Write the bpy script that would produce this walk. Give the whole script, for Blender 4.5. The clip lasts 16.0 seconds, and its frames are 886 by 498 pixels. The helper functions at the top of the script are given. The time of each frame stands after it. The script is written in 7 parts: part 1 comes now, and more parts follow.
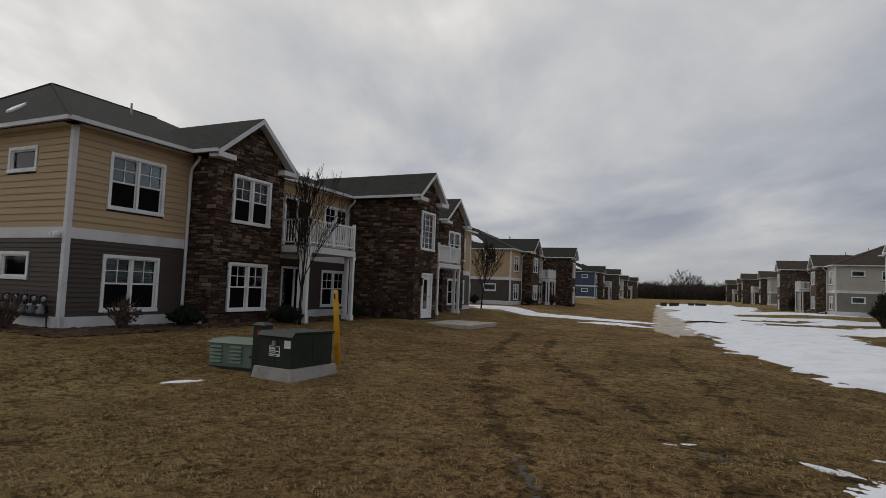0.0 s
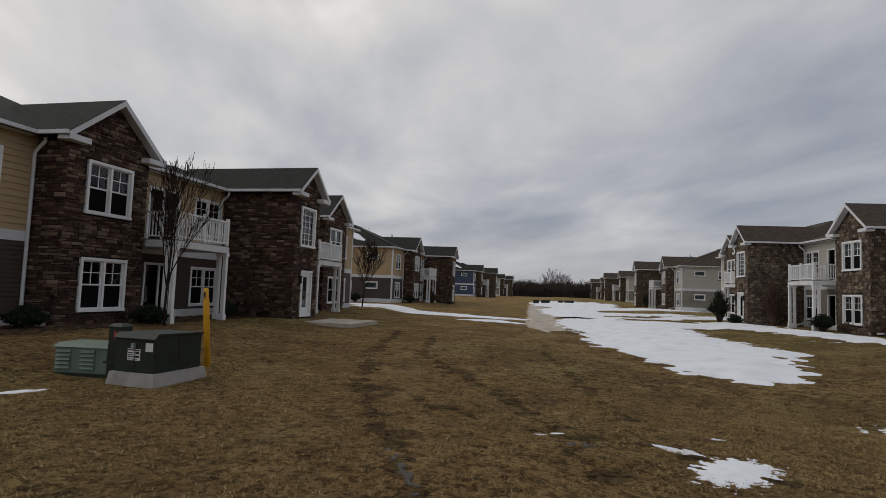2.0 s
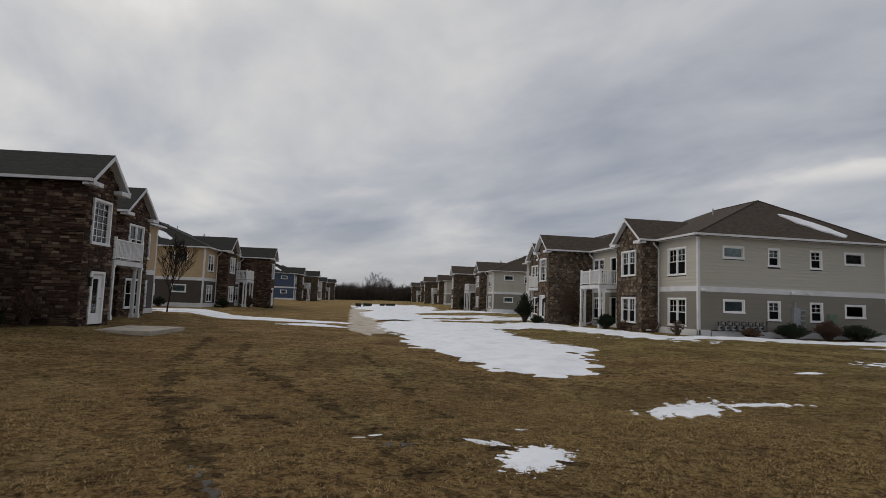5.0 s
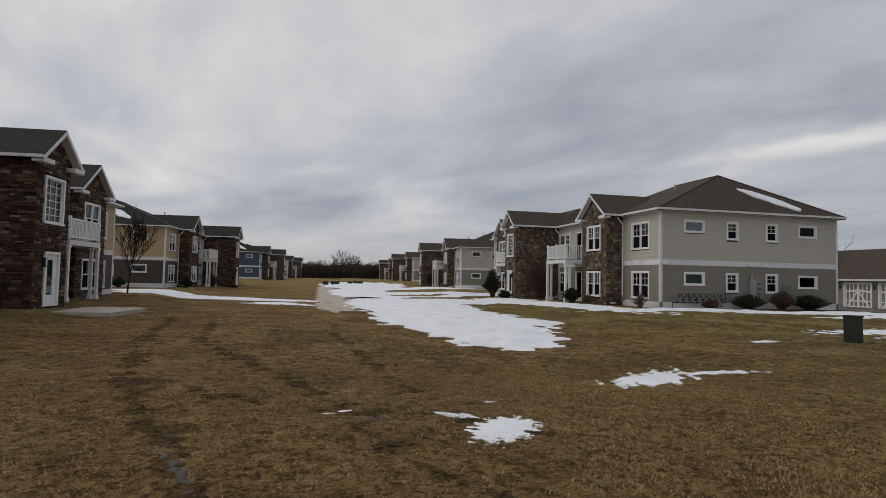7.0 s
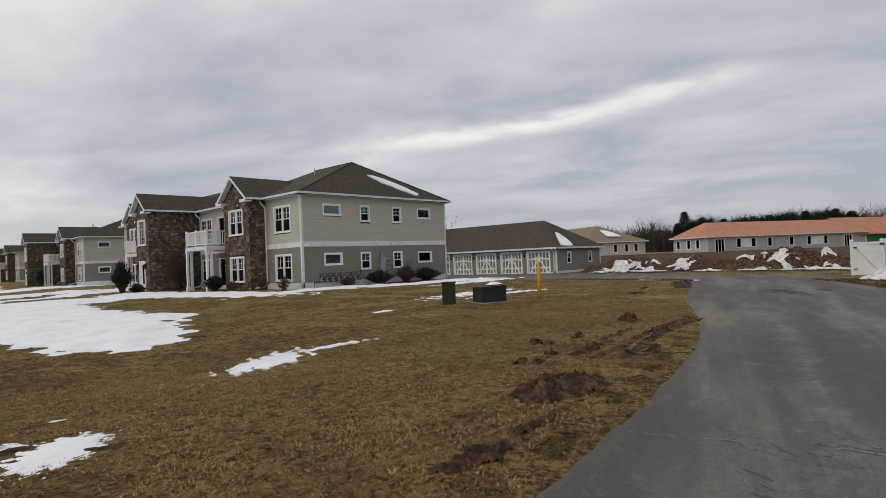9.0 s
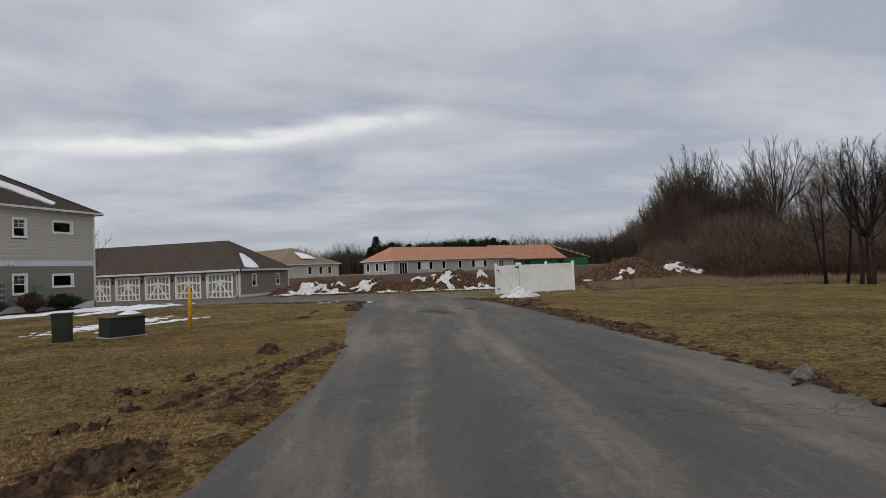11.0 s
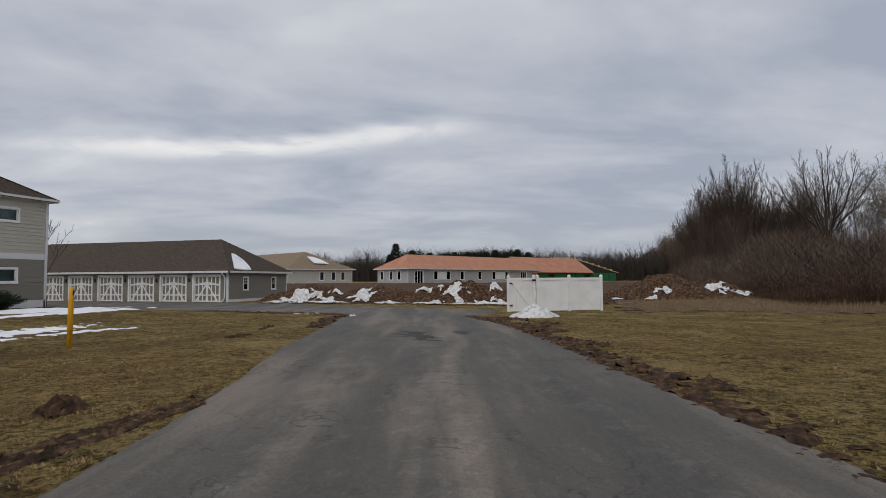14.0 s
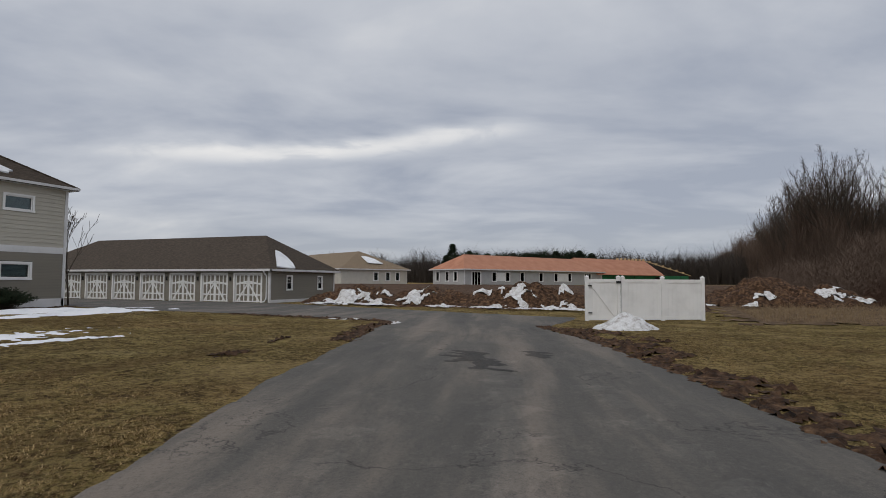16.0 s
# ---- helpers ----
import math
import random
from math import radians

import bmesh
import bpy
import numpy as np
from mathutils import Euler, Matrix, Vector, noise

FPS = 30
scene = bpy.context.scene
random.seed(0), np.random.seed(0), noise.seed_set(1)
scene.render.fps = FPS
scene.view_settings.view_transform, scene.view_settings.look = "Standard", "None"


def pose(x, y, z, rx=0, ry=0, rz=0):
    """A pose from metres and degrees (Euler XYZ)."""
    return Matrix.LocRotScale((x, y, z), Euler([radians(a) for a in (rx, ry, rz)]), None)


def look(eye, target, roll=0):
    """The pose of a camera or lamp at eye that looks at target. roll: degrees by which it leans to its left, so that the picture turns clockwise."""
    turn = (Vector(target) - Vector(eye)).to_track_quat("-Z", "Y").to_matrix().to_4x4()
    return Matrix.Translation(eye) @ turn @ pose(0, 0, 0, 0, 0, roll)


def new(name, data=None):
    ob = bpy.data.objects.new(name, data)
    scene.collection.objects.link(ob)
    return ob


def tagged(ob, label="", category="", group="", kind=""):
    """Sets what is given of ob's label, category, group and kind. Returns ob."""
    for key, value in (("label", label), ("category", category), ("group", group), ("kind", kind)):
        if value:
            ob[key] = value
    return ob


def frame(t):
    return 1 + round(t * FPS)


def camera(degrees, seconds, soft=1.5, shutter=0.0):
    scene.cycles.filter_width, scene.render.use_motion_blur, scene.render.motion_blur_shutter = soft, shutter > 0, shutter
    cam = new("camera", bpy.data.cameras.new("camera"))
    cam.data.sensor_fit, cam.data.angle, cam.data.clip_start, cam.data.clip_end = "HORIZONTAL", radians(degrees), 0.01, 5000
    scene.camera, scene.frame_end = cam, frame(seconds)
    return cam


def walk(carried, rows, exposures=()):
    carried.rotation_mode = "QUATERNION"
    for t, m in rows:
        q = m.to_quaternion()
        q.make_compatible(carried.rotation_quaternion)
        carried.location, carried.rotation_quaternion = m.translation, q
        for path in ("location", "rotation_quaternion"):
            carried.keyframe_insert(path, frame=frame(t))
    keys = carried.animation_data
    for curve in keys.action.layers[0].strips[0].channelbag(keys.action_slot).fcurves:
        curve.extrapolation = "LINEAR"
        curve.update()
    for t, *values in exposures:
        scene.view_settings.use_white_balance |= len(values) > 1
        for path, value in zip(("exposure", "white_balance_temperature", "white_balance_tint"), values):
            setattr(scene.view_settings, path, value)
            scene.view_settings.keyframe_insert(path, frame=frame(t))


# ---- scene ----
cam = camera(75.6, 16.0, soft=0.65)
PATH = [
    (0, (-0.314, -0.431, 1.766), (-0.968, 1.454, 1.901), 2.2),
    (0.5, (-0.316, -0.409, 1.77), (-0.851, 1.513, 1.911), 2.1),
    (1, (-0.307, -0.402, 1.758), (-0.764, 1.54, 1.899), 2.0),
    (1.5, (-0.316, -0.398, 1.763), (-0.713, 1.558, 1.901), 2.0),
    (2, (-0.324, -0.392, 1.764), (-0.578, 1.586, 1.908), 2.2),
    (2.5, (-0.312, -0.372, 1.761), (-0.456, 1.617, 1.913), 2.0),
    (3, (-0.313, -0.36, 1.753), (-0.361, 1.632, 1.932), 2.2),
    (3.5, (-0.312, -0.361, 1.754), (-0.254, 1.629, 1.938), 1.9),
    (4, (-0.304, -0.341, 1.749), (-0.142, 1.644, 1.928), 1.6),
    (4.5, (-0.309, -0.347, 1.75), (-0.025, 1.625, 1.93), 2.0),
    (7, (-0.304, -0.307, 1.725), (0.166, 1.634, 1.826), 1.2),
    (7.5, (-0.236, -0.301, 1.698), (0.302, 1.625, 1.73), 0.1),
    (8, (-0.087, -0.355, 1.672), (0.711, 1.479, 1.714), -0.7),
    (8.5, (0.22, -0.432, 1.671), (1.353, 1.216, 1.717), -1.8),
    (9, (0.556, -0.466, 1.69), (2.019, 0.897, 1.725), -2.4),
    (9.5, (1.006, -0.518, 1.663), (2.742, 0.475, 1.695), -2.6),
    (10, (1.496, -0.619, 1.644), (3.35, 0.13, 1.694), -2.6),
    (12.5, (5.109, -1.057, 1.652), (7.077, -0.705, 1.714), -2.3),
    (13, (6.124, -0.993, 1.632), (8.082, -0.593, 1.711), -1.9),
    (13.5, (7.208, -0.893, 1.583), (9.15, -0.427, 1.676), -1.1),
    (14, (8.321, -0.669, 1.589), (10.239, -0.111, 1.696), -0.3),
    (14.5, (9.454, -0.361, 1.592), (11.351, 0.262, 1.713), -0.3),
    (15, (10.542, -0.007, 1.598), (12.432, 0.637, 1.718), -0.6),
    (15.5, (11.686, 0.471, 1.566), (13.563, 1.152, 1.681), 0.3),
    (16, (12.969, 0.954, 1.531), (14.821, 1.701, 1.644), 0.3),
]
walk(cam, [(t, look(eye, target, roll)) for t, eye, target, roll in PATH], [(0.0, -0.26, 6600, 10), (4.0, -0.18, 6650, 10), (7.0, -0.10, 6650, 10), (7.5, -0.01, 6650, 10), (8.0, 0.16, 6750, 10), (8.5, 0.24, 6800, 10), (9.0, 0.2, 6750, 10), (9.6, 0.12, 6700, 10), (12.5, 0.12, 6500, 10), (16.0, 0.04, 6500, 10)])

# ---- world, sun, exposure ----
SUN_EL, SUN_AZ = 48.0, 285.0
world = bpy.data.worlds.new("overcast_sky")
scene.world = world
world.use_nodes = True
wt = world.node_tree
wt.nodes.clear()


def wn(kind, **props):
    n = wt.nodes.new(kind)
    for k, v in props.items():
        if k == "op":
            n.operation = v
    return n


def wire(a, b):
    wt.links.new(a, b)


sky = wt.nodes.new("ShaderNodeTexSky")
sky.sky_type = "NISHITA"
sky.sun_disc = False
sky.sun_elevation, sky.sun_rotation = radians(SUN_EL), radians(SUN_AZ)
coord = wt.nodes.new("ShaderNodeTexCoord")
split = wt.nodes.new("ShaderNodeSeparateXYZ")
wire(coord.outputs["Generated"], split.inputs[0])
lift = wn("ShaderNodeMath", op="ADD")
lift.inputs[1].default_value = 0.16
up = wn("ShaderNodeMath", op="MAXIMUM")
up.inputs[1].default_value = 0.0
wire(split.outputs[2], up.inputs[0])
wire(up.outputs[0], lift.inputs[0])
flat = []
for i in (0, 1):
    d = wn("ShaderNodeMath", op="DIVIDE")
    wire(split.outputs[i], d.inputs[0])
    wire(lift.outputs[0], d.inputs[1])
    flat.append(d)
plane = wt.nodes.new("ShaderNodeCombineXYZ")
wire(flat[0].outputs[0], plane.inputs[0])
wire(flat[1].outputs[0], plane.inputs[1])


def clouds(turn, sx, sy, scale, detail, distort):
    r = wt.nodes.new("ShaderNodeMapping")
    r.inputs["Rotation"].default_value = (0, 0, radians(-turn))
    wire(plane.outputs[0], r.inputs[0])
    m = wt.nodes.new("ShaderNodeMapping")
    m.inputs["Scale"].default_value = (sx, sy, 1)
    wire(r.outputs[0], m.inputs[0])
    t = wt.nodes.new("ShaderNodeTexNoise")
    t.inputs["Scale"].default_value = scale
    t.inputs["Detail"].default_value = detail
    t.inputs["Roughness"].default_value = 0.52
    t.inputs["Distortion"].default_value = distort
    wire(m.outputs[0], t.inputs["Vector"])
    return t.outputs[0]


STREAK = -74
c1 = clouds(STREAK, 0.7, 1.0, 1.05, 6.0, 0.35)
c2 = clouds(STREAK + 8, 0.65, 1.2, 2.4, 6.0, 0.4)
mixc = wn("ShaderNodeMath", op="MULTIPLY_ADD")
mixc.inputs[1].default_value = 0.24
wire(c2, mixc.inputs[0])
wire(c1, mixc.inputs[2])
ramp = wt.nodes.new("ShaderNodeValToRGB")
ramp.color_ramp.elements[0].position = 0.47
ramp.color_ramp.elements[0].color = (0.355, 0.390, 0.465, 1)
ramp.color_ramp.elements[1].position = 0.91
ramp.color_ramp.elements[1].color = (0.80, 0.795, 0.79, 1)
e = ramp.color_ramp.elements.new(0.68)
e.color = (0.53, 0.555, 0.605, 1)
e = ramp.color_ramp.elements.new(1.0)
e.color = (0.97, 0.965, 0.955, 1)
# overcast skies darken toward the layer seen edge-on, a little above the horizon
belt = wt.nodes.new("ShaderNodeMapRange")
belt.interpolation_type = "SMOOTHSTEP"
belt.inputs["From Min"].default_value, belt.inputs["From Max"].default_value = 0.12, 0.42
belt.inputs["To Min"].default_value, belt.inputs["To Max"].default_value = -0.015, 0.09
wire(split.outputs[2], belt.inputs["Value"])
tone = wn("ShaderNodeMath", op="ADD")
wire(mixc.outputs[0], tone.inputs[0])
wire(belt.outputs[0], tone.inputs[1])
# and brighten toward the side where the sun stands behind the cloud
sunward = wt.nodes.new("ShaderNodeVectorMath")
sunward.operation = "DOT_PRODUCT"
sunward.inputs[1].default_value = (math.sin(radians(SUN_AZ)) * 0.075, math.cos(radians(SUN_AZ)) * 0.075, 0.0)
wire(coord.outputs["Generated"], sunward.inputs[0])
glow = wn("ShaderNodeMath", op="ADD")
wire(tone.outputs[0], glow.inputs[0])
wire(sunward.outputs["Value"], glow.inputs[1])


def wmath(op, a, b, c=None):
    n = wn("ShaderNodeMath", op=op)
    for i, v in enumerate((a, b, c)):
        if v is None:
            continue
        if isinstance(v, (int, float)):
            n.inputs[i].default_value = v
        else:
            wire(v, n.inputs[i])
    return n.outputs[0]


def ease(v, lo, hi, a, b):
    m = wt.nodes.new("ShaderNodeMapRange")
    m.interpolation_type = "SMOOTHSTEP"
    m.inputs["From Min"].default_value, m.inputs["From Max"].default_value = lo, hi
    m.inputs["To Min"].default_value, m.inputs["To Max"].default_value = a, b
    wire(v, m.inputs["Value"])
    return m.outputs[0]


# thinner, brighter cloud high in the west, over the tan houses
west = wt.nodes.new("ShaderNodeVectorMath")
west.operation = "DOT_PRODUCT"
west.inputs[1].default_value = (math.sin(radians(SUN_AZ)), math.cos(radians(SUN_AZ)), 0.0)
wire(coord.outputs["Generated"], west.inputs[0])
thin_cloud = wmath("MULTIPLY", ease(west.outputs["Value"], 0.28, 0.72, 0.0, 0.20), ease(split.outputs[2], 0.10, 0.30, 0.25, 1.0))
# a long bright rift between two cloud banks in the east
fx, fy = flat[0].outputs[0], flat[1].outputs[0]
bow = wmath("MAXIMUM", wmath("SUBTRACT", fy, 1.2), 0.0)
off = wmath("ADD", wmath("SUBTRACT", fx, 2.19), wmath("MULTIPLY", wmath("MULTIPLY", bow, bow), 0.45))
off = wmath("MULTIPLY_ADD", wmath("SUBTRACT", c1, 0.5), 0.55, off)
rift = wmath("MULTIPLY", ease(wmath("ABSOLUTE", off, 0.0), 0.0, 0.20, 1.0, 0.0), wmath("MULTIPLY", ease(fy, 0.35, 0.8, 0.0, 1.0), ease(fy, 1.7, 2.5, 1.0, 0.0)))
bank = wmath("MULTIPLY", ease(wmath("ABSOLUTE", wmath("ADD", off, 0.42), 0.0), 0.05, 0.40, 1.0, 0.0), ease(fy, -0.5, 0.8, 0.0, 1.0))
wire(wmath("ADD", wmath("MULTIPLY_ADD", wmath("MULTIPLY", rift, ease(clouds(STREAK, 1.6, 1.6, 2.2, 4.0, 0.8), 0.3, 0.5, 0.55, 1.0)), 0.27, wmath("ADD", glow.outputs[0], thin_cloud)), wmath("MULTIPLY", bank, -0.06)), ramp.inputs[0])
# a paler, slightly warm haze low over the horizon
haze = wt.nodes.new("ShaderNodeMapRange")
haze.inputs["From Min"].default_value, haze.inputs["From Max"].default_value = 0.0, 0.13
haze.inputs["To Min"].default_value, haze.inputs["To Max"].default_value = 0.75, 0.0
wire(split.outputs[2], haze.inputs["Value"])
hz = wt.nodes.new("ShaderNodeMix")
hz.data_type = "RGBA"
low_cloud = wt.nodes.new("ShaderNodeMix")
low_cloud.data_type = "RGBA"
low_cloud.inputs[6].default_value, low_cloud.inputs[7].default_value = (0.56, 0.565, 0.575, 1), (0.415, 0.44, 0.475, 1)
wire(ease(split.outputs[0], 0.25, 0.85, 0.0, 1.0), low_cloud.inputs[0])
wire(low_cloud.outputs[2], hz.inputs[7])
wire(haze.outputs[0], hz.inputs[0])
wire(ramp.outputs[0], hz.inputs[6])
bg_sky, bg_cloud = wt.nodes.new("ShaderNodeBackground"), wt.nodes.new("ShaderNodeBackground")
bg_sky.inputs[1].default_value = 0.06
bg_cloud.inputs[1].default_value = 1.0
wire(sky.outputs[0], bg_sky.inputs[0])
wire(hz.outputs[2], bg_cloud.inputs[0])
veil = wt.nodes.new("ShaderNodeMixShader")
veil.inputs[0].default_value = 0.94
wire(bg_sky.outputs[0], veil.inputs[1])
wire(bg_cloud.outputs[0], veil.inputs[2])
wout = wt.nodes.new("ShaderNodeOutputWorld")
wire(veil.outputs[0], wout.inputs[0])

sun_data = bpy.data.lights.new("sun", "SUN")
sun_data.energy, sun_data.angle, sun_data.color = 0.6, radians(35), (1.0, 0.96, 0.9)
sun = new("sun", sun_data)
az, el = radians(SUN_AZ), radians(SUN_EL)
sun.matrix_world = look((math.sin(az) * math.cos(el) * 90, math.cos(az) * math.cos(el) * 90, math.sin(el) * 90), (0, 0, 0))

# ---- materials ----


class Nodes:
    """A node material with a principled shader, and short ways to add to it."""

    def __init__(self, name, rough=0.8, metal=0.0, spec=0.4):
        self.mat = bpy.data.materials.new(name)
        self.mat.use_nodes = True
        self.t = self.mat.node_tree
        self.p = self.t.nodes["Principled BSDF"]
        self.p.inputs["Roughness"].default_value = rough
        self.p.inputs["Metallic"].default_value = metal
        self.p.inputs["Specular IOR Level"].default_value = spec
        self.co = self.t.nodes.new("ShaderNodeTexCoord").outputs["Object"]
        self.geo = self.t.nodes.new("ShaderNodeNewGeometry")

    def link(self, a, b):
        self.t.links.new(a, b)

    def scaled(self, s, turn=0.0):
        """Coordinates scaled along axes that are turned by so many degrees."""
        r = self.t.nodes.new("ShaderNodeMapping")
        r.inputs["Rotation"].default_value = (0, 0, radians(-turn))
        self.link(self.co, r.inputs[0])
        m = self.t.nodes.new("ShaderNodeMapping")
        m.inputs["Scale"].default_value = s
        self.link(r.outputs[0], m.inputs[0])
        return m.outputs[0]

    def noise(self, scale, detail=4.0, rough=0.55, distort=0.0, vec=None):
        n = self.t.nodes.new("ShaderNodeTexNoise")
        n.inputs["Scale"].default_value = scale
        n.inputs["Detail"].default_value = detail
        n.inputs["Roughness"].default_value = rough
        n.inputs["Distortion"].default_value = distort
        self.link(vec if vec else self.co, n.inputs["Vector"])
        return n.outputs[0]

    def voronoi(self, scale, feature="F1", vec=None):
        n = self.t.nodes.new("ShaderNodeTexVoronoi")
        n.feature = feature
        n.inputs["Scale"].default_value = scale
        self.link(vec if vec else self.co, n.inputs["Vector"])
        return n.outputs[0]

    def ramp(self, fac, stops):
        r = self.t.nodes.new("ShaderNodeValToRGB")
        r.color_ramp.elements[0].position, r.color_ramp.elements[0].color = stops[0][0], (*stops[0][1], 1)
        r.color_ramp.elements[1].position, r.color_ramp.elements[1].color = stops[-1][0], (*stops[-1][1], 1)
        for pos, col in stops[1:-1]:
            r.color_ramp.elements.new(pos).color = (*col, 1)
        self.link(fac, r.inputs[0])
        return r.outputs[0]

    def math(self, op, a, b):
        n = self.t.nodes.new("ShaderNodeMath")
        n.operation = op
        for i, v in enumerate((a, b)):
            if isinstance(v, (int, float)):
                n.inputs[i].default_value = v
            else:
                self.link(v, n.inputs[i])
        return n.outputs[0]

    def mix(self, fac, a, b, mode="MIX"):
        n = self.t.nodes.new("ShaderNodeMix")
        n.data_type, n.blend_type = "RGBA", mode
        for i, v in ((0, fac), (6, a), (7, b)):
            if isinstance(v, tuple):
                n.inputs[i].default_value = (*v, 1)
            elif isinstance(v, (int, float)):
                n.inputs[i].default_value = v
            else:
                self.link(v, n.inputs[i])
        return n.outputs[2]

    def rnd(self):
        ob = self.t.nodes.new("ShaderNodeObjectInfo").outputs["Random"]
        return self.math("FRACT", self.math("ADD", ob, self.geo.outputs["Random Per Island"]), 0.0)

    def colour(self, c):
        if isinstance(c, tuple):
            self.p.inputs["Base Color"].default_value = (*c, 1)
        else:
            self.link(c, self.p.inputs["Base Color"])
        return self

    def bump(self, height, strength=0.3, dist=0.01):
        b = self.t.nodes.new("ShaderNodeBump")
        b.inputs["Strength"].default_value = strength
        b.inputs["Distance"].default_value = dist
        self.link(height, b.inputs["Height"])
        self.link(b.outputs[0], self.p.inputs["Normal"])
        return self


def painted(name, col, rough=0.55, wear=0.12, scale=1.3, rand=0.0, spec=0.35):
    """Paint or vinyl: one colour with faint dirt, streaks and grain."""
    n = Nodes(name, rough, spec=spec)
    dark = tuple(c * (1 - 2.2 * wear) for c in col)
    light = tuple(min(1, c * (1 + wear)) for c in col)
    base = n.ramp(n.noise(scale, 5), [(0.3, dark), (0.5, col), (0.75, light)])
    streak = n.noise(3.0, 3, vec=n.scaled((3, 3, 0.25)))
    base = n.mix(n.math("MULTIPLY", streak, wear * 1.6), base, tuple(c * 0.55 for c in col))
    if rand:
        base = n.mix(n.math("MULTIPLY", n.rnd(), rand), base, tuple(c * 0.6 for c in col))
    n.colour(base)
    n.bump(n.noise(60, 3), 0.12, 0.003)
    return n.mat


def stone(name, cols):
    n = Nodes(name, 0.9, spec=0.2)
    stops = [(i / max(1, len(cols) - 1), c) for i, c in enumerate(cols)]
    base = n.ramp(n.rnd(), stops)
    base = n.mix(n.math("MULTIPLY", n.noise(9, 6), 0.65), base, tuple(sum(c[i] for c in cols) / len(cols) * 0.45 for i in range(3)))
    base = n.mix(n.ramp(n.noise(26, 4), [(0.5, (0, 0, 0)), (0.8, (0.35, 0.35, 0.35))]), base, tuple(max(c[i] for c in cols) for i in range(3)))
    n.colour(base)
    n.bump(n.noise(22, 8, 0.65), 0.8, 0.02)
    return n.mat


def shingle(name, col):
    n = Nodes(name, 0.92, spec=0.2)
    tab = n.noise(3.4, 3, vec=n.scaled((1, 1, 9)))
    grain = n.noise(55, 3)
    base = n.ramp(tab, [(0.3, tuple(c * 0.45 for c in col)), (0.5, col), (0.7, tuple(c * 1.9 for c in col))])
    base = n.mix(n.math("MULTIPLY", grain, 0.55), base, tuple(c * 0.45 for c in col))
    base = n.mix(n.math("MULTIPLY", n.noise(0.35, 4), 0.5), base, tuple(c * 1.35 for c in col))
    n.colour(base)
    w = n.t.nodes.new("ShaderNodeTexWave")
    w.bands_direction, w.wave_profile = "Z", "SAW"
    w.inputs["Scale"].default_value = 3.2
    w.inputs["Distortion"].default_value = 0.6
    n.link(n.co, w.inputs["Vector"])
    n.bump(n.math("ADD", w.outputs[1], grain), 0.6, 0.012)
    return n.mat


WHITE = painted("white_vinyl", (0.80, 0.80, 0.80), 0.45, 0.05)
WHITE_DULL = painted("white_trim", (0.66, 0.66, 0.67), 0.5, 0.07)
TAN = painted("tan_siding", (0.45, 0.325, 0.185), 0.6, 0.06, rand=0.15)
BROWN = painted("dark_brown_siding", (0.064, 0.049, 0.039), 0.6, 0.08, rand=0.2)
GREIGE = painted("greige_siding", (0.46, 0.435, 0.375), 0.6, 0.05, rand=0.12)
TAUPE = painted("taupe_siding", (0.225, 0.205, 0.170), 0.6, 0.06, rand=0.15)
BLUE = painted("blue_siding", (0.048, 0.072, 0.125), 0.6, 0.06, rand=0.15)
PALE = painted("pale_grey_siding", (0.42, 0.42, 0.42), 0.6, 0.05, rand=0.1)
STONE_DARK = stone("dark_ledge_stone", [(0.021, 0.0125, 0.010), (0.072, 0.038, 0.028), (0.036, 0.022, 0.018), (0.19, 0.120, 0.082), (0.019, 0.012, 0.011), (0.108, 0.056, 0.038), (0.32, 0.23, 0.17), (0.033, 0.020, 0.016)])
STONE_TAN = stone("brown_field_stone", [(0.17, 0.118, 0.076), (0.05, 0.035, 0.028), (0.27, 0.20, 0.135), (0.115, 0.08, 0.058), (0.075, 0.055, 0.046), (0.36, 0.29, 0.21), (0.15, 0.098, 0.062), (0.035, 0.027, 0.024), (0.21, 0.17, 0.14), (0.10, 0.062, 0.042)])
MORTAR = painted("mortar", (0.018, 0.014, 0.012), 0.95, 0.2, 6.0)
ROOF_BLACK = shingle("charcoal_shingle", (0.030, 0.030, 0.027))
ROOF_BROWN = shingle("brown_shingle", (0.066, 0.052, 0.041))
ROOF_TAN = shingle("tan_shingle", (0.215, 0.165, 0.115))
SANDY = painted("sandy_concrete", (0.47, 0.41, 0.34), 0.9, 0.2, 1.2)
CONCRETE = painted("concrete", (0.36, 0.34, 0.315), 0.9, 0.16, 2.5)
YELLOW = painted("yellow_plastic", (0.72, 0.36, 0.02), 0.5, 0.12, 4.0)
DARK_GREEN = painted("dark_green_paint", (0.015, 0.022, 0.014), 0.6, 0.15, 3.0)
PALE_GREEN = painted("pale_green_paint", (0.15, 0.20, 0.155), 0.5, 0.1, 3.0)
GREY_METAL = painted("grey_metal", (0.27, 0.29, 0.31), 0.45, 0.1, 4.0)
BLACK = painted("black_metal", (0.02, 0.02, 0.022), 0.5, 0.1, 5.0)
SCREEN = painted("window_screen", (0.007, 0.0075, 0.008), 0.9, 0.1, 5.0, spec=0.05)
BLIND = painted("window_blind", (0.34, 0.40, 0.42), 0.7, 0.05, 3.0)
# the gloom of unlit rooms as a dark colour; also backs the siding
ROOM_SHADE = painted("painted_room_shade", (0.035, 0.032, 0.03), 0.9, 0.1)
PAPER = painted("sticker", (0.72, 0.72, 0.70), 0.6, 0.04, 6.0)
RED_INK = painted("red_ink", (0.45, 0.05, 0.03), 0.6, 0.05)
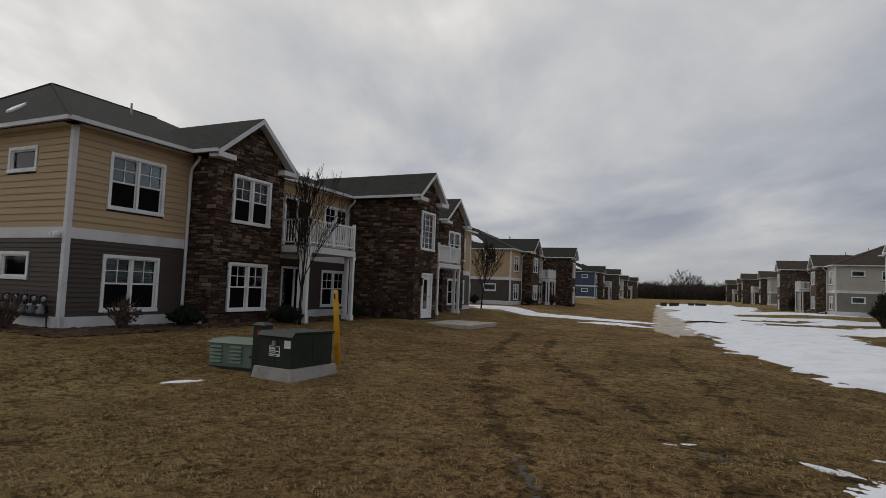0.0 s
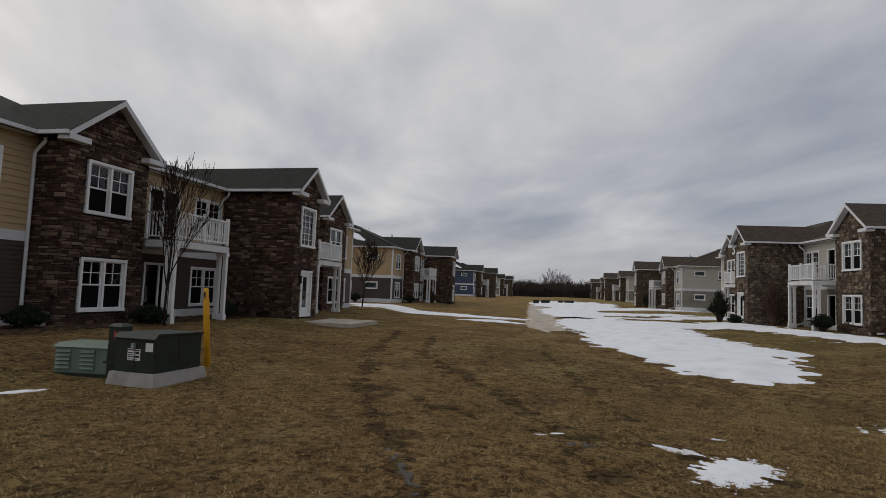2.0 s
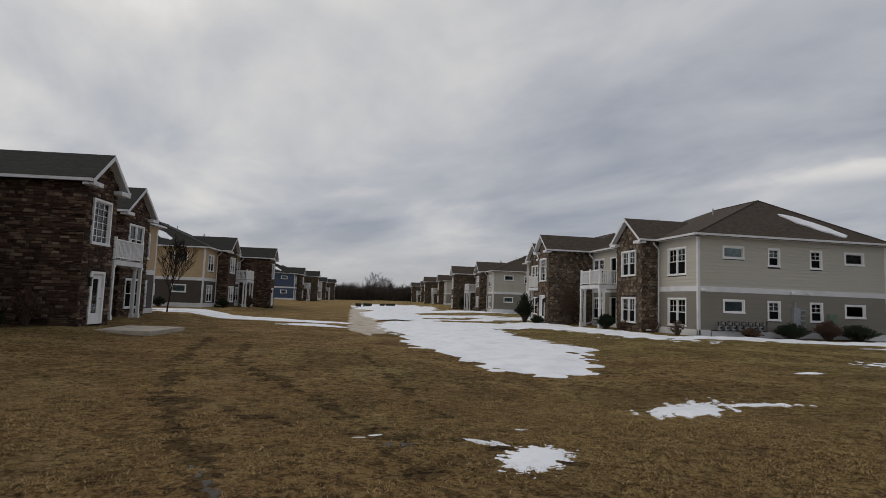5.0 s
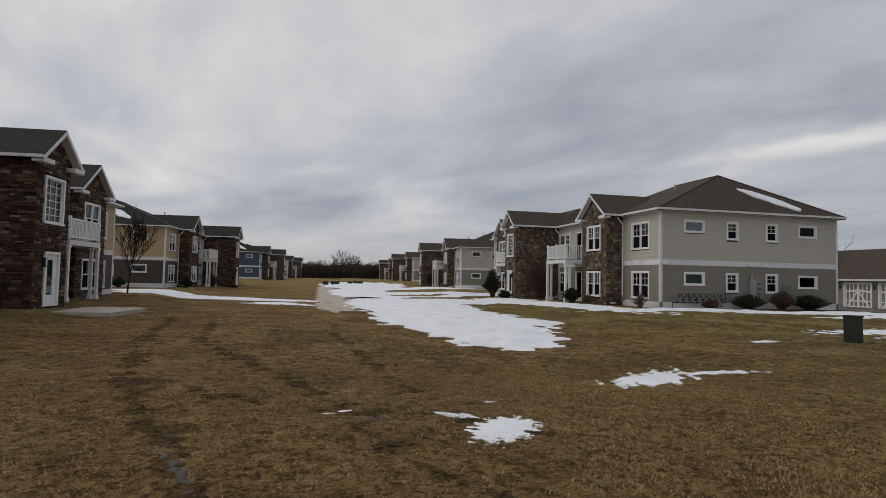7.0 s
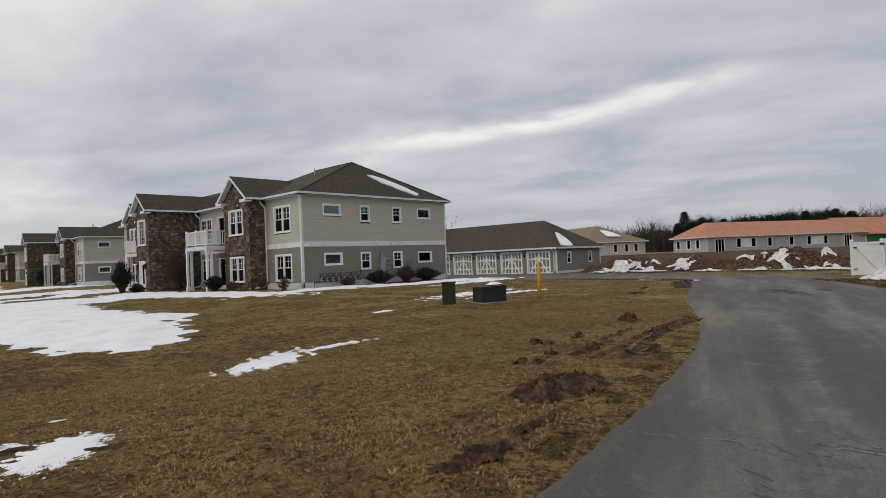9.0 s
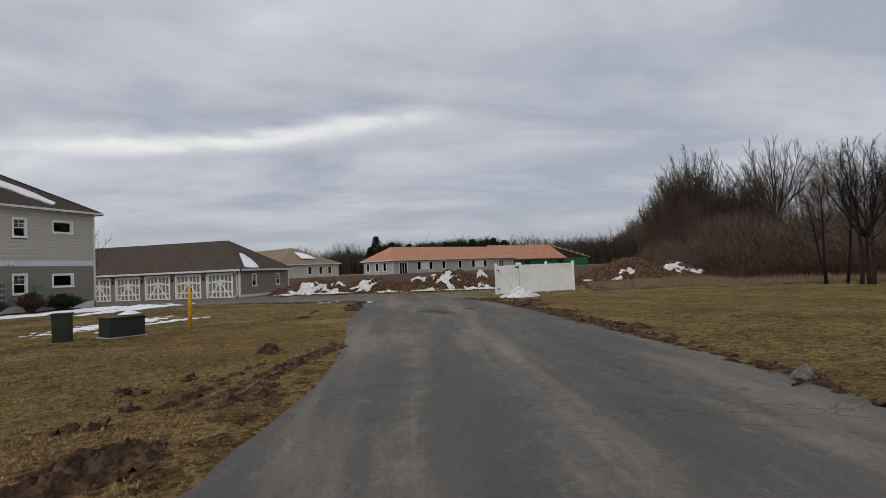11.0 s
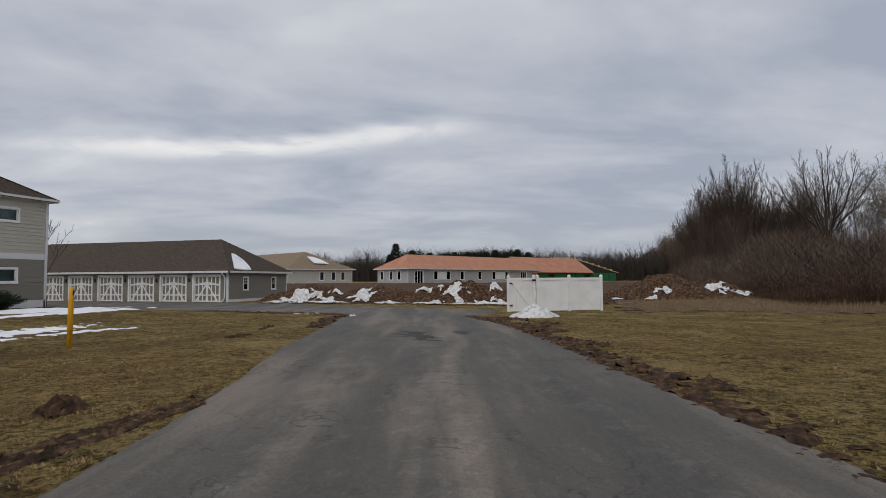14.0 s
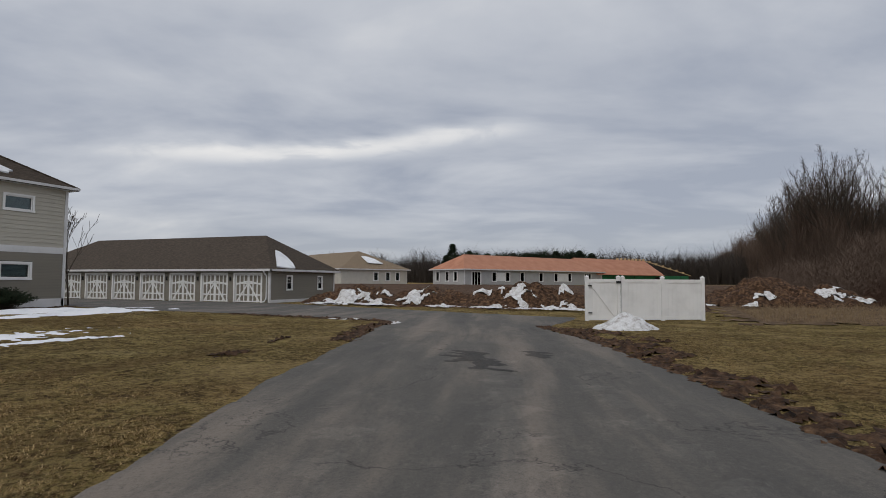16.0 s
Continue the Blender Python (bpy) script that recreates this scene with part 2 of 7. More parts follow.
GREEN_WRAP = painted("green_house_wrap", (0.028, 0.20, 0.085), 0.55, 0.1, 1.0)
LUMBER = painted("new_lumber", (0.55, 0.38, 0.19), 0.8, 0.12, 3.0)


def make_glass():
    n = Nodes("window_glass", 0.03)
    out = n.t.nodes["Material Output"]
    fr = n.t.nodes.new("ShaderNodeFresnel")
    fr.inputs[0].default_value = 1.5
    gl, tr = n.t.nodes.new("ShaderNodeBsdfGlossy"), n.t.nodes.new("ShaderNodeBsdfTransparent")
    gl.inputs["Roughness"].default_value = 0.02
    tr.inputs[0].default_value = (0.72, 0.78, 0.78, 1)
    mx = n.t.nodes.new("ShaderNodeMixShader")
    n.link(n.math("MULTIPLY", fr.outputs[0], 1.3), mx.inputs[0])
    n.link(gl.outputs[0], mx.inputs[2])
    n.link(tr.outputs[0], mx.inputs[1])
    n.link(mx.outputs[0], out.inputs["Surface"])
    return n.mat


GLASS = make_glass()


def make_sheathing():
    n = Nodes("orange_roof_sheathing", 0.85)
    n.colour(n.mix(n.math("MULTIPLY", n.rnd(), 0.5), n.ramp(n.noise(0.8, 5), [(0.3, (0.37, 0.150, 0.085)), (0.7, (0.50, 0.235, 0.145))]), (0.40, 0.20, 0.13)))
    n.bump(n.noise(20, 3), 0.2, 0.01)
    return n.mat


SHEATHING = make_sheathing()


def make_grass(name="dormant_lawn", dim=1.09):
    n = Nodes(name, 0.95, spec=0.1)
    big = n.noise(0.10, 5, 0.6)
    mid = n.noise(0.55, 8, 0.74, 0.6)
    fine = n.noise(13.0, 8, 0.8, 0.3)
    clump = n.noise(3.2, 9, 0.82, 0.5)
    blades = n.noise(34, 5, 0.75, 0.6, vec=n.scaled((0.55, 1.5, 1), 20))
    tone = lambda r, g, b: (r * dim, g * dim, b * dim)
    straw = n.ramp(mid, [(0.34, tone(0.150, 0.080, 0.030)), (0.45, tone(0.32, 0.180, 0.067)), (0.54, tone(0.43, 0.252, 0.098)), (0.66, tone(0.58, 0.385, 0.180))])
    green = n.ramp(mid, [(0.34, tone(0.115, 0.092, 0.027)), (0.46, tone(0.235, 0.190, 0.058)), (0.56, tone(0.36, 0.295, 0.100)), (0.68, tone(0.50, 0.42, 0.18))])
    sep = n.t.nodes.new("ShaderNodeSeparateXYZ")
    n.link(n.co, sep.inputs[0])
    east = n.math("MULTIPLY", n.math("SUBTRACT", sep.outputs[0], 3.0), 0.016)
    lush = n.math("ADD", big, n.math("MINIMUM", n.math("MAXIMUM", east, 0.0), 0.19))
    base = n.mix(n.ramp(lush, [(0.42, (0, 0, 0)), (0.64, (0.85, 0.85, 0.85))]), straw, green)
    base = n.mix(n.ramp(fine, [(0.40, (0.62, 0.62, 0.62)), (0.52, (0, 0, 0))]), base, tone(0.050, 0.032, 0.015))
    base = n.mix(n.ramp(blades, [(0.52, (0, 0, 0)), (0.68, (0.75, 0.75, 0.75))]), base, tone(0.50, 0.36, 0.175))
    base = n.mix(n.ramp(blades, [(0.32, (0.85, 0.85, 0.85)), (0.46, (0, 0, 0))]), base, tone(0.045, 0.03, 0.015))
    base = n.mix(n.ramp(clump, [(0.39, (0.92, 0.92, 0.92)), (0.49, (0, 0, 0))]), base, tone(0.058, 0.033, 0.015))
    base = n.mix(n.ramp(clump, [(0.53, (0, 0, 0)), (0.66, (0.75, 0.75, 0.75))]), base, tone(0.58, 0.42, 0.195))
    # shadows between grass clumps put into the colour, with paler straw on the tufts
    tuft = n.noise(8.5, 4, 0.62, 1.2)
    base = n.mix(n.ramp(tuft, [(0.38, (0.8, 0.8, 0.8)), (0.50, (0, 0, 0))]), base, tone(0.045, 0.025, 0.011))
    base = n.mix(n.ramp(tuft, [(0.52, (0, 0, 0)), (0.66, (0.6, 0.6, 0.6))]), base, tone(0.48, 0.335, 0.145))
    patch = n.noise(0.33, 4, 0.6, 0.8)
    base = n.mix(n.ramp(patch, [(0.36, (0.42, 0.42, 0.42)), (0.50, (0, 0, 0))]), base, tone(0.130, 0.074, 0.030))
    base = n.mix(n.ramp(patch, [(0.56, (0, 0, 0)), (0.70, (0.40, 0.40, 0.40))]), base, tone(0.50, 0.355, 0.170))
    n.colour(base)
    n.bump(n.math("ADD", n.math("ADD", fine, blades), tuft), 1.0, 0.12)
    return n.mat


def make_soil():
    n = Nodes("wet_soil", 0.9, spec=0.25)
    n.colour(n.ramp(n.noise(5, 7, 0.65), [(0.34, (0.012, 0.0065, 0.0035)), (0.5, (0.066, 0.034, 0.018)), (0.68, (0.20, 0.118, 0.064))]))
    n.bump(n.noise(11, 8, 0.7), 1.0, 0.08)
    return n.mat


def make_asphalt(name="old_asphalt", dim=1.0):
    n = Nodes(name, 0.82, spec=0.3)
    tone = lambda r, g, b: (r * dim, g * dim, b * dim)
    lanes = n.noise(0.75, 5, 0.62, 0.25, vec=n.scaled((0.12, 1.0, 1), 17))
    grit = n.noise(70, 5, 0.85)
    mid = n.noise(2.6, 8, 0.8, 0.2, vec=n.scaled((0.45, 1.0, 1), 17))
    base = n.ramp(lanes, [(0.34, tone(0.068, 0.064, 0.060)), (0.5, tone(0.100, 0.092, 0.082)), (0.66, tone(0.195, 0.165, 0.138))])
    base = n.mix(n.ramp(mid, [(0.54, (0, 0, 0)), (0.72, (0.55, 0.55, 0.55))]), base, tone(0.22, 0.195, 0.172))
    chips = n.noise(22, 6, 0.85)
    base = n.mix(n.ramp(chips, [(0.36, (0.6, 0.6, 0.6)), (0.48, (0, 0, 0))]), base, tone(0.048, 0.047, 0.046))
    base = n.mix(n.ramp(chips, [(0.56, (0, 0, 0)), (0.7, (0.45, 0.45, 0.45))]), base, tone(0.26, 0.24, 0.22))
    base = n.mix(n.ramp(mid, [(0.28, (0.7, 0.7, 0.7)), (0.42, (0, 0, 0))]), base, tone(0.065, 0.063, 0.063))
    base = n.mix(n.ramp(grit, [(0.35, (0.55, 0.55, 0.55)), (0.5, (0, 0, 0))]), base, tone(0.05, 0.049, 0.048))
    base = n.mix(n.ramp(grit, [(0.6, (0, 0, 0)), (0.72, (0.5, 0.5, 0.5))]), base, tone(0.33, 0.30, 0.27))
    wander = n.math("ABSOLUTE", n.math("SUBTRACT", n.noise(0.45, 6, 0.6, 0.6), 0.5), 0.0)
    where = n.ramp(n.noise(0.3, 3), [(0.45, (0, 0, 0)), (0.55, (1, 1, 1))])
    line = n.mix(1.0, n.ramp(wander, [(0.0, (0.85, 0.85, 0.85)), (0.006, (0, 0, 0))]), where, "MULTIPLY")
    base = n.mix(line, base, tone(0.028, 0.026, 0.025))
    n.colour(base)
    n.bump(n.math("ADD", grit, mid), 0.6, 0.008)
    return n.mat


def make_snow():
    n = Nodes("old_snow", 0.6, spec=0.3)
    n.p.inputs["Subsurface Weight"].default_value = 0.0
    base = n.ramp(n.noise(1.1, 6, 0.6), [(0.25, (0.62, 0.64, 0.68)), (0.5, (0.78, 0.80, 0.84)), (0.8, (0.86, 0.87, 0.90))])
    base = n.mix(n.ramp(n.noise(17, 6, 0.7), [(0.56, (0, 0, 0)), (0.78, (0.35, 0.35, 0.35))]), base, (0.34, 0.31, 0.28))
    n.colour(base)
    n.bump(n.noise(7, 7, 0.6), 0.5, 0.05)
    return n.mat


def make_dirty_snow():
    n = Nodes("dirty_snow", 0.7, spec=0.3)
    n.colour(n.ramp(n.noise(4, 7, 0.7), [(0.3, (0.22, 0.19, 0.16)), (0.5, (0.60, 0.60, 0.61)), (0.7, (0.80, 0.81, 0.83))]))
    n.bump(n.noise(8, 7, 0.65), 0.8, 0.05)
    return n.mat


def make_bark(name, a, b):
    n = Nodes(name, 0.95, spec=0.1)
    n.colour(n.mix(n.math("MULTIPLY", n.rnd(), 0.5), n.ramp(n.noise(6, 5, vec=n.scaled((2, 2, 0.5))), [(0.3, a), (0.7, b)]), a))
    return n.mat


WORN_TURF = make_grass("worn_turf", 0.56)
GRASS, SOIL, ASPHALT, SNOW, DIRTY_SNOW = make_grass(), make_soil(), make_asphalt(dim=1.0), make_snow(), make_dirty_snow()
BARK = make_bark("grey_brown_bark", (0.050, 0.040, 0.033), (0.115, 0.093, 0.076))
BARK_DARK = make_bark("dark_young_bark", (0.022, 0.016, 0.013), (0.055, 0.042, 0.034))
BARK_PALE = make_bark("pale_birch_bark", (0.13, 0.115, 0.10), (0.30, 0.275, 0.25))
TWIG = make_bark("brown_twigs", (0.085, 0.060, 0.047), (0.175, 0.128, 0.100))
FAR_WOOD = make_bark("far_woodland", (0.045, 0.038, 0.034), (0.085, 0.072, 0.063))
EVERGREEN = make_bark("evergreen_needles", (0.012, 0.020, 0.011), (0.030, 0.042, 0.022))
SHRUB_RED = make_bark("red_brown_shrub", (0.058, 0.033, 0.024), (0.115, 0.072, 0.052))
straw_n = Nodes("straw_blades", 0.9, spec=0.15)
STRAW = straw_n.colour(straw_n.ramp(straw_n.rnd(), [(0.0, (0.06, 0.034, 0.014)), (0.35, (0.18, 0.112, 0.046)), (0.75, (0.36, 0.248, 0.108)), (1.0, (0.52, 0.385, 0.195))])).mat
REED = make_bark("dry_reeds", (0.20, 0.14, 0.08), (0.33, 0.25, 0.16))

def make_litter():
    n = Nodes("leaf_litter", 0.95, spec=0.1)
    n.colour(n.ramp(n.noise(1.6, 8, 0.75), [(0.32, (0.055, 0.036, 0.024)), (0.5, (0.125, 0.084, 0.052)), (0.70, (0.27, 0.195, 0.125))]))
    n.bump(n.noise(6, 7, 0.7), 1.0, 0.1)
    return n.mat


LITTER = make_litter()

# ---- mesh helpers ----


class Geo:
    """Vertices and faces of one mesh."""

    def __init__(self):
        self.v, self.f = [], []

    def poly(self, pts):
        b = len(self.v)
        self.v += [tuple(p) for p in pts]
        self.f.append(tuple(range(b, b + len(pts))))
        return self

    def hexa(self, p):
        """Eight corners: four below, four above, each anticlockwise from above."""
        b = len(self.v)
        self.v += [tuple(q) for q in p]
        for f in ((3, 2, 1, 0), (4, 5, 6, 7), (0, 1, 5, 4), (1, 2, 6, 5), (2, 3, 7, 6), (3, 0, 4, 7)):
            self.f.append(tuple(b + i for i in f))
        return self

    def box(self, x0, y0, z0, x1, y1, z1):
        x0, x1, y0, y1, z0, z1 = min(x0, x1), max(x0, x1), min(y0, y1), max(y0, y1), min(z0, z1), max(z0, z1)
        return self.hexa([(x0, y0, z0), (x1, y0, z0), (x1, y1, z0), (x0, y1, z0), (x0, y0, z1), (x1, y0, z1), (x1, y1, z1), (x0, y1, z1)])

    def extrude(self, pts, d):
        """A flat outline, thickened by the vector d."""
        b, n = len(self.v), len(pts)
        d = Vector(d)
        self.v += [tuple(p) for p in pts] + [tuple(Vector(p) + d) for p in pts]
        self.f.append(tuple(range(b + n - 1, b - 1, -1)))
        self.f.append(tuple(range(b + n, b + 2 * n)))
        for i in range(n):
            j = (i + 1) % n
            self.f.append((b + i, b + j, b + n + j, b + n + i))
        return self

    def tube(self, pts, radii, sides=6):
        """A round bar along points, with a radius at each."""
        b, k = len(self.v), len(pts)
        pts = [Vector(p) for p in pts]
        for i, p in enumerate(pts):
            d = (pts[min(i + 1, k - 1)] - pts[max(i - 1, 0)]).normalized()
            a = d.orthogonal().normalized()
            c = d.cross(a)
            for s in range(sides):
                t = 2 * math.pi * s / sides
                self.v.append(tuple(p + radii[i] * (math.cos(t) * a + math.sin(t) * c)))
        for i in range(k - 1):
            for s in range(sides):
                q = (s + 1) % sides
                self.f.append((b + i * sides + s, b + i * sides + q, b + (i + 1) * sides + q, b + (i + 1) * sides + s))
        self.f.append(tuple(b + s for s in range(sides - 1, -1, -1)))
        self.f.append(tuple(b + (k - 1) * sides + s for s in range(sides)))
        return self

    def mesh(self, name, mat):
        me = bpy.data.meshes.new(name)
        me.from_pydata(self.v, [], self.f)
        bm = bmesh.new()
        bm.from_mesh(me)
        bmesh.ops.recalc_face_normals(bm, faces=bm.faces)
        bm.to_mesh(me)
        bm.free()
        me.materials.append(mat)
        return me


def part(name, geo, mat, parent, label="", smooth=False):
    """One mesh object under a thing or a part."""
    me = geo if isinstance(geo, bpy.types.Mesh) else geo.mesh(name, mat)
    ob = new(name, me)
    ob.parent = parent
    if smooth:
        me.polygons.foreach_set("use_smooth", [True] * len(me.polygons))
    return tagged(ob, label)


def thing(name, m, label, category, group="", kind=""):
    ob = new(name)
    ob.matrix_world = m
    return tagged(ob, label, category, group, kind)


def bulk(name, verts, faces, mat, label, category, kind="stuff"):
    """Many small faces in one mesh, from arrays."""
    me = bpy.data.meshes.new(name)
    verts, faces = np.asarray(verts, np.float32), np.asarray(faces, np.int32)
    k = faces.shape[1]
    me.vertices.add(len(verts))
    me.vertices.foreach_set("co", verts.ravel())
    me.loops.add(faces.size)
    me.loops.foreach_set("vertex_index", faces.ravel())
    me.polygons.add(len(faces))
    me.polygons.foreach_set("loop_start", np.arange(0, faces.size, k, dtype=np.int32))
    me.polygons.foreach_set("loop_total", np.full(len(faces), k, dtype=np.int32))
    me.update(calc_edges=True)
    me.materials.append(mat)
    return tagged(new(name, me), label, category, kind=kind)


# ---- ground ----


def smooth01(t):
    t = np.clip(t, 0, 1)
    return t * t * (3 - 2 * t)


def fbm(x, y, scale, seed, octaves=4):
    """Soft noise from turned sine sums, about -1 to 1."""
    rng = np.random.default_rng(seed)
    out, amp, tot = 0.0, 1.0, 0.0
    for o in range(octaves):
        for _ in range(4):
            a, ph = rng.uniform(0, 2 * math.pi, 2)
            k = (2.0 ** o) / scale * rng.uniform(0.7, 1.4) * 2 * math.pi
            out = out + amp * np.sin(k * (x * math.cos(a) + y * math.sin(a)) + ph) / 2.2
        tot += amp
        amp *= 0.55
    return out / tot


def ground_z(x, y):
    """Height of the lawn: a shallow swale between the rows, level by the road, a rise under the new buildings."""
    x, y = np.asarray(x, float), np.asarray(y, float)
    rows = 0.27 * smooth01((-x - 7.6) / 3.0) * smooth01((y - 2) / 7) + 0.24 * smooth01((x - 10.5) / 7) * smooth01((y - 15) / 10) * (1 - smooth01((x - 32) / 10))
    swale = -0.20 * np.exp(-((x - 4.5) / 4.5) ** 2) * smooth01((y - 5) / 6) * (1 - smooth01((y - 14) / 12))
    low = -0.12 * smooth01((x - 28) / 14) * (1 - smooth01((x - 60) / 20))
    rise = 1.0 * smooth01((x - 56) / 30) * smooth01((y + 60) / 40)
    far = 0.9 * smooth01((y - 60) / 90) * (1 - smooth01((np.abs(x) - 300) / 300))
    bump = 0.018 * fbm(x, y, 3.1, 3, 3)
    start = 0.10 * np.exp(-((x + 0.3) ** 2 + (y + 0.4) ** 2) / 5)
    return rows + swale + low + rise * 1.0 + far * 0.6 + bump + start


def axis(lo, hi, step, far):
    mid = np.arange(lo, hi + step / 2, step)
    out = [1.0]
    while out[-1] < far:
        out.append(out[-1] * 1.35 + 0.6)
    out = np.array(out)
    return np.concatenate([lo - out[::-1], mid, hi + out])


gx, gy = axis(-22, 62, 0.5, 1600), axis(-18, 60, 0.5, 1600)
GX, GY = np.meshgrid(gx, gy)
nx, ny = len(gx), len(gy)
verts = np.stack([GX.ravel(), GY.ravel(), ground_z(GX, GY).ravel()], 1)
ii = (np.arange(ny - 1)[:, None] * nx + np.arange(nx - 1)[None, :]).ravel()
ground = bulk("ground", verts, np.stack([ii, ii + 1, ii + nx + 1, ii + nx], 1), GRASS, "dormant brown lawn with matted dry grass", "ground", "structure")
ground.data.polygons.foreach_set("use_smooth", [True] * len(ground.data.polygons))


def sheet(name, x0, x1, y0, y1, step, height, mat, label, category, kind="stuff"):
    """A patch on the lawn: height(x, y) metres over it, kept where above zero; its rim dips under the turf."""
    xs, ys = np.arange(x0, x1 + step, step), np.arange(y0, y1 + step, step)
    X, Y = np.meshgrid(xs, ys)
    h = height(X, Y)
    keep = h > -0.05
    z = ground_z(X, Y) + np.clip(h, -0.06, None)
    idx = np.arange(X.size).reshape(X.shape)
    cell = keep[:-1, :-1] & keep[1:, :-1] & keep[:-1, 1:] & keep[1:, 1:] & ((h[:-1, :-1] > 0) | (h[1:, 1:] > 0) | (h[1:, :-1] > 0) | (h[:-1, 1:] > 0))
    q = np.stack([idx[:-1, :-1][cell], idx[:-1, 1:][cell], idx[1:, 1:][cell], idx[1:, :-1][cell]], 1)
    used = np.unique(q)
    remap = np.zeros(X.size, int)
    remap[used] = np.arange(len(used))
    v = np.stack([X.ravel(), Y.ravel(), z.ravel()], 1)[used]
    ob = bulk(name, v, remap[q], mat, label, category, kind)
    ob.data.polygons.foreach_set("use_smooth", [True] * len(ob.data.polygons))
    return ob


def blob(x, y, cx, cy, rx, ry, turn=0.0):
    """1 in the middle, 0 on the rim of a turned ellipse, below 0 outside."""
    c, s = math.cos(radians(turn)), math.sin(radians(turn))
    u, v = (x - cx) * c + (y - cy) * s, -(x - cx) * s + (y - cy) * c
    return 1 - np.sqrt((u / rx) ** 2 + (v / ry) ** 2)


def along(pts, x, y):
    """Distance from a polyline."""
    d = np.full(np.shape(x), 1e3)
    for (ax, ay), (bx, by) in zip(pts, pts[1:]):
        t = np.clip(((x - ax) * (bx - ax) + (y - ay) * (by - ay)) / ((bx - ax) ** 2 + (by - ay) ** 2), 0, 1)
        d = np.minimum(d, np.hypot(x - ax - t * (bx - ax), y - ay - t * (by - ay)))
    return d


# the drive: from behind the walker, round to the right, then across to the garages
ROAD_LEFT = [(-60, -3.5), (-20, -1.5), (-3, 0.9), (3.8, 1.85), (7.5, 2.4), (11, 3.2), (15, 4.55), (20, 6.7), (26.3, 8.8), (30.9, 10.5)]
ROAD_RIGHT = [(-60, -10.5), (-20, -8.0), (-3, -5.6), (5, -4.6), (10.4, -3.75), (13, -3.0), (17.7, -1.2), (23.6, 0.95), (28.2, 2.9), (33.0, 5.6)]


def edge_y(pts, x):
    p = np.array(pts)
    xs = np.linspace(p[0, 0], p[-1, 0], 400)
    ys = np.interp(xs, p[:, 0], p[:, 1])
    k = np.ones(9) / 9
    ys = np.convolve(np.pad(ys, 4, mode="edge"), k, "valid")
    return np.interp(x, xs, ys)


def road_in(x, y):
    """Metres inside the asphalt, negative outside."""
    wob = 0.055 * fbm(x, y, 1.6, 12, 3)
    d1 = np.minimum(edge_y(ROAD_LEFT, x) - y, y - edge_y(ROAD_RIGHT, x))
    d1 = np.minimum(d1, 36.5 - x)
    near = 30.5 + 3.2 * smooth01((y - 8) / 5) - 2.2 * smooth01((y - 17) / 7) + 2.5 * smooth01((y - 25) / 8)
    d2 = np.minimum(np.minimum(x - near, 46.9 - np.clip((28 - y) * 0.32, 0, 8.5) - x), np.minimum(y - 5.0, 58 - y))
    return np.maximum(d1, d2) + wob


sheet("road", -40, 48, -12, 58, 0.2, lambda x, y: np.clip(road_in(x, y) * 0.25, -0.055, 0.022), ASPHALT, "worn grey asphalt drive with cracks and stains", "road", "structure")

# bare wet soil: tyre ruts, dug hole and the verge of the drive
def soil_f(x, y):
    n = fbm(x, y, 0.9, 21, 4)
    verge = 0.45 * smooth01((x - 8) / 5) + 0.55 * smooth01((x - 13) / 6) + 0.9 * smooth01((x - 20) / 9)
    right = np.where((x > 8) & (x < 33), np.minimum(edge_y(ROAD_RIGHT, x) - y + 0.25, y - edge_y(ROAD_RIGHT, x) + verge * (0.85 + 0.6 * fbm(x, y, 2.6, 27, 3))), -9)
    hole = blob(x, y, 6.85, 3.45, 0.92, 0.55, 8) * 1.1
    rut0 = np.maximum(blob(x, y, 4.3, 2.68, 0.8, 0.2, 2), blob(x, y, 5.4, 2.8, 0.7, 0.1, 8)) * 0.45
    rut1 = blob(x, y, 12.6, 4.55, 2.2, 0.10, 6) * 0.2
    rut2 = np.maximum(blob(x, y, 10.0, 3.6, 0.75, 0.15, 16) * 0.35, blob(x, y, 9.4, 4.55, 0.6, 0.2, 5) * 0.4)
    rut1 = np.maximum(rut1, 0.15 - 1.3 * along(((8.9, 4.55), (10.3, 4.7), (11.0, 4.9), (12.4, 5.12)), x, y))
    clods = blob(x, y, 13.8, 5.8, 0.36, 0.22, 5) * 1.2
    spot = np.maximum(blob(x, y, 22.45, 9.53, 0.75, 0.3, 10), blob(x, y, 25.2, 10.4, 0.9, 0.16, 18)) * 0.5
    corner = np.where((x > 25.5) & (y > 7) & (y < 19), 0.28 - np.abs(road_in(x, y) + 0.3) * 0.55, -9)
    bits = [blob(x, y, cx, cy, 0.2, 0.12, 0) for cx, cy in ((8.05, 4.56), (8.9, 4.89), (9.75, 5.52), (9.81, 5.82), (10.72, 5.46), (7.9, 4.85))]
    lines = np.maximum(0.085 - along(((8.9, 4.1), (9.8, 4.19), (10.5, 4.25), (11.6, 4.48), (13.0, 4.7), (14.7, 4.6)), x, y), 0.095 - along(((9.1, 3.72), (9.6, 3.8), (10.4, 3.95), (11.5, 4.2), (13.6, 4.42), (14.6, 4.33)), x, y)) + 0.05 * n
    rough_soil = np.maximum.reduce([np.minimum(right * 0.8, 0.17), hole, rut0, rut1, rut2, clods, spot, corner, *bits]) + 0.10 * n + 0.22 * fbm(x, y, 0.5, 23, 5) - 0.09
    return np.maximum(rough_soil, lines * 1.6)


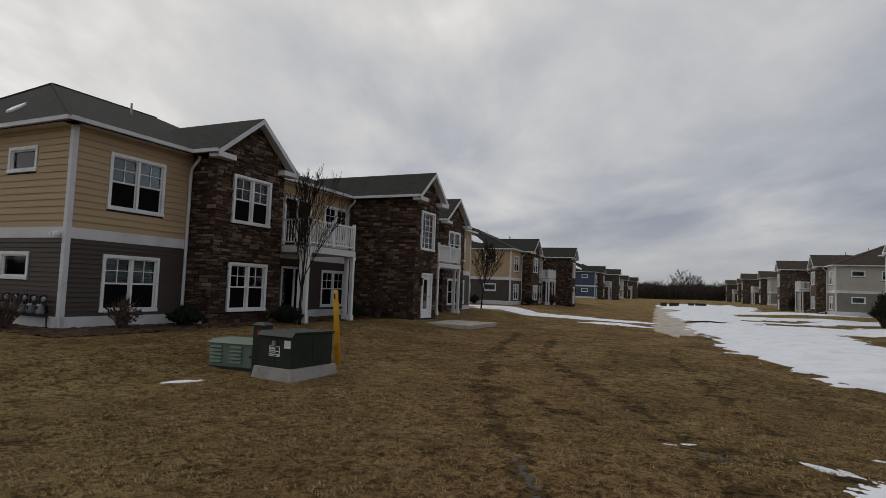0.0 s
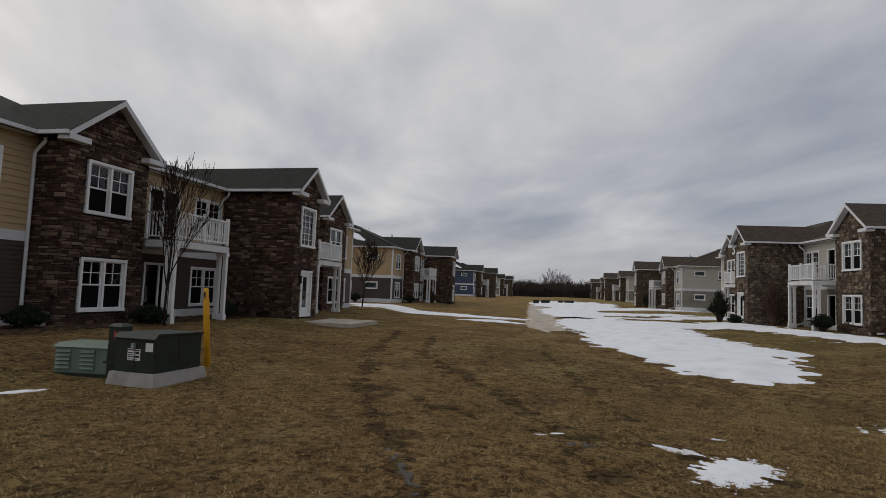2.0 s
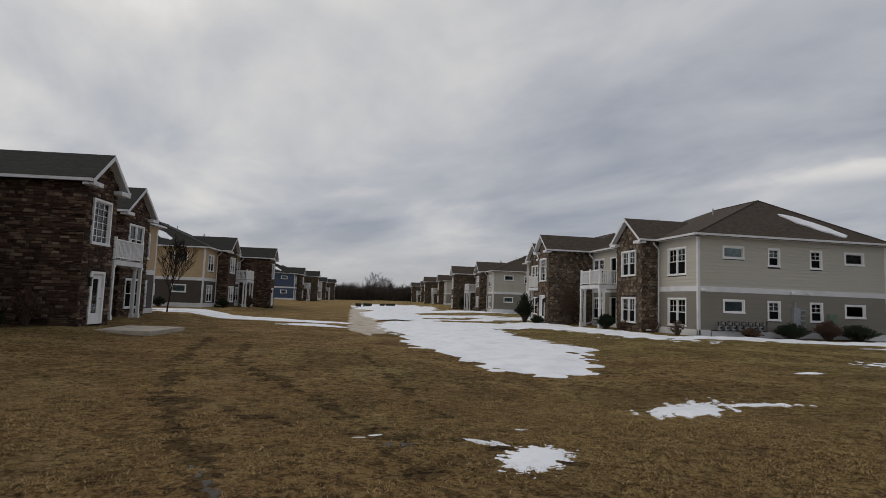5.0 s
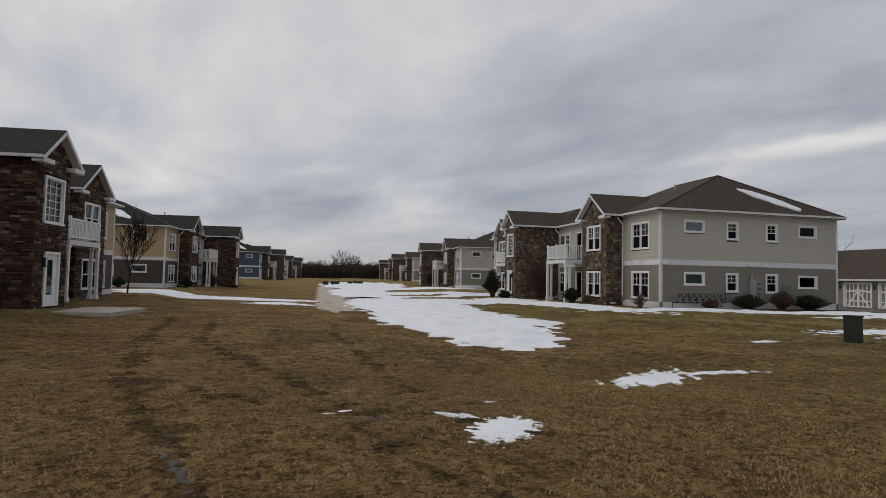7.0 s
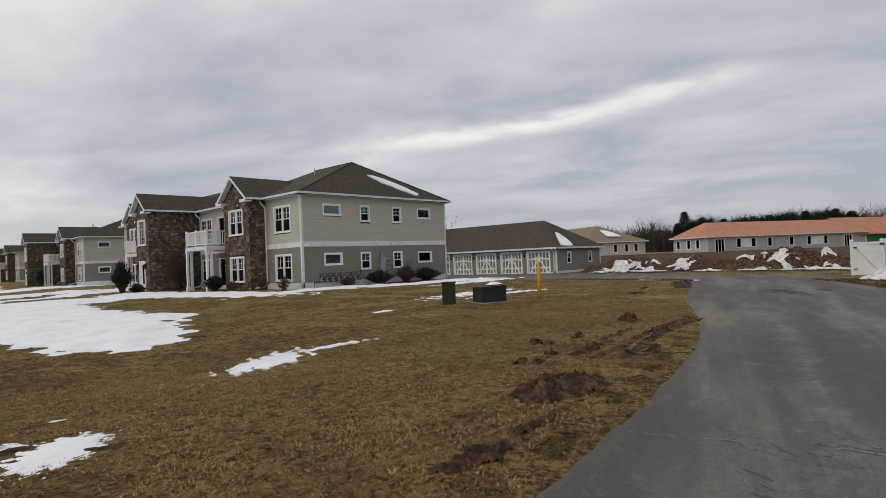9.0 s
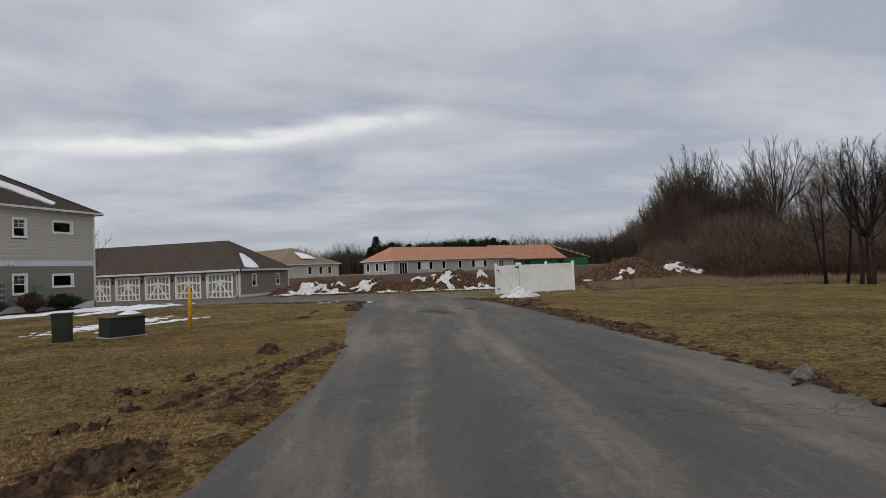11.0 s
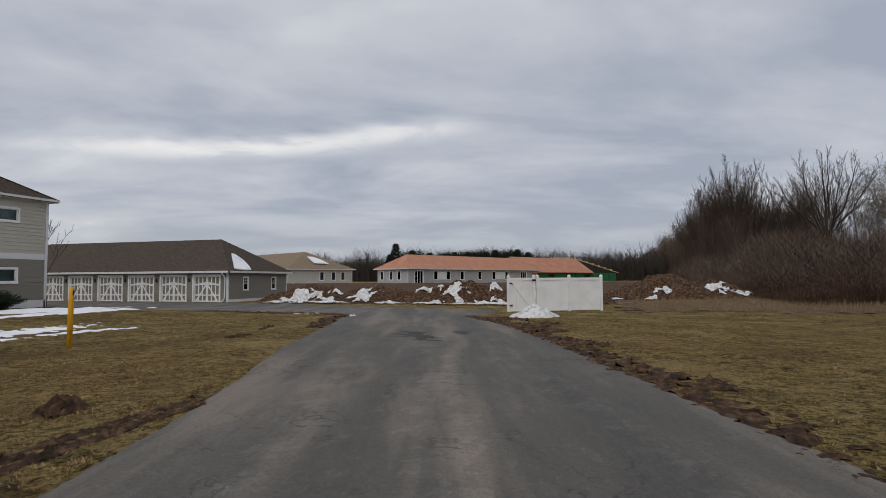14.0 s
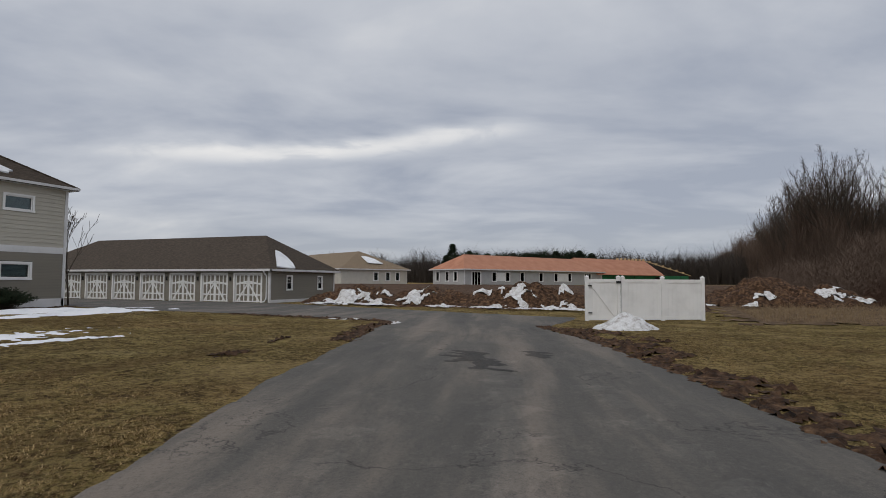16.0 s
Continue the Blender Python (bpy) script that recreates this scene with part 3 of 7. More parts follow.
def soil_h(x, y):
    f = soil_f(x, y)
    rough = 0.055 * fbm(x, y, 0.35, 22, 4) + 0.05 * fbm(x, y, 0.13, 24, 2)
    return np.clip(np.where(f > 0, 0.014 + np.clip(f * 5, 0, 1) * np.clip(0.02 + rough, -0.012, 0.11), f), -0.055, 0.2)


sheet("bare_soil", 2.5, 17, 2.0, 7.5, 0.035, soil_h, SOIL, "churned wet brown soil in tyre ruts", "soil")
sheet("bare_soil", 7.5, 33, -5.5, 5.5, 0.07, lambda x, y: np.where((x < 17) & (y > 2), -0.2, soil_h(x, y)), SOIL, "churned wet brown soil in tyre ruts and verge", "soil")

sheet("bare_soil", 21, 36, 8, 19, 0.07, soil_h, SOIL, "churned wet brown soil round the lawn's corner", "soil")
sheet("soil_heap", 13.0, 14.6, 5.2, 6.4, 0.03, lambda x, y: (lambda f: np.where(f > 0, 0.19 * np.clip(f, 0, 1) ** 0.8 + 0.06 * fbm(x, y, 0.16, 29, 3) * np.clip(f * 4, 0, 1), np.clip(f, -0.055, 0)))(blob(x, y, 13.82, 5.8, 0.36, 0.27, 5) + 0.2 * fbm(x, y, 0.4, 28, 3)), SOIL, "small heap of dug brown soil on the lawn", "soil")


def snow_from(shapes, seed, thick, noise_scale=1.1, ragged=0.28):
    def h(x, y):
        f = np.maximum.reduce([blob(x, y, *s) for s in shapes])
        size = min(min(s[2], s[3]) for s in shapes)
        f = f * min(1.0, size * 1.4) + ragged * fbm(x, y, noise_scale, seed, 4) * np.clip(1.2 - f, 0.15, 1)
        return np.where(f > 0, thick * smooth01(f * 1.3) + 0.10 * np.clip(f, 0, 0.08), np.clip(f * 0.35, -0.055, 0))
    return h


sheet("snow_field", 1.0, 14, 12, 48, 0.09, snow_from([(6.1, 24.5, 3.4, 8.2, -2), (6.1, 17.6, 1.95, 3.3, -12), (6.0, 35, 3.9, 11, -2), (9.5, 40, 5.0, 4.0, 0), (8.4, 21.2, 1.9, 1.0, 25)], 31, 0.16, 1.7, 0.20), SNOW, "broad melting snow field on brown lawn", "snow")
sheet("snow_field", 2.0, 24, 45, 130, 0.45, snow_from([(5.5, 60, 3.5, 20, -3), (10, 57, 9, 2.2, 4), (14, 75, 10, 2.6, 3), (9, 95, 7, 24, -4), (15, 50, 7, 1.6, 2)], 32, 0.2, 5.0, 0.3), SNOW, "far melting snow field between the houses", "snow")
sheet("snow_strip", -17, 2, 30, 60, 0.2, snow_from([(-6.0, 41.5, 9.0, 1.5, -26), (-11.5, 47.5, 5.5, 1.7, -30), (-1.6, 34.2, 2.6, 0.6, -25)], 33, 0.12, 2.0, 0.16), SNOW, "narrow melting snow strip across brown lawn", "snow")
sheet("snow_strip", 11, 34, 19, 45, 0.16, snow_from([(20.5, 26.6, 6.5, 0.8, -8), (27.5, 24.6, 6.5, 1.0, -6), (15.5, 33, 1.5, 9.0, 8), (28.5, 22.3, 5.0, 0.5, 2), (14.5, 40, 2.0, 5, 0)], 34, 0.14, 1.5, 0.22), SNOW, "melting snow strip along the house wall", "snow")
sheet("snow_strip", 17, 30, 13.6, 20.5, 0.1, snow_from([(21.2, 16.9, 3.0, 0.75, 5), (22.6, 15.3, 1.5, 0.34, -5), (19.6, 15.2, 1.0, 0.25, 8)], 44, 0.08, 0.9, 0.34), SNOW, "thin melting snow strip on the lawn", "snow")
sheet("snow_patch", 4.3, 9.6, 7.8, 11.4, 0.035, snow_from([(6.35, 9.62, 1.22, 0.55, 33), (7.95, 9.85, 0.95, 0.2, -12)], 35, 0.06, 0.36, 0.2), SNOW, "thin melting snow patch on the lawn", "snow", "stuff")
sheet("snow_patch", 1.1, 2.7, 5.2, 7.1, 0.03, snow_from([(2.02, 6.05, 0.62, 0.36, 52)], 36, 0.04, 0.20, 0.24), SNOW, "thin ragged snow patch on the lawn", "snow")
sheet("snow_patch", 1.2, 2.3, 6.4, 7.3, 0.025, snow_from([(1.66, 6.82, 0.32, 0.12, -36)], 37, 0.03, 0.25, 0.10), SNOW, "small snow scrap on the lawn", "snow")
sheet("snow_patch", 2.0, 2.9, 7.4, 8.1, 0.025, snow_from([(2.42, 7.76, 0.18, 0.08, 5)], 38, 0.025, 0.25, 0.05), SNOW, "small snow scrap on the lawn", "snow")
sheet("snow_patch", -0.2, 0.6, 6.95, 7.7, 0.02, snow_from([(0.05, 7.20, 0.17, 0.045, 12), (0.25, 7.32, 0.15, 0.06, 20)], 39, 0.02, 0.2, 0.03), SNOW, "small snow scrap on the lawn", "snow")
sheet("snow_patch", -8.1, -7.1, 7.0, 7.9, 0.03, snow_from([(-7.62, 7.42, 0.32, 0.13, 55)], 40, 0.035, 0.3, 0.05), SNOW, "small snow scrap beside the transformer", "snow")
sheet("snow_patch", 12.6, 14.2, 13.6, 15.2, 0.05, snow_from([(13.4, 14.4, 0.55, 0.22, 10)], 41, 0.04, 0.4, 0.08), SNOW, "small snow scrap on the lawn", "snow")
sheet("snow_patch", 29, 36, 8, 17, 0.08, snow_from([(33.6, 13.2, 0.45, 1.4, 10), (32.2, 10.6, 0.9, 0.3, 20)], 42, 0.08, 0.8, 0.12), DIRTY_SNOW, "dirty snow scraps along the drive's edge", "snow")


def puddle(x, y):
    f = blob(x, y, -1.33, 5.15, 0.075, 0.85, 22) * 0.1 + 0.09 * fbm(x, y, 0.2, 51, 3) - 0.03
    g = blob(x, y, 0.5, 6.75, 0.36, 0.15, 5) * 0.10 + 0.10 * fbm(x, y, 0.2, 52, 3) - 0.05
    return np.clip(np.maximum(f, g), -0.05, 0.012)


WATER = Nodes("wet_mud_water", 0.6, spec=0.3).colour((0.045, 0.036, 0.028))
WATER.bump(WATER.noise(25, 4), 0.25, 0.01)
sheet("puddle", -2.2, 1.3, 3.9, 7.4, 0.025, puddle, WATER.mat, "shallow meltwater in wheel ruts", "puddle")

# old wheel tracks pressed into the lawn
WHEEL_TRACKS = (
    (0.24, ((-0.9, 3.9), (-1.3, 5.1), (-1.72, 6.24), (-2.4, 8.0), (-3.1, 10.3), (-4.16, 15.0), (-5.0, 23.0))),
    (0.20, ((1.6, 3.7), (0.91, 4.6), (0.45, 6.0), (0.1, 8.2), (-0.72, 10.4), (-2.81, 15.5), (-3.33, 21.3))),
    (0.15, ((2.6, 5.6), (1.5, 6.9), (0.5, 7.1), (-0.4, 7.5), (-1.6, 8.6), (-2.6, 10.0))),
    (0.14, ((1.7, 8.0), (1.46, 9.0), (1.2, 11.5), (1.08, 13.8), (0.6, 18.0))),
)


def tracks(x, y):
    f = np.maximum.reduce([w - along(p, x, y) for w, p in WHEEL_TRACKS]) + 0.30 * fbm(x, y, 0.7, 53, 4) + 0.16 * fbm(x, y, 2.4, 54, 3) - 0.11
    return np.clip(f * 0.3, -0.05, 0.009)


def bed(k, u0, u1, v0, v1, seed):
    """Mulch beds beside a house wall, in that house's own directions."""
    x0, y0, turn, side = {"a": (-14.95, 10.75, 0.095, 1), "b": (19.42, 28.40, 0.0, -1)}[k]
    c, s = math.cos(turn), math.sin(turn)

    def h(x, y):
        dx, dy = x - x0, y - y0
        u, v = dx * s + dy * c, side * (dx * c - dy * s)
        f = np.minimum(np.minimum(u - u0, u1 - u), np.minimum(v - v0, v1 - v)) + 0.14 * fbm(x, y, 1.2, seed, 3)
        return np.clip(np.where(f > 0, 0.02 + 0.03 * fbm(x, y, 0.3, seed + 1, 3), f), -0.055, 0.08)
    return h


def site(x, y):
    f = np.minimum(np.minimum(x - 55, 101 - x), np.minimum(y + 12, 66 - y)) * 0.2 + 0.5 * fbm(x, y, 9.0, 56, 3)
    return np.clip(np.where(f > 0, 0.05 + 0.05 * fbm(x, y, 2.5, 60, 3), f), -0.055, 0.2)


sheet("site_soil", 52, 104, -15, 70, 0.6, site, SOIL, "bare brown building-site soil", "soil")
sheet("mulch_bed", -17, -6, 8.5, 26, 0.09, bed("a", -1.4, 13.3, -0.2, 2.2, 57), SOIL, "dark mulch bed along the tan house", "mulch")
sheet("mulch_bed", -28, -12, 7.5, 13.5, 0.09, bed("a", -1.3, 0.2, -13, 1.5, 58), SOIL, "dark mulch bed along the tan house", "mulch")
sheet("mulch_bed", 15, 33, 25.5, 42, 0.1, bed("b", -1.2, 0.1, -12.5, 1.0, 59), SOIL, "dark mulch bed along the greige house", "mulch")
sheet("worn_turf", -6.5, 3.6, 3.2, 24, 0.055, tracks, WORN_TURF, "dark worn turf in old wheel tracks", "turf")

def verge_turf(x, y):
    f = np.minimum(-road_in(x, y) - 0.02, 0.75 - 0.2 * smooth01((x - 12) / 4) + road_in(x, y)) + 0.5 * fbm(x, y, 0.8, 63, 4) - 0.30
    return np.clip(np.minimum(np.minimum(np.minimum(f, -soil_f(x, y) * 0.6), x - 2.2), 16.2 - x) * 0.25, -0.05, 0.005)


sheet("worn_turf", 2, 16.4, 0.8, 6.5, 0.055, verge_turf, WORN_TURF, "dark worn turf between ruts and drive", "turf")


def joint(x, y):
    f = 0.026 - np.abs(x - 5.52 - 0.30 * (2.06 - y) + 0.10 * fbm(x, y, 1.6, 64, 3)) + 0.012 * fbm(x, y, 0.5, 65, 3)
    return np.where((f > 0) & (y > -4.3) & (y < 2.0), 0.026, -0.055)


sheet("road_joint", 4.8, 8.2, -4.4, 2.1, 0.03, joint, make_asphalt("worn_joint", 1.75), "pale worn joint across the asphalt drive", "asphalt")

# paler wheel lanes worn into the drive
LANES = (
    (0.42, ((2.0, -2.4), (6.0, -1.2), (10.2, -0.14), (12.9, 0.66), (16.3, 1.72), (18.8, 2.6), (21.0, 3.2), (23.5, 4.1))),
    (0.26, ((3.0, 0.1), (6.9, 0.55), (10.5, 1.5), (14.0, 2.7), (18.0, 4.0))),
    (0.24, ((8.0, -2.9), (12.5, -1.57), (15.2, -0.65), (19.4, 1.2), (22.5, 2.4))),
)


def lanes(x, y):
    f = np.maximum.reduce([w - along(p, x, y) for w, p in LANES]) + 0.30 * fbm(x, y, 1.1, 68, 4) + 0.22 * fbm(x, y, 0.25, 69, 3) - 0.12
    f = np.maximum(f, np.maximum(blob(x, y, 7.5, 2.16 - 0.2, 0.5, 0.12, 12), blob(x, y, 6.9, 1.8, 0.45, 0.10, 12)) * 0.3 + 0.12 * fbm(x, y, 0.3, 70, 3))
    return np.where((f > -0.3) & (road_in(x, y) > 0.3), 0.0208 + 0.015 * np.clip(f, -0.3, 0.25), -0.2)


sheet("worn_lane", 2, 24, -4.0, 5.0, 0.05, lanes, make_asphalt("dusty_asphalt", 1.18), "paler dusty wheel lane on the drive", "asphalt")

# dark tar patches on the drive
def tar(x, y):
    f = np.maximum(blob(x, y, 23.6, 4.6, 2.0, 0.6, 35), blob(x, y, 25.0, 3.65, 1.3, 0.32, 28)) * 0.5 + 0.30 * fbm(x, y, 0.8, 55, 4) - 0.12
    return np.where(f > 0, 0.026, -0.055)


sheet("tar_patch", 20, 28, 1.5, 8, 0.06, tar, make_asphalt("tar_patch", 0.42), "dark broken tar patch on the drive", "asphalt")

# the walk of pale concrete between the snow fields, and a stoop slab at the entry
sheet("path", -1.0, 4.5, 26, 82, 0.2, lambda x, y: np.clip((np.minimum(1.1, (y - 27.2) * 0.4) + 0.45 * fbm(x, y, 3, 61, 3) - np.abs(x - 1.3 - 0.028 * (y - 28))) * 0.2, -0.055, 0.02), SANDY, "pale concrete footpath between snow banks", "footpath", "structure")

# dry grass blades over the lawn that is passed nearest
rng = np.random.default_rng(7)


def blades(count, x0, x1, y0, y1, hgt, name):
    tufts = count // 9
    cx, cy = rng.uniform(x0, x1, tufts), rng.uniform(y0, y1, tufts)
    which = rng.integers(0, tufts, count)
    out = rng.normal(0, 0.028, (2, count))
    x, y = cx[which] + out[0], cy[which] + out[1]
    swirl = np.arctan2(out[1], out[0]) + rng.normal(0, 0.7, count)
    size = rng.uniform(0.55, 1.5, tufts)[which]
    keep = (road_in(x, y) < -0.06) & (fbm(x, y, 1.4, 5, 3) + rng.uniform(-1, 0.7, count) > -0.45)
    for px, py, rx, ry in ((1.95, 6.2, 0.5, 0.5), (1.7, 7.0, 0.35, 0.15), (5.95, 9.4, 1.2, 0.5), (6.75, 3.36, 0.75, 0.4)):
        keep &= blob(x, y, px, py, rx, ry) < 0
    keep &= (soil_f(x, y) < 0.05) & (tracks(x, y) < 0.006)
    rim = np.minimum(np.minimum(x - x0, x1 - x), np.minimum(y - y0, y1 - y))
    keep &= rim + 0.5 * fbm(x, y, 2.0, 6, 3) > rng.uniform(0, 2.5, count)
    x, y, a, h = x[keep], y[keep], swirl[keep], hgt * size[keep]
    n = len(x)
    lean = rng.uniform(1.2, 3.6, n)
    h = h * rng.uniform(0.6, 1.3, n)
    w = 0.003 + 0.004 * rng.random(n)
    z = ground_z(x, y)
    dx, dy = np.cos(a), np.sin(a)
    p0 = np.stack([x - dy * w, y + dx * w, z - 0.01], 1)
    p1 = np.stack([x + dy * w, y - dx * w, z - 0.01], 1)
    p2 = np.stack([x + dx * h * lean, y + dy * h * lean, z + h], 1)
    v = np.stack([p0, p1, p2], 1).reshape(-1, 3)
    return bulk(name, v, np.arange(3 * n).reshape(-1, 3), STRAW, "matted dry straw-coloured grass blades on the lawn", "grass")


blades(680000, -9, 8, 0.5, 12.5, 0.017, "grass")
blades(600000, 2, 20, 0.5, 12, 0.017, "grass")
blades(300000, 8, 31, -12, 3, 0.018, "grass")

# ---- building kit ----
U1, U2, U3, U4 = 4.0, 7.25, 13.45, 15.85
P1, P2, PB = 1.12, 3.62, 2.35
EAVE, APEX1, APEX2, LONG, DEEP = 5.64, 7.2, 6.95, 29.3, 12.4
OVER = 0.36
UNIT_BOARD = Geo().hexa([(0, -0.004, 0), (1, -0.004, 0), (1, 0.03, 0), (0, 0.03, 0), (0, -0.004, 1), (1, -0.004, 1), (1, 0.006, 1), (0, 0.006, 1)])


class Face:
    """An upright wall face: origin, direction along it and outward normal, in a thing's own space."""

    def __init__(self, o, along, out):
        self.o, self.a, self.n = Vector(o), Vector(along), Vector(out)

    def at(self, u, z, d=0.0):
        return self.o + self.a * u + Vector((0, 0, z)) + self.n * d

    def slab(self, g, u0, u1, z0, z1, d0, d1):
        return g.hexa([self.at(u0, z0, d0), self.at(u1, z0, d0), self.at(u1, z0, d1), self.at(u0, z0, d1), self.at(u0, z1, d0), self.at(u1, z1, d0), self.at(u1, z1, d1), self.at(u0, z1, d1)])

    def basis(self):
        a, n, o = self.a, self.n, self.o
        return Matrix(((a.x, n.x, 0, o.x), (a.y, n.y, 0, o.y), (a.z, n.z, 1, o.z), (0, 0, 0, 1)))


def pierced(g, face, u0, u1, z0, z1, openings, d0, d1, margin=0.0):
    """One closed plate with rectangular openings cut through it."""
    us = sorted({round(q, 5) for q in (u0, u1, *[min(max(v, u0), u1) for o in openings for v in (o[0] - margin, o[1] + margin)])})
    zs = sorted({round(q, 5) for q in (z0, z1, *[min(max(v, z0), z1) for o in openings for v in (o[2] - margin, o[3] + margin)])})
    full = {}
    for i in range(len(us) - 1):
        for k in range(len(zs) - 1):
            mu, mz = (us[i] + us[i + 1]) / 2, (zs[k] + zs[k + 1]) / 2
            full[i, k] = not any(o[0] - margin < mu < o[1] + margin and o[2] - margin < mz < o[3] + margin for o in openings)
    ids = {}

    def vert(i, k, s):
        if (i, k, s) not in ids:
            ids[i, k, s] = len(g.v)
            g.v.append(tuple(face.at(us[i], zs[k], d1 if s else d0)))
        return ids[i, k, s]

    for (i, k), on in full.items():
        if not on:
            continue
        g.f.append((vert(i, k, 1), vert(i + 1, k, 1), vert(i + 1, k + 1, 1), vert(i, k + 1, 1)))
        g.f.append((vert(i, k + 1, 0), vert(i + 1, k + 1, 0), vert(i + 1, k, 0), vert(i, k, 0)))
        for di, dk, p, q in ((0, -1, (i, k), (i + 1, k)), (0, 1, (i, k + 1), (i + 1, k + 1)), (-1, 0, (i, k), (i, k + 1)), (1, 0, (i + 1, k), (i + 1, k + 1))):
            if not full.get((i + di, k + dk), False):
                g.f.append((vert(*p, 0), vert(*q, 0), vert(*q, 1), vert(*p, 1)))
    return g


def wall(name, face, u0, u1, z0, z1, openings, mat, parent, thick=0.2, label=""):
    return part(name, pierced(Geo(), face, u0, u1, z0, z1, openings, -thick, 0), mat, parent, label)


def boards(face, u0, u1, z0, z1, step, openings, mat, parent, single=True):
    """Lap siding, course by course, each board its own piece where it is seen near."""
    unit = None
    joined = Geo()
    k = max(1, round((z1 - z0) / step))
    step = (z1 - z0) / k
    basis = face.basis()
    rnd = random.Random(int(u1 * 100) + k)
    for i in range(k):
        za, zb = z0 + i * step, z0 + (i + 1) * step
        cut = sorted([(o[0] - 0.09, o[1] + 0.09) for o in openings if o[2] - 0.09 < (za + zb) / 2 < o[3] + 0.09])
        x, spans = u0, []
        for c0, c1 in cut:
            if c0 > x:
                spans.append((x, min(c0, u1)))
            x = max(x, c1)
        if x < u1:
            spans.append((x, u1))
        for a, b in spans:
            cuts = [a, b]
            if b - a > 4.5:
                cuts = [a, a + (b - a) * rnd.uniform(0.35, 0.65), b]
            for p, q in zip(cuts, cuts[1:]):
                if single:
                    if unit is None:
                        unit = bpy.data.meshes.get("board_" + mat.name) or UNIT_BOARD.mesh("board_" + mat.name, mat)
                    ob = part("siding_board", unit, mat, parent)
                    ob.matrix_local = basis @ Matrix.Translation((p + 0.001, 0.004, za)) @ Matrix.Diagonal((q - p - 0.003, 1, step * 1.02, 1))
                else:
                    joined.hexa([face.at(p, za, -0.004), face.at(q, za, -0.004), face.at(q, za, 0.03), face.at(p, za, 0.03), face.at(p, zb, -0.004), face.at(q, zb, -0.004), face.at(q, zb, 0.008), face.at(p, zb, 0.008)])
    if not single and joined.v:
        tagged(part("siding", joined, mat, parent), kind="stuff")


def stone_cells(u0, u1, z0, z1, ledge, seed):
    """Outlines of stones over a wall face: flat ledge courses, or rounder field stones."""
    rnd = random.Random(seed)
    if ledge:
        z = z0
        while z < z1 - 0.03:
            h = min(rnd.choice((0.05, 0.07, 0.09, 0.11, 0.14)), z1 - z)
            u = u0
            while u < u1 - 0.02:
                w = min(rnd.uniform(0.12, 0.46), u1 - u)
                if u1 - u - w < 0.1:
                    w = u1 - u
                j = lambda: rnd.uniform(-0.007, 0.007)
                g = 0.007
                yield [(u + g + j(), z + g + j()), (u + w - g + j(), z + g + j()), (u + w - g + j(), z + h - g + j()), (u + g + j(), z + h - g + j())]
                u += w
            z += h
        return
    sx, sz = 0.25, 0.19

    def corner(i, k):
        r = random.Random(i * 7919 + k * 104729 + seed)
        return r.uniform(-0.085, 0.085), r.uniform(-0.06, 0.06)

    nz, nu = int((z1 - z0) / sz) + 2, int((u1 - u0) / sx) + 2
    for k in range(-1, nz):
        for i in range(-1, nu):
            raw = []
            for di, dk in ((0, 0), (1, 0), (2, 0), (2, 1), (1, 1), (0, 1)):
                ci, ck = 2 * i + (k % 2) + di, k + dk
                jx, jz = corner(ci, ck)
                raw.append((u0 + ci * sx / 2 + jx, z0 + ck * sz + jz + (0.05 if ci % 2 else -0.02)))
            mu, mz = sum(p[0] for p in raw) / 6, sum(p[1] for p in raw) / 6
            cell = [(min(max(mu + (p[0] - mu) * 0.88, u0), u1), min(max(mz + (p[1] - mz) * 0.85, z0), z1)) for p in raw]
            if max(p[0] for p in cell) - min(p[0] for p in cell) > 0.07 and max(p[1] for p in cell) - min(p[1] for p in cell) > 0.06:
                yield cell


def add_stone(g, face, cell, depth, rnd):
    """One stone: its outline on the wall, drawn in and tilted a little at the front."""
    mu, mz = sum(p[0] for p in cell) / len(cell), sum(p[1] for p in cell) / len(cell)
    b, n = len(g.v), len(cell)
    t = rnd.uniform(-0.012, 0.012)
    g.v += [tuple(face.at(u, z, 0.0)) for u, z in cell]
    g.v += [tuple(face.at(u, z, depth * 0.7)) for u, z in cell]
    g.v += [tuple(face.at(mu + (u - mu) * 0.84, mz + (z - mz) * 0.80, depth + (t if z > mz else -t))) for u, z in cell]
    for r in (0, n):
        for i in range(n):
            j = (i + 1) % n
            g.f.append((b + r + i, b + r + j, b + r + n + j, b + r + n + i))
    g.f.append(tuple(b + 2 * n + i for i in range(n)))


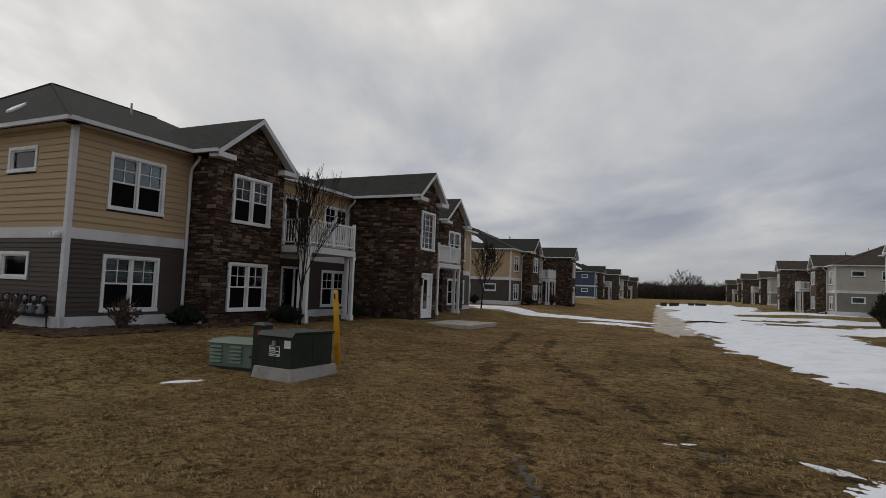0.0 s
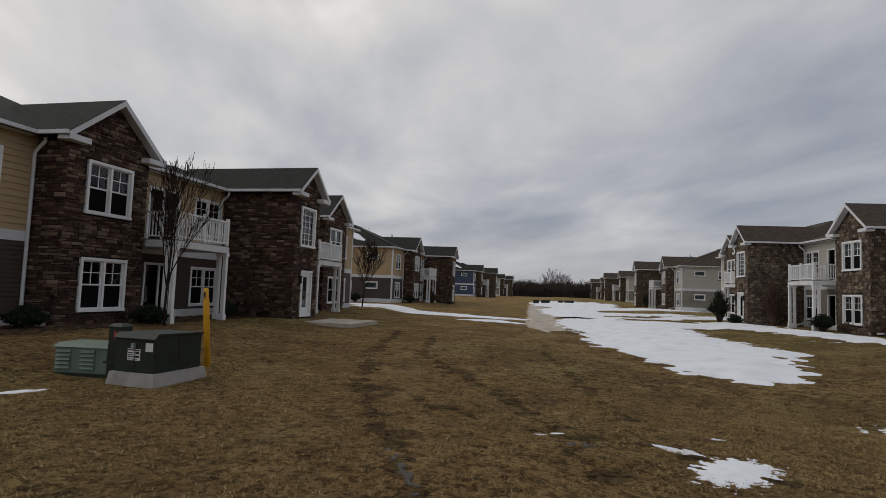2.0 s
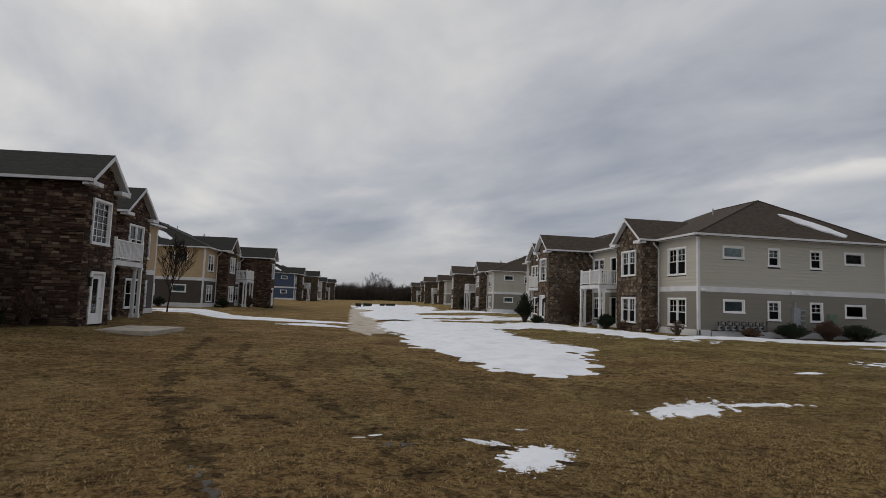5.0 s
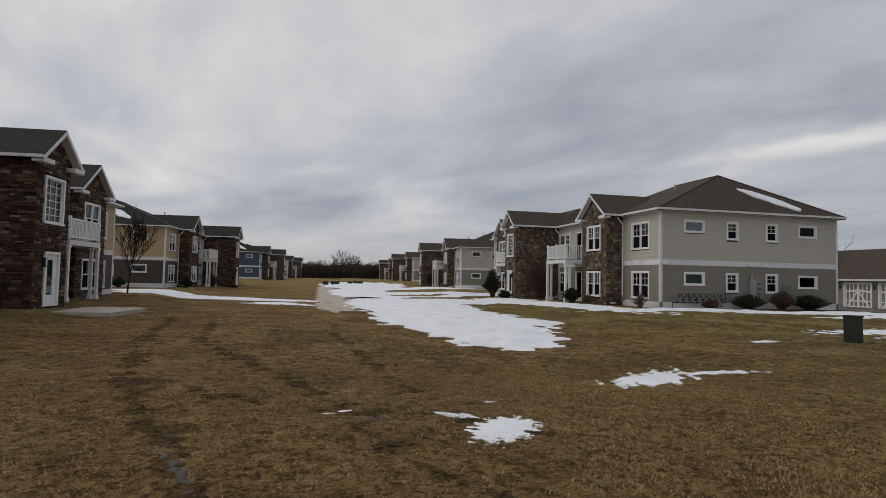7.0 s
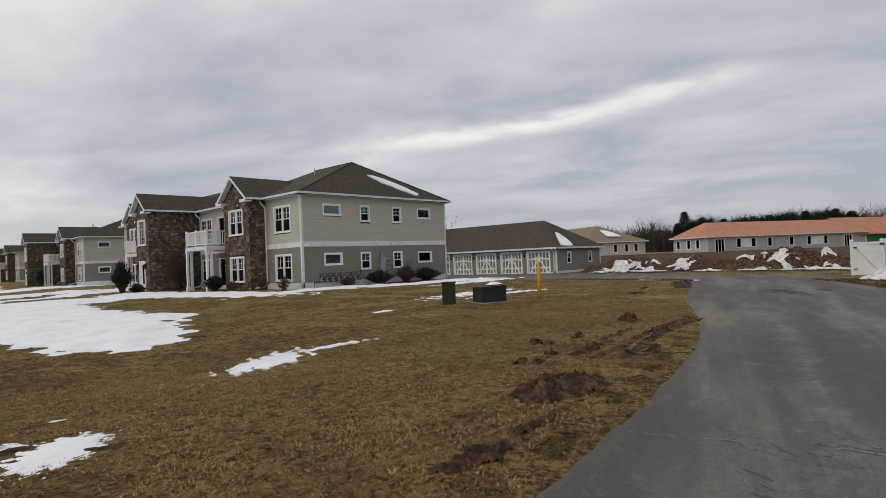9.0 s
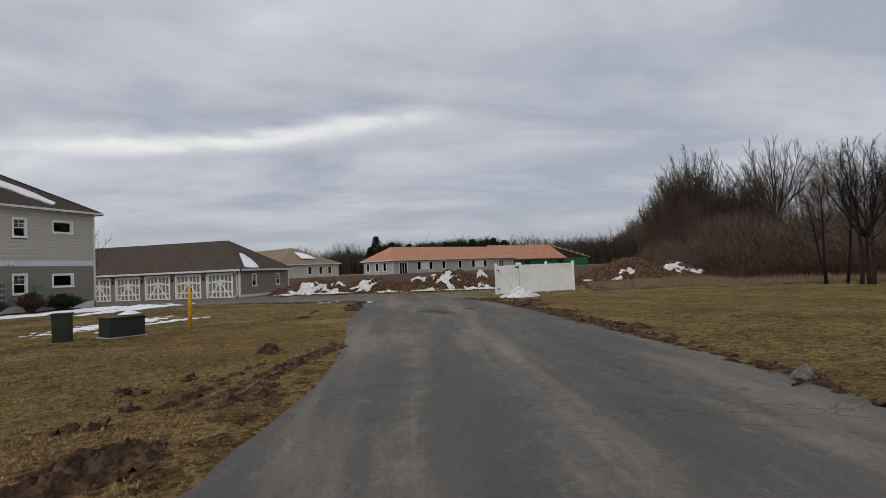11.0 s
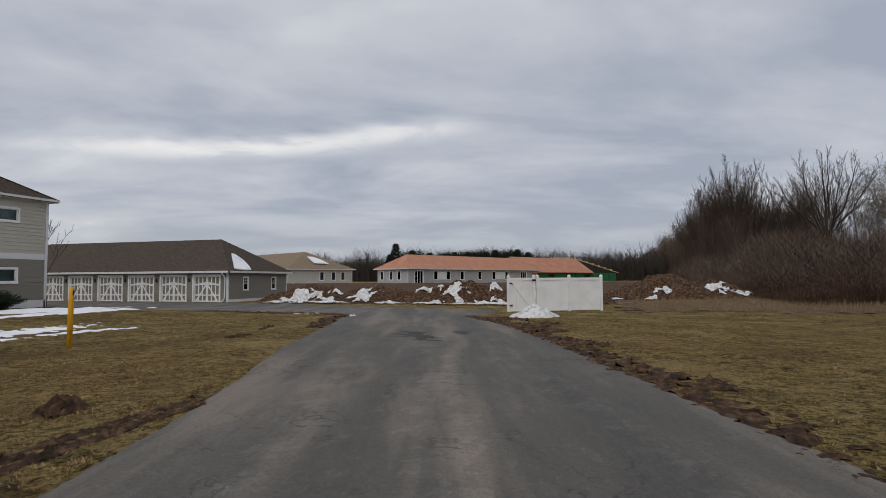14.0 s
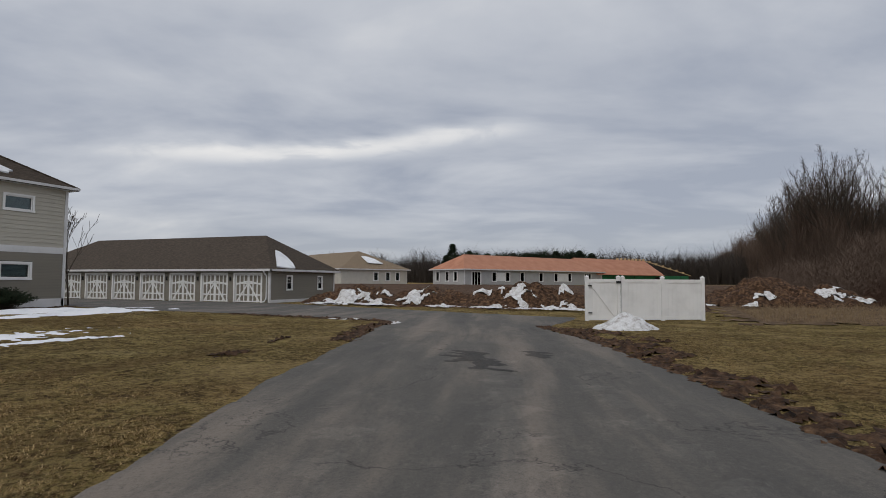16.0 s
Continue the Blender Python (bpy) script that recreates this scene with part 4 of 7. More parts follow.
def stonework(face, u0, u1, z0, z1, openings, mat, parent, ledge, seed, singles=0, top=None):
    """Stone veneer; top(u) limits the height under a gable."""
    rnd = random.Random(seed)
    rest = Geo()
    made = 0
    for cell in stone_cells(u0, u1, z0, z1, ledge, seed):
        mu, mz = sum(p[0] for p in cell) / len(cell), sum(p[1] for p in cell) / len(cell)
        if any(o[0] - 0.04 < mu < o[1] + 0.04 and o[2] - 0.04 < mz < o[3] + 0.04 for o in openings):
            continue
        if any(o[0] < max(p[0] for p in cell) and o[1] > min(p[0] for p in cell) and o[2] < max(p[1] for p in cell) and o[3] > min(p[1] for p in cell) for o in openings):
            cell = [(o_clip(p, openings, mu, mz)) for p in cell]
        if top and max(p[1] for p in cell) > top(mu):
            continue
        depth = rnd.uniform(0.02, 0.065)
        if made < singles and abs(mz - 1.7) < 2.3:
            g = Geo()
            add_stone(g, face, cell, depth, rnd)
            part("stone", g, mat, parent)
            made += 1
        else:
            add_stone(rest, face, cell, depth, rnd)
    if rest.v:
        tagged(part("stonework", rest, mat, parent), kind="stuff")


def o_clip(p, openings, mu, mz):
    """Push a stone's corner out of a window opening."""
    u, z = p
    for a, b, c, d in openings:
        if a < u < b and c < z < d:
            if mu <= a:
                u = a
            elif mu >= b:
                u = b
            elif mz <= c:
                z = c
            else:
                z = d
    return u, z


def sash_bars(face, g, u0, u1, z0, z1, w, d0, d1):
    pierced(g, face, u0, u1, z0, z1, [(u0 + w, u1 - w, z0 + w, z1 - w)], d0, d1)


def window(face, o, parent, style="double", proud=0.03, blind=0.5, near=True):
    """A white vinyl window in its opening: casing, sashes, bars, glass, blind behind."""
    u0, u1, z0, z1 = o
    g = Geo()
    t = 0.085
    face.slab(g, u0 - t, u1 + t, z1 - 0.01, z1 + t, -0.02, proud + 0.02)
    face.slab(g, u0 - t - 0.015, u1 + t + 0.015, z0 - t, z0 + 0.01, -0.02, proud + 0.04)
    face.slab(g, u0 - t, u0 + 0.01, z0 + 0.01, z1 - 0.01, -0.02, proud + 0.02)
    face.slab(g, u1 - 0.01, u1 + t, z0 + 0.01, z1 - 0.01, -0.02, proud + 0.02)
    win = part("window", g, WHITE, parent)
    units = [(u0, (u0 + u1) / 2 - 0.025), ((u0 + u1) / 2 + 0.025, u1)] if style == "double" else [(u0, u1)]
    if style == "double":
        face_m = Geo()
        face.slab(face_m, (u0 + u1) / 2 - 0.04, (u0 + u1) / 2 + 0.04, z0 + 0.011, z1 - 0.011, -0.06, proud + 0.012)
        part("mullion", face_m, WHITE, win)
    for a, b in units:
        zm = (z0 + z1) / 2
        bars = Geo()
        if style == "fixed":
            sash_bars(face, bars, a, b, z0, z1, 0.05, -0.05, 0.0)
        elif style == "grid":
            sash_bars(face, bars, a, b, z0, z1, 0.045, -0.05, 0.0)
            for i in range(1, 3):
                face.slab(bars, a + (b - a) * i / 3 - 0.011, a + (b - a) * i / 3 + 0.011, z0 + 0.05, z1 - 0.05, -0.03, -0.012)
            for i in range(1, 6):
                face.slab(bars, a + 0.05, b - 0.05, z0 + (z1 - z0) * i / 6 - 0.011, z0 + (z1 - z0) * i / 6 + 0.011, -0.032, -0.014)
        else:
            sash_bars(face, bars, a, b, zm - 0.02, z1, 0.045, -0.05, 0.0)
            sash_bars(face, bars, a, b, z0, zm + 0.02, 0.045, -0.075, -0.025)
            if near:
                face.slab(bars, (a + b) / 2 - 0.011, (a + b) / 2 + 0.011, zm + 0.03, z1 - 0.05, -0.03, -0.012)
                face.slab(bars, a + 0.05, b - 0.05, (zm + z1) / 2 - 0.011, (zm + z1) / 2 + 0.011, -0.032, -0.014)
        part("sash", bars, WHITE, win)
        pane = Geo()
        face.slab(pane, a + 0.02, b - 0.02, z0 + 0.02, z1 - 0.02, -0.046, -0.042)
        pn = part("pane", pane, GLASS, win)
        pn.visible_shadow = False
        if style in ("double", "single"):
            scr = Geo()
            face.slab(scr, a + 0.03, b - 0.03, z0 + 0.03, zm - 0.01, -0.036, -0.031)
            part("insect_screen", scr, SCREEN, win)
        bl = Geo()
        zb = z1 - (z1 - z0) * (blind if style != "grid" else 1.0)
        n = max(2, int((z1 - zb) / 0.05)) if near else 3
        for i in range(n):
            h = (z1 - zb) / n
            face.slab(bl, a + 0.02, b - 0.02, zb + i * h, zb + (i + 0.86) * h, -0.135, -0.125)
        part("blind", bl, BLIND, win)
    return win


def roof_slab(pts, thick=0.12):
    """A roof plane with thickness, from its outline."""
    return Geo().extrude(pts, (0, 0, -thick))


def downspout(face, u, zt, parent, kick=0.6):
    g = Geo()
    pts = [(u, zt, 0.42), (u, zt - 0.12, 0.42), (u, zt - 0.42, 0.1), (u, zt - 0.55, 0.08), (u, 0.45, 0.08), (u, 0.28, 0.1), (u + 0.02, 0.10, 0.3), (u + 0.05, 0.05, 0.3 + kick)]
    g.tube([face.at(a, z, d) for a, z, d in pts], [0.055] * len(pts), 8)
    return part("downspout", g, WHITE_DULL, parent, smooth=True)


def apartment(x, y, turn, z, side, low, high, stonemat, ledge, roofmat, label, near):
    """A two-storey apartment house. In its own space y runs along the front and side * x faces the court."""
    s = side
    home = thing("apartment_building", pose(x, y, z, 0, 0, -math.degrees(turn)), label, "building")
    detail = near > 0
    front = Face((0, 0, 0), (0, 1, 0), (s, 0, 0))
    end = Face((0, 0, 0), (-s, 0, 0), (0, -1, 0))
    back_end = Face((0, LONG, 0), (-s, 0, 0), (0, 1, 0))
    bay = Face((s * P1, 0, 0), (0, 1, 0), (s, 0, 0))
    baysd = Face((0, U1, 0), (s, 0, 0), (0, -1, 0))
    wing = Face((s * P2, 0, 0), (0, 1, 0), (s, 0, 0))
    wsd = Face((0, U3, 0), (s, 0, 0), (0, -1, 0))
    wfar = Face((0, U4, 0), (s, 0, 0), (0, 1, 0))
    M = lambda a: LONG - a
    w_sid = [(1.15, 2.85, 3.47, 4.97), (1.15, 2.85, 0.5, 2.0)]
    w_bay = [(4.78, 6.45, 3.5, 5.0), (4.78, 6.45, 0.5, 2.0)]
    w_end = [(1.6, 2.8, 4.42, 5.0), (4.48, 5.12, 4.08, 5.0), (7.25, 7.92, 4.05, 5.0), (9.6, 10.8, 4.38, 5.0),
             (1.6, 2.8, 1.36, 1.98), (4.42, 5.1, 1.0, 1.98), (7.2, 7.9, 0.98, 1.98), (9.55, 10.8, 1.28, 1.94)]
    w_rec = [(8.75, 10.35, 2.95, 4.95), (8.75, 10.35, 0.12, 2.05), (11.45, 13.15, 3.5, 4.95), (11.45, 13.15, 0.5, 2.0)]
    w_wing = [(14.0, 15.3, 3.3, 4.98), (14.25, 15.2, 0.12, 2.05)]
    # solid blocks behind the glass, coloured dark to stand for unlit rooms
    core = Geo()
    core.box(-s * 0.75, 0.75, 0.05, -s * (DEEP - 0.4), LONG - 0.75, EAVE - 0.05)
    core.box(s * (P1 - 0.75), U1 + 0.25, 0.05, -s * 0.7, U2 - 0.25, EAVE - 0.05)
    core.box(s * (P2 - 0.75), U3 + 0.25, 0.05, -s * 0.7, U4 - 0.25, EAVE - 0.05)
    part("interior", core, ROOM_SHADE, home, "solid blocks painted dark as unlit rooms behind the windows")
    # siding faces
    plans = [(front, 0, U1, w_sid), (end, 0, DEEP, w_end), (front, U2, U3, w_rec),
             (front, M(U1), LONG, [(M(b), M(a), c, d) for a, b, c, d in w_sid]), (front, U4, M(U2), [(M(b), M(a), c, d) for a, b, c, d in w_rec])]
    for k, (f, a, b, op) in enumerate(plans):
        wall("wall", f, a, b, 0.0, EAVE, op, ROOM_SHADE, home)
        recess = k in (2, 4)
        up_op, lo_op = op, op
        single = near >= 2 and k < 3
        boards(f, a + 0.1, b - (0.1 if f is end else 0), 2.75, EAVE - 0.02, 0.19, up_op, high, home, single)
        boards(f, a + 0.1, b - (0.1 if f is end else 0), 0.32, 2.45, 0.132, lo_op, low, home, single)
        band = Geo()
        pierced(band, f, a + 0.002, b - 0.002, 2.45, 2.75, op, 0, 0.035, 0.09)
        part("band_board", band, WHITE_DULL, home)
        skirt = Geo()
        pierced(skirt, f, a, b, -0.5, 0.32, op, -0.02, 0.045, 0.02)
        part("base_board", skirt, WHITE_DULL, home)
    part("wall", Geo().box(-s * DEEP, 0, 0, -s * (DEEP - 0.2), LONG, EAVE), high, home)
    wall("wall", back_end, 0.2, DEEP - 0.2, 0, EAVE, [], low, home)
    # corner boards
    for cx, cy in ((0, 0), (-s * DEEP, 0), (0, LONG)):
        g = Geo()
        sx = 1 if cx == 0 else -1
        sy = -1 if cy == 0 else 1
        g.box(cx + s * sx * 0.045, cy + sy * 0.045, -0.3, cx - s * sx * 0.1, cy - sy * 0.0, EAVE - 0.02)
        g.box(cx + s * sx * 0.045, cy, -0.3, cx, cy - sy * 0.1, EAVE - 0.02)
        part("corner_board", g, WHITE_DULL, home)
    # stone bays and wing, with gables
    slope = (APEX1 - EAVE) / ((U2 - U1) / 2 + OVER)
    g1top = lambda u: APEX1 - 0.12 - slope * abs(u - (U1 + U2) / 2)
    g1far = lambda u: APEX1 - 0.12 - slope * abs(u - (M(U1) + M(U2)) / 2)
    slope2 = (APEX2 - EAVE) / ((U4 - U3) / 2 + OVER)
    g2top = lambda u: APEX2 - 0.1 - slope2 * abs(u - (U3 + U4) / 2)
    bays = [(bay, U1, U2, w_bay, g1top, 41), (bay, M(U2), M(U1), [(M(b), M(a), c, d) for a, b, c, d in w_bay], g1far, 42), (wing, U3, U4, w_wing, g2top, 43)]
    for f, a, b, op, top, seed in bays:
        wall("wall", f, a, b, -0.3, EAVE, op, MORTAR, home)
        mid = (a + b) / 2
        tri = Geo().extrude([f.at(a, EAVE), f.at(b, EAVE), f.at(mid, top(mid) + 0.05)], tuple(f.n * -0.2))
        part("gable_wall", tri, MORTAR, home)
        stonework(f, a, b, -0.1, top(mid), [(o[0] - 0.09, o[1] + 0.09, o[2] - 0.09, o[3] + 0.09) for o in op], stonemat, home, ledge, seed, 120 if near >= 2 else 0, top)
    sides = [(baysd, 0, P1, 44), (wsd, 0, P2, 45), (Face((0, M(U2), 0), (s, 0, 0), (0, -1, 0)), 0, P1, 46)]
    for f, a, b, seed in sides:
        wall("wall", f, a, b - 0.2, -0.3, EAVE, [], MORTAR, home)
        stonework(f, a, b + 0.03, -0.1, EAVE - 0.05, [], stonemat, home, ledge, seed, 90 if near >= 2 and seed < 46 else 0)
    for f, b in ((Face((0, U2, 0), (s, 0, 0), (0, 1, 0)), P1), (wfar, P2), (Face((0, M(U1), 0), (s, 0, 0), (0, 1, 0)), P1)):
        wall("wall", f, 0, b - 0.2, -0.3, EAVE, [], stonemat, home)
    # windows and doors
    for f, op in ((front, w_sid), (bay, w_bay)):
        for i, o in enumerate(op):
            window(f, o, home, "double", 0.03 if f is front else 0.06, 0.5, detail)
    for i, o in enumerate(w_end):
        window(end, o, home, "single" if i % 4 in (1, 2) else "fixed", 0.03, 0.45 if i % 4 in (1, 2) else 0.9, detail)
    for o in w_rec[2:]:
        window(front, o, home, "double", 0.03, 0.4, detail)
    for o in w_rec[:2]:
        g = Geo()
        sash_bars(front, g, o[0] - 0.08, o[1] + 0.08, o[2] - 0.02, o[3] + 0.08, 0.09, -0.05, 0.04)
        front.slab(g, (o[0] + o[1]) / 2 - 0.04, (o[0] + o[1]) / 2 + 0.04, o[2] + 0.05, o[3], -0.06, 0.0)
        dr = part("patio_door", g, WHITE, home)
        p = Geo()
        front.slab(p, o[0], o[1], o[2], o[3], -0.05, -0.045)
        part("pane", p, GLASS, dr).visible_shadow = False
    for f, op in ((front, [(M(b), M(a), c, d) for a, b, c, d in w_sid]), (bay, [(M(b), M(a), c, d) for a, b, c, d in w_bay]), (front, [(M(b), M(a), c, d) for a, b, c, d in w_rec])):
        for o in op:
            window(f, o, home, "double", 0.03, 0.5, False)
    window(wing, w_wing[0], home, "grid", 0.06, 1.0, True)
    o = w_wing[1]
    g = Geo()
    sash_bars(wing, g, o[0] - 0.08, o[1] + 0.08, o[2] - 0.08, o[3] + 0.1, 0.1, -0.05, 0.07)
    dr = part("entry_door", g, WHITE, home, "white entry door with a glazed panel")
    part("leaf", pierced(Geo(), wing, o[0] + 0.02, o[1] - 0.02, o[2] + 0.02, o[3], [(o[0] + 0.26, o[1] - 0.26, o[2] + 0.35, o[3] - 0.2)], -0.06, -0.02), WHITE, dr)
    p = Geo()
    wing.slab(p, o[0] + 0.24, o[1] - 0.24, o[2] + 0.33, o[3] - 0.18, -0.045, -0.04)
    part("pane", p, GLASS, dr).visible_shadow = False
    h = Geo()
    h.tube([wing.at(o[1] - 0.14, 1.05, -0.02), wing.at(o[1] - 0.14, 1.05, 0.05), wing.at(o[1] - 0.26, 1.05, 0.05)], [0.018, 0.018, 0.014], 6)
    part("door_handle", h, GREY_METAL, dr)
    for uu in (o[0] - 0.28, o[1] + 0.28):
        g = Geo()
        wing.slab(g, uu - 0.06, uu + 0.06, 1.55, 1.6, 0.05, 0.2)
        wing.slab(g, uu - 0.05, uu + 0.05, 1.6, 1.85, 0.07, 0.18)
        wing.slab(g, uu - 0.07, uu + 0.07, 1.85, 1.9, 0.04, 0.21)
        part("wall_lantern", g, BLACK, home, "black wall lantern")
    # main hip roof over each end, a lower ridge between
    O, R = OVER, 8.42
    e0, e1 = EAVE + 0.02, EAVE + 0.02
    for far in (False, True):
        fy = (lambda v: LONG - v) if far else (lambda v: v)
        A, B, C, D = (s * O, fy(-O), e0), (-s * (DEEP + O), fy(-O), e0), (-s * (DEEP + O), fy(10.6), e0), (s * O, fy(10.6), e0)
        r0, r1 = (-s * DEEP / 2, fy(2.9), R), (-s * DEEP / 2, fy(7.3), R)
        for pl in ((A, D, r1, r0), (A, r0, B), (B, r0, r1, C), (C, r1, D)):
            part("roof", roof_slab(pl), roofmat, home)
        for p0, p1 in ((A, r0), (B, r0), (r0, r1)):
            part("ridge_cap", Geo().tube([Vector(p0) + Vector((0, 0, 0.0)), Vector(p1)], [0.05, 0.05], 6), roofmat, home)
    mz = 7.35
    for a, b in (((s * O, U2 + 1.0, e0), (-s * 4.6, U2 + 1.0, mz)),):
        part("roof", roof_slab([(s * O, 6.0, e0), (s * O, LONG - 6.0, e0), (-s * 4.6, LONG - 6.0, mz), (-s * 4.6, 6.0, mz)]), roofmat, home)
        part("roof", roof_slab([(-s * 4.6, 6.0, mz), (-s * 4.6, LONG - 6.0, mz), (-s * (DEEP + O), LONG - 6.0, e0 - 0.3), (-s * (DEEP + O), 6.0, e0 - 0.3)]), roofmat, home)
    # gable roofs, rakes, returns, fascia and gutters
    for c, half, out, apex, back in (((U1 + U2) / 2, (U2 - U1) / 2, P1, APEX1, -3.4), ((M(U1) + M(U2)) / 2, (U2 - U1) / 2, P1, APEX1, -3.4), ((U3 + U4) / 2, (U4 - U3) / 2, P2, APEX2, -3.2)):
        f = Face((s * (out + O), 0, 0), (0, 1, 0), (s, 0, 0))
        for d in (-1, 1):
            lo0, lo1 = f.at(c + d * (half + O), EAVE + 0.02), f.at(c + d * (half + O), EAVE + 0.02, back - out)
            hi0, hi1 = f.at(c, apex + 0.02), f.at(c, apex + 0.02, back - out)
            part("roof", roof_slab([lo0, hi0, hi1, lo1]), roofmat, home)
            rake = Geo().extrude([f.at(c + d * (half + O), EAVE - 0.19, 0.012), f.at(c, apex - 0.19, 0.012), f.at(c, apex + 0.0, 0.012), f.at(c + d * (half + O), EAVE + 0.0, 0.012)], tuple(f.n * -0.05))
            part("rake_board", rake, WHITE_DULL, home)
            sof = Geo().extrude([f.at(c + d * (half + O), EAVE - 0.1, -0.03), f.at(c, apex - 0.1, -0.03), f.at(c, apex - 0.1, -O), f.at(c + d * (half + O), EAVE - 0.1, -O)], (0, 0, -0.02))
            part("soffit", sof, WHITE_DULL, home)
            ret = Geo()
            f.slab(ret, c + d * (half + O), c + d * (half - 0.42), EAVE - 0.2, EAVE - 0.03, -O - 0.04, 0.02)
            part("eave_return", ret, WHITE_DULL, home)
            gut = Geo()
            yy = c + d * (half + O)
            f.slab(gut, yy, yy + d * 0.09, EAVE - 0.07, EAVE + 0.045, -(out + O) + 0.3 * (out < 2), 0.0)
            part("gutter", gut, WHITE_DULL, home)
    runs = [((-O, U1 - OVER), front), ((U2 + OVER, U3 - OVER), front), ((U4 + OVER, M(U2) - OVER), front), ((M(U1) + OVER, LONG + O), front)]
    for (a, b), f in runs:
        g = Geo()
        f.slab(g, a, b, EAVE - 0.07, EAVE + 0.045, O - 0.02, O + 0.09)
        part("gutter", g, WHITE_DULL, home)
        g = Geo()
        f.slab(g, max(a, -O + 0.02), b, EAVE - 0.1, EAVE - 0.08, 0.0, O - 0.02)
        part("soffit", g, WHITE_DULL, home)
    g = Geo()
    end.slab(g, -O, DEEP + O, EAVE - 0.07, EAVE + 0.045, O - 0.02, O + 0.09)
    part("gutter", g, WHITE_DULL, home)
    g = Geo()
    end.slab(g, -O + 0.02, DEEP + O, EAVE - 0.1, EAVE - 0.078, 0.0, O - 0.02)
    part("soffit", g, WHITE_DULL, home)
    if detail:
        downspout(front, U1 - 0.14, EAVE - 0.1, home, 0.6)
        downspout(front, U3 - 0.3, EAVE - 0.1, home, 0.3)
        for vx, vy, vz, vh in ((-4.4, 4.8, 7.35, 0.75), (-3.0, 9.0, 7.1, 0.75), (-3.2, 9.6, 7.1, 0.6), (-2.8, 10.1, 7.0, 0.7), (-3.4, 10.6, 7.1, 0.85), (-3.0, 11.2, 7.0, 0.65)):
            part("vent_pipe", Geo().tube([(s * vx, vy, vz - 0.6), (s * vx, vy, vz + vh)], [0.04, 0.04], 7), GREY_METAL, home, smooth=True)
        for vv in (0.25, 5.9, 7.0):
            g = Geo()
            end.slab(g, vv - 0.1, vv + 0.1, 2.56, 2.62, 0.03, 0.14)
            end.slab(g, vv - 0.13, vv - 0.03, 2.5, 2.58, 0.1, 0.24)
            end.slab(g, vv + 0.03, vv + 0.13, 2.5, 2.58, 0.1, 0.24)
            part("flood_light", g, WHITE, home, "white twin floodlight")
    # balconies on square posts
    for far in (False, True):
        a, b = (U2 + 0.1, 10.5) if not far else (M(10.5), M(U2 + 0.1))
        g = Geo()
        g.box(s * 0.05, a, 2.62, s * PB, b, 2.86)
        bal = part("balcony", g, WHITE_DULL, home, "white balcony deck and rim")
        part("decking", Geo().box(s * 0.06, a + 0.03, 2.862, s * (PB - 0.03), b - 0.03, 2.9), TAUPE, bal)
        posts = [(PB - 0.08, a + 0.08), (PB - 0.08, b - 0.08), (PB - 0.36, a + 0.08), (PB - 0.36, b - 0.08)]
        for px, py in posts:
            g = Geo()
            g.box(s * (px - 0.07), py - 0.07, -0.3, s * (px + 0.07), py + 0.07, 2.62)
            g.box(s * (px - 0.1), py - 0.1, -0.3, s * (px + 0.1), py + 0.1, 0.22)
            g.box(s * (px - 0.1), py - 0.1, 2.5, s * (px + 0.1), py + 0.1, 2.615)
            part("post", g, WHITE, home)
        fr, sa, sb = Face((s * (PB - 0.06), 0, 0), (0, 1, 0), (s, 0, 0)), Face((0, a + 0.06, 0), (s, 0, 0), (0, -1, 0)), Face((0, b - 0.06, 0), (s, 0, 0), (0, 1, 0))
        for f, r0, r1 in ((fr, a + 0.05, b - 0.05), (sa, 0.1, PB - 0.05), (sb, 0.1, PB - 0.05)):
            rail = Geo()
            f.slab(rail, r0, r1, 3.82, 3.88, -0.04, 0.04)
            f.slab(rail, r0, r1, 2.98, 3.03, -0.025, 0.025)
            rl = part("railing", rail, WHITE, home)
            stops = [r0 + 0.05, (r0 + r1) / 2, r1 - 0.05] if f is fr else [r0 + 0.05, r1 - 0.05]
            for q in stops:
                p = Geo()
                f.slab(p, q - 0.05, q + 0.05, 2.9, 3.98, -0.05, 0.05)
                part("newel", p, WHITE, rl)
            n = int((r1 - r0) / 0.13)
            many = Geo()
            for i in range(1, n):
                q = r0 + (r1 - r0) * i / n
                if near >= 1 and not far:
                    p = Geo()
                    f.slab(p, q - 0.018, q + 0.018, 3.03, 3.82, -0.018, 0.018)
                    part("baluster", p, WHITE, rl)
                else:
                    f.slab(many, q - 0.02, q + 0.02, 3.03, 3.82, -0.018, 0.018)
            if many.v:
                tagged(part("balustrade", many, WHITE, rl), kind="stuff")
    return home

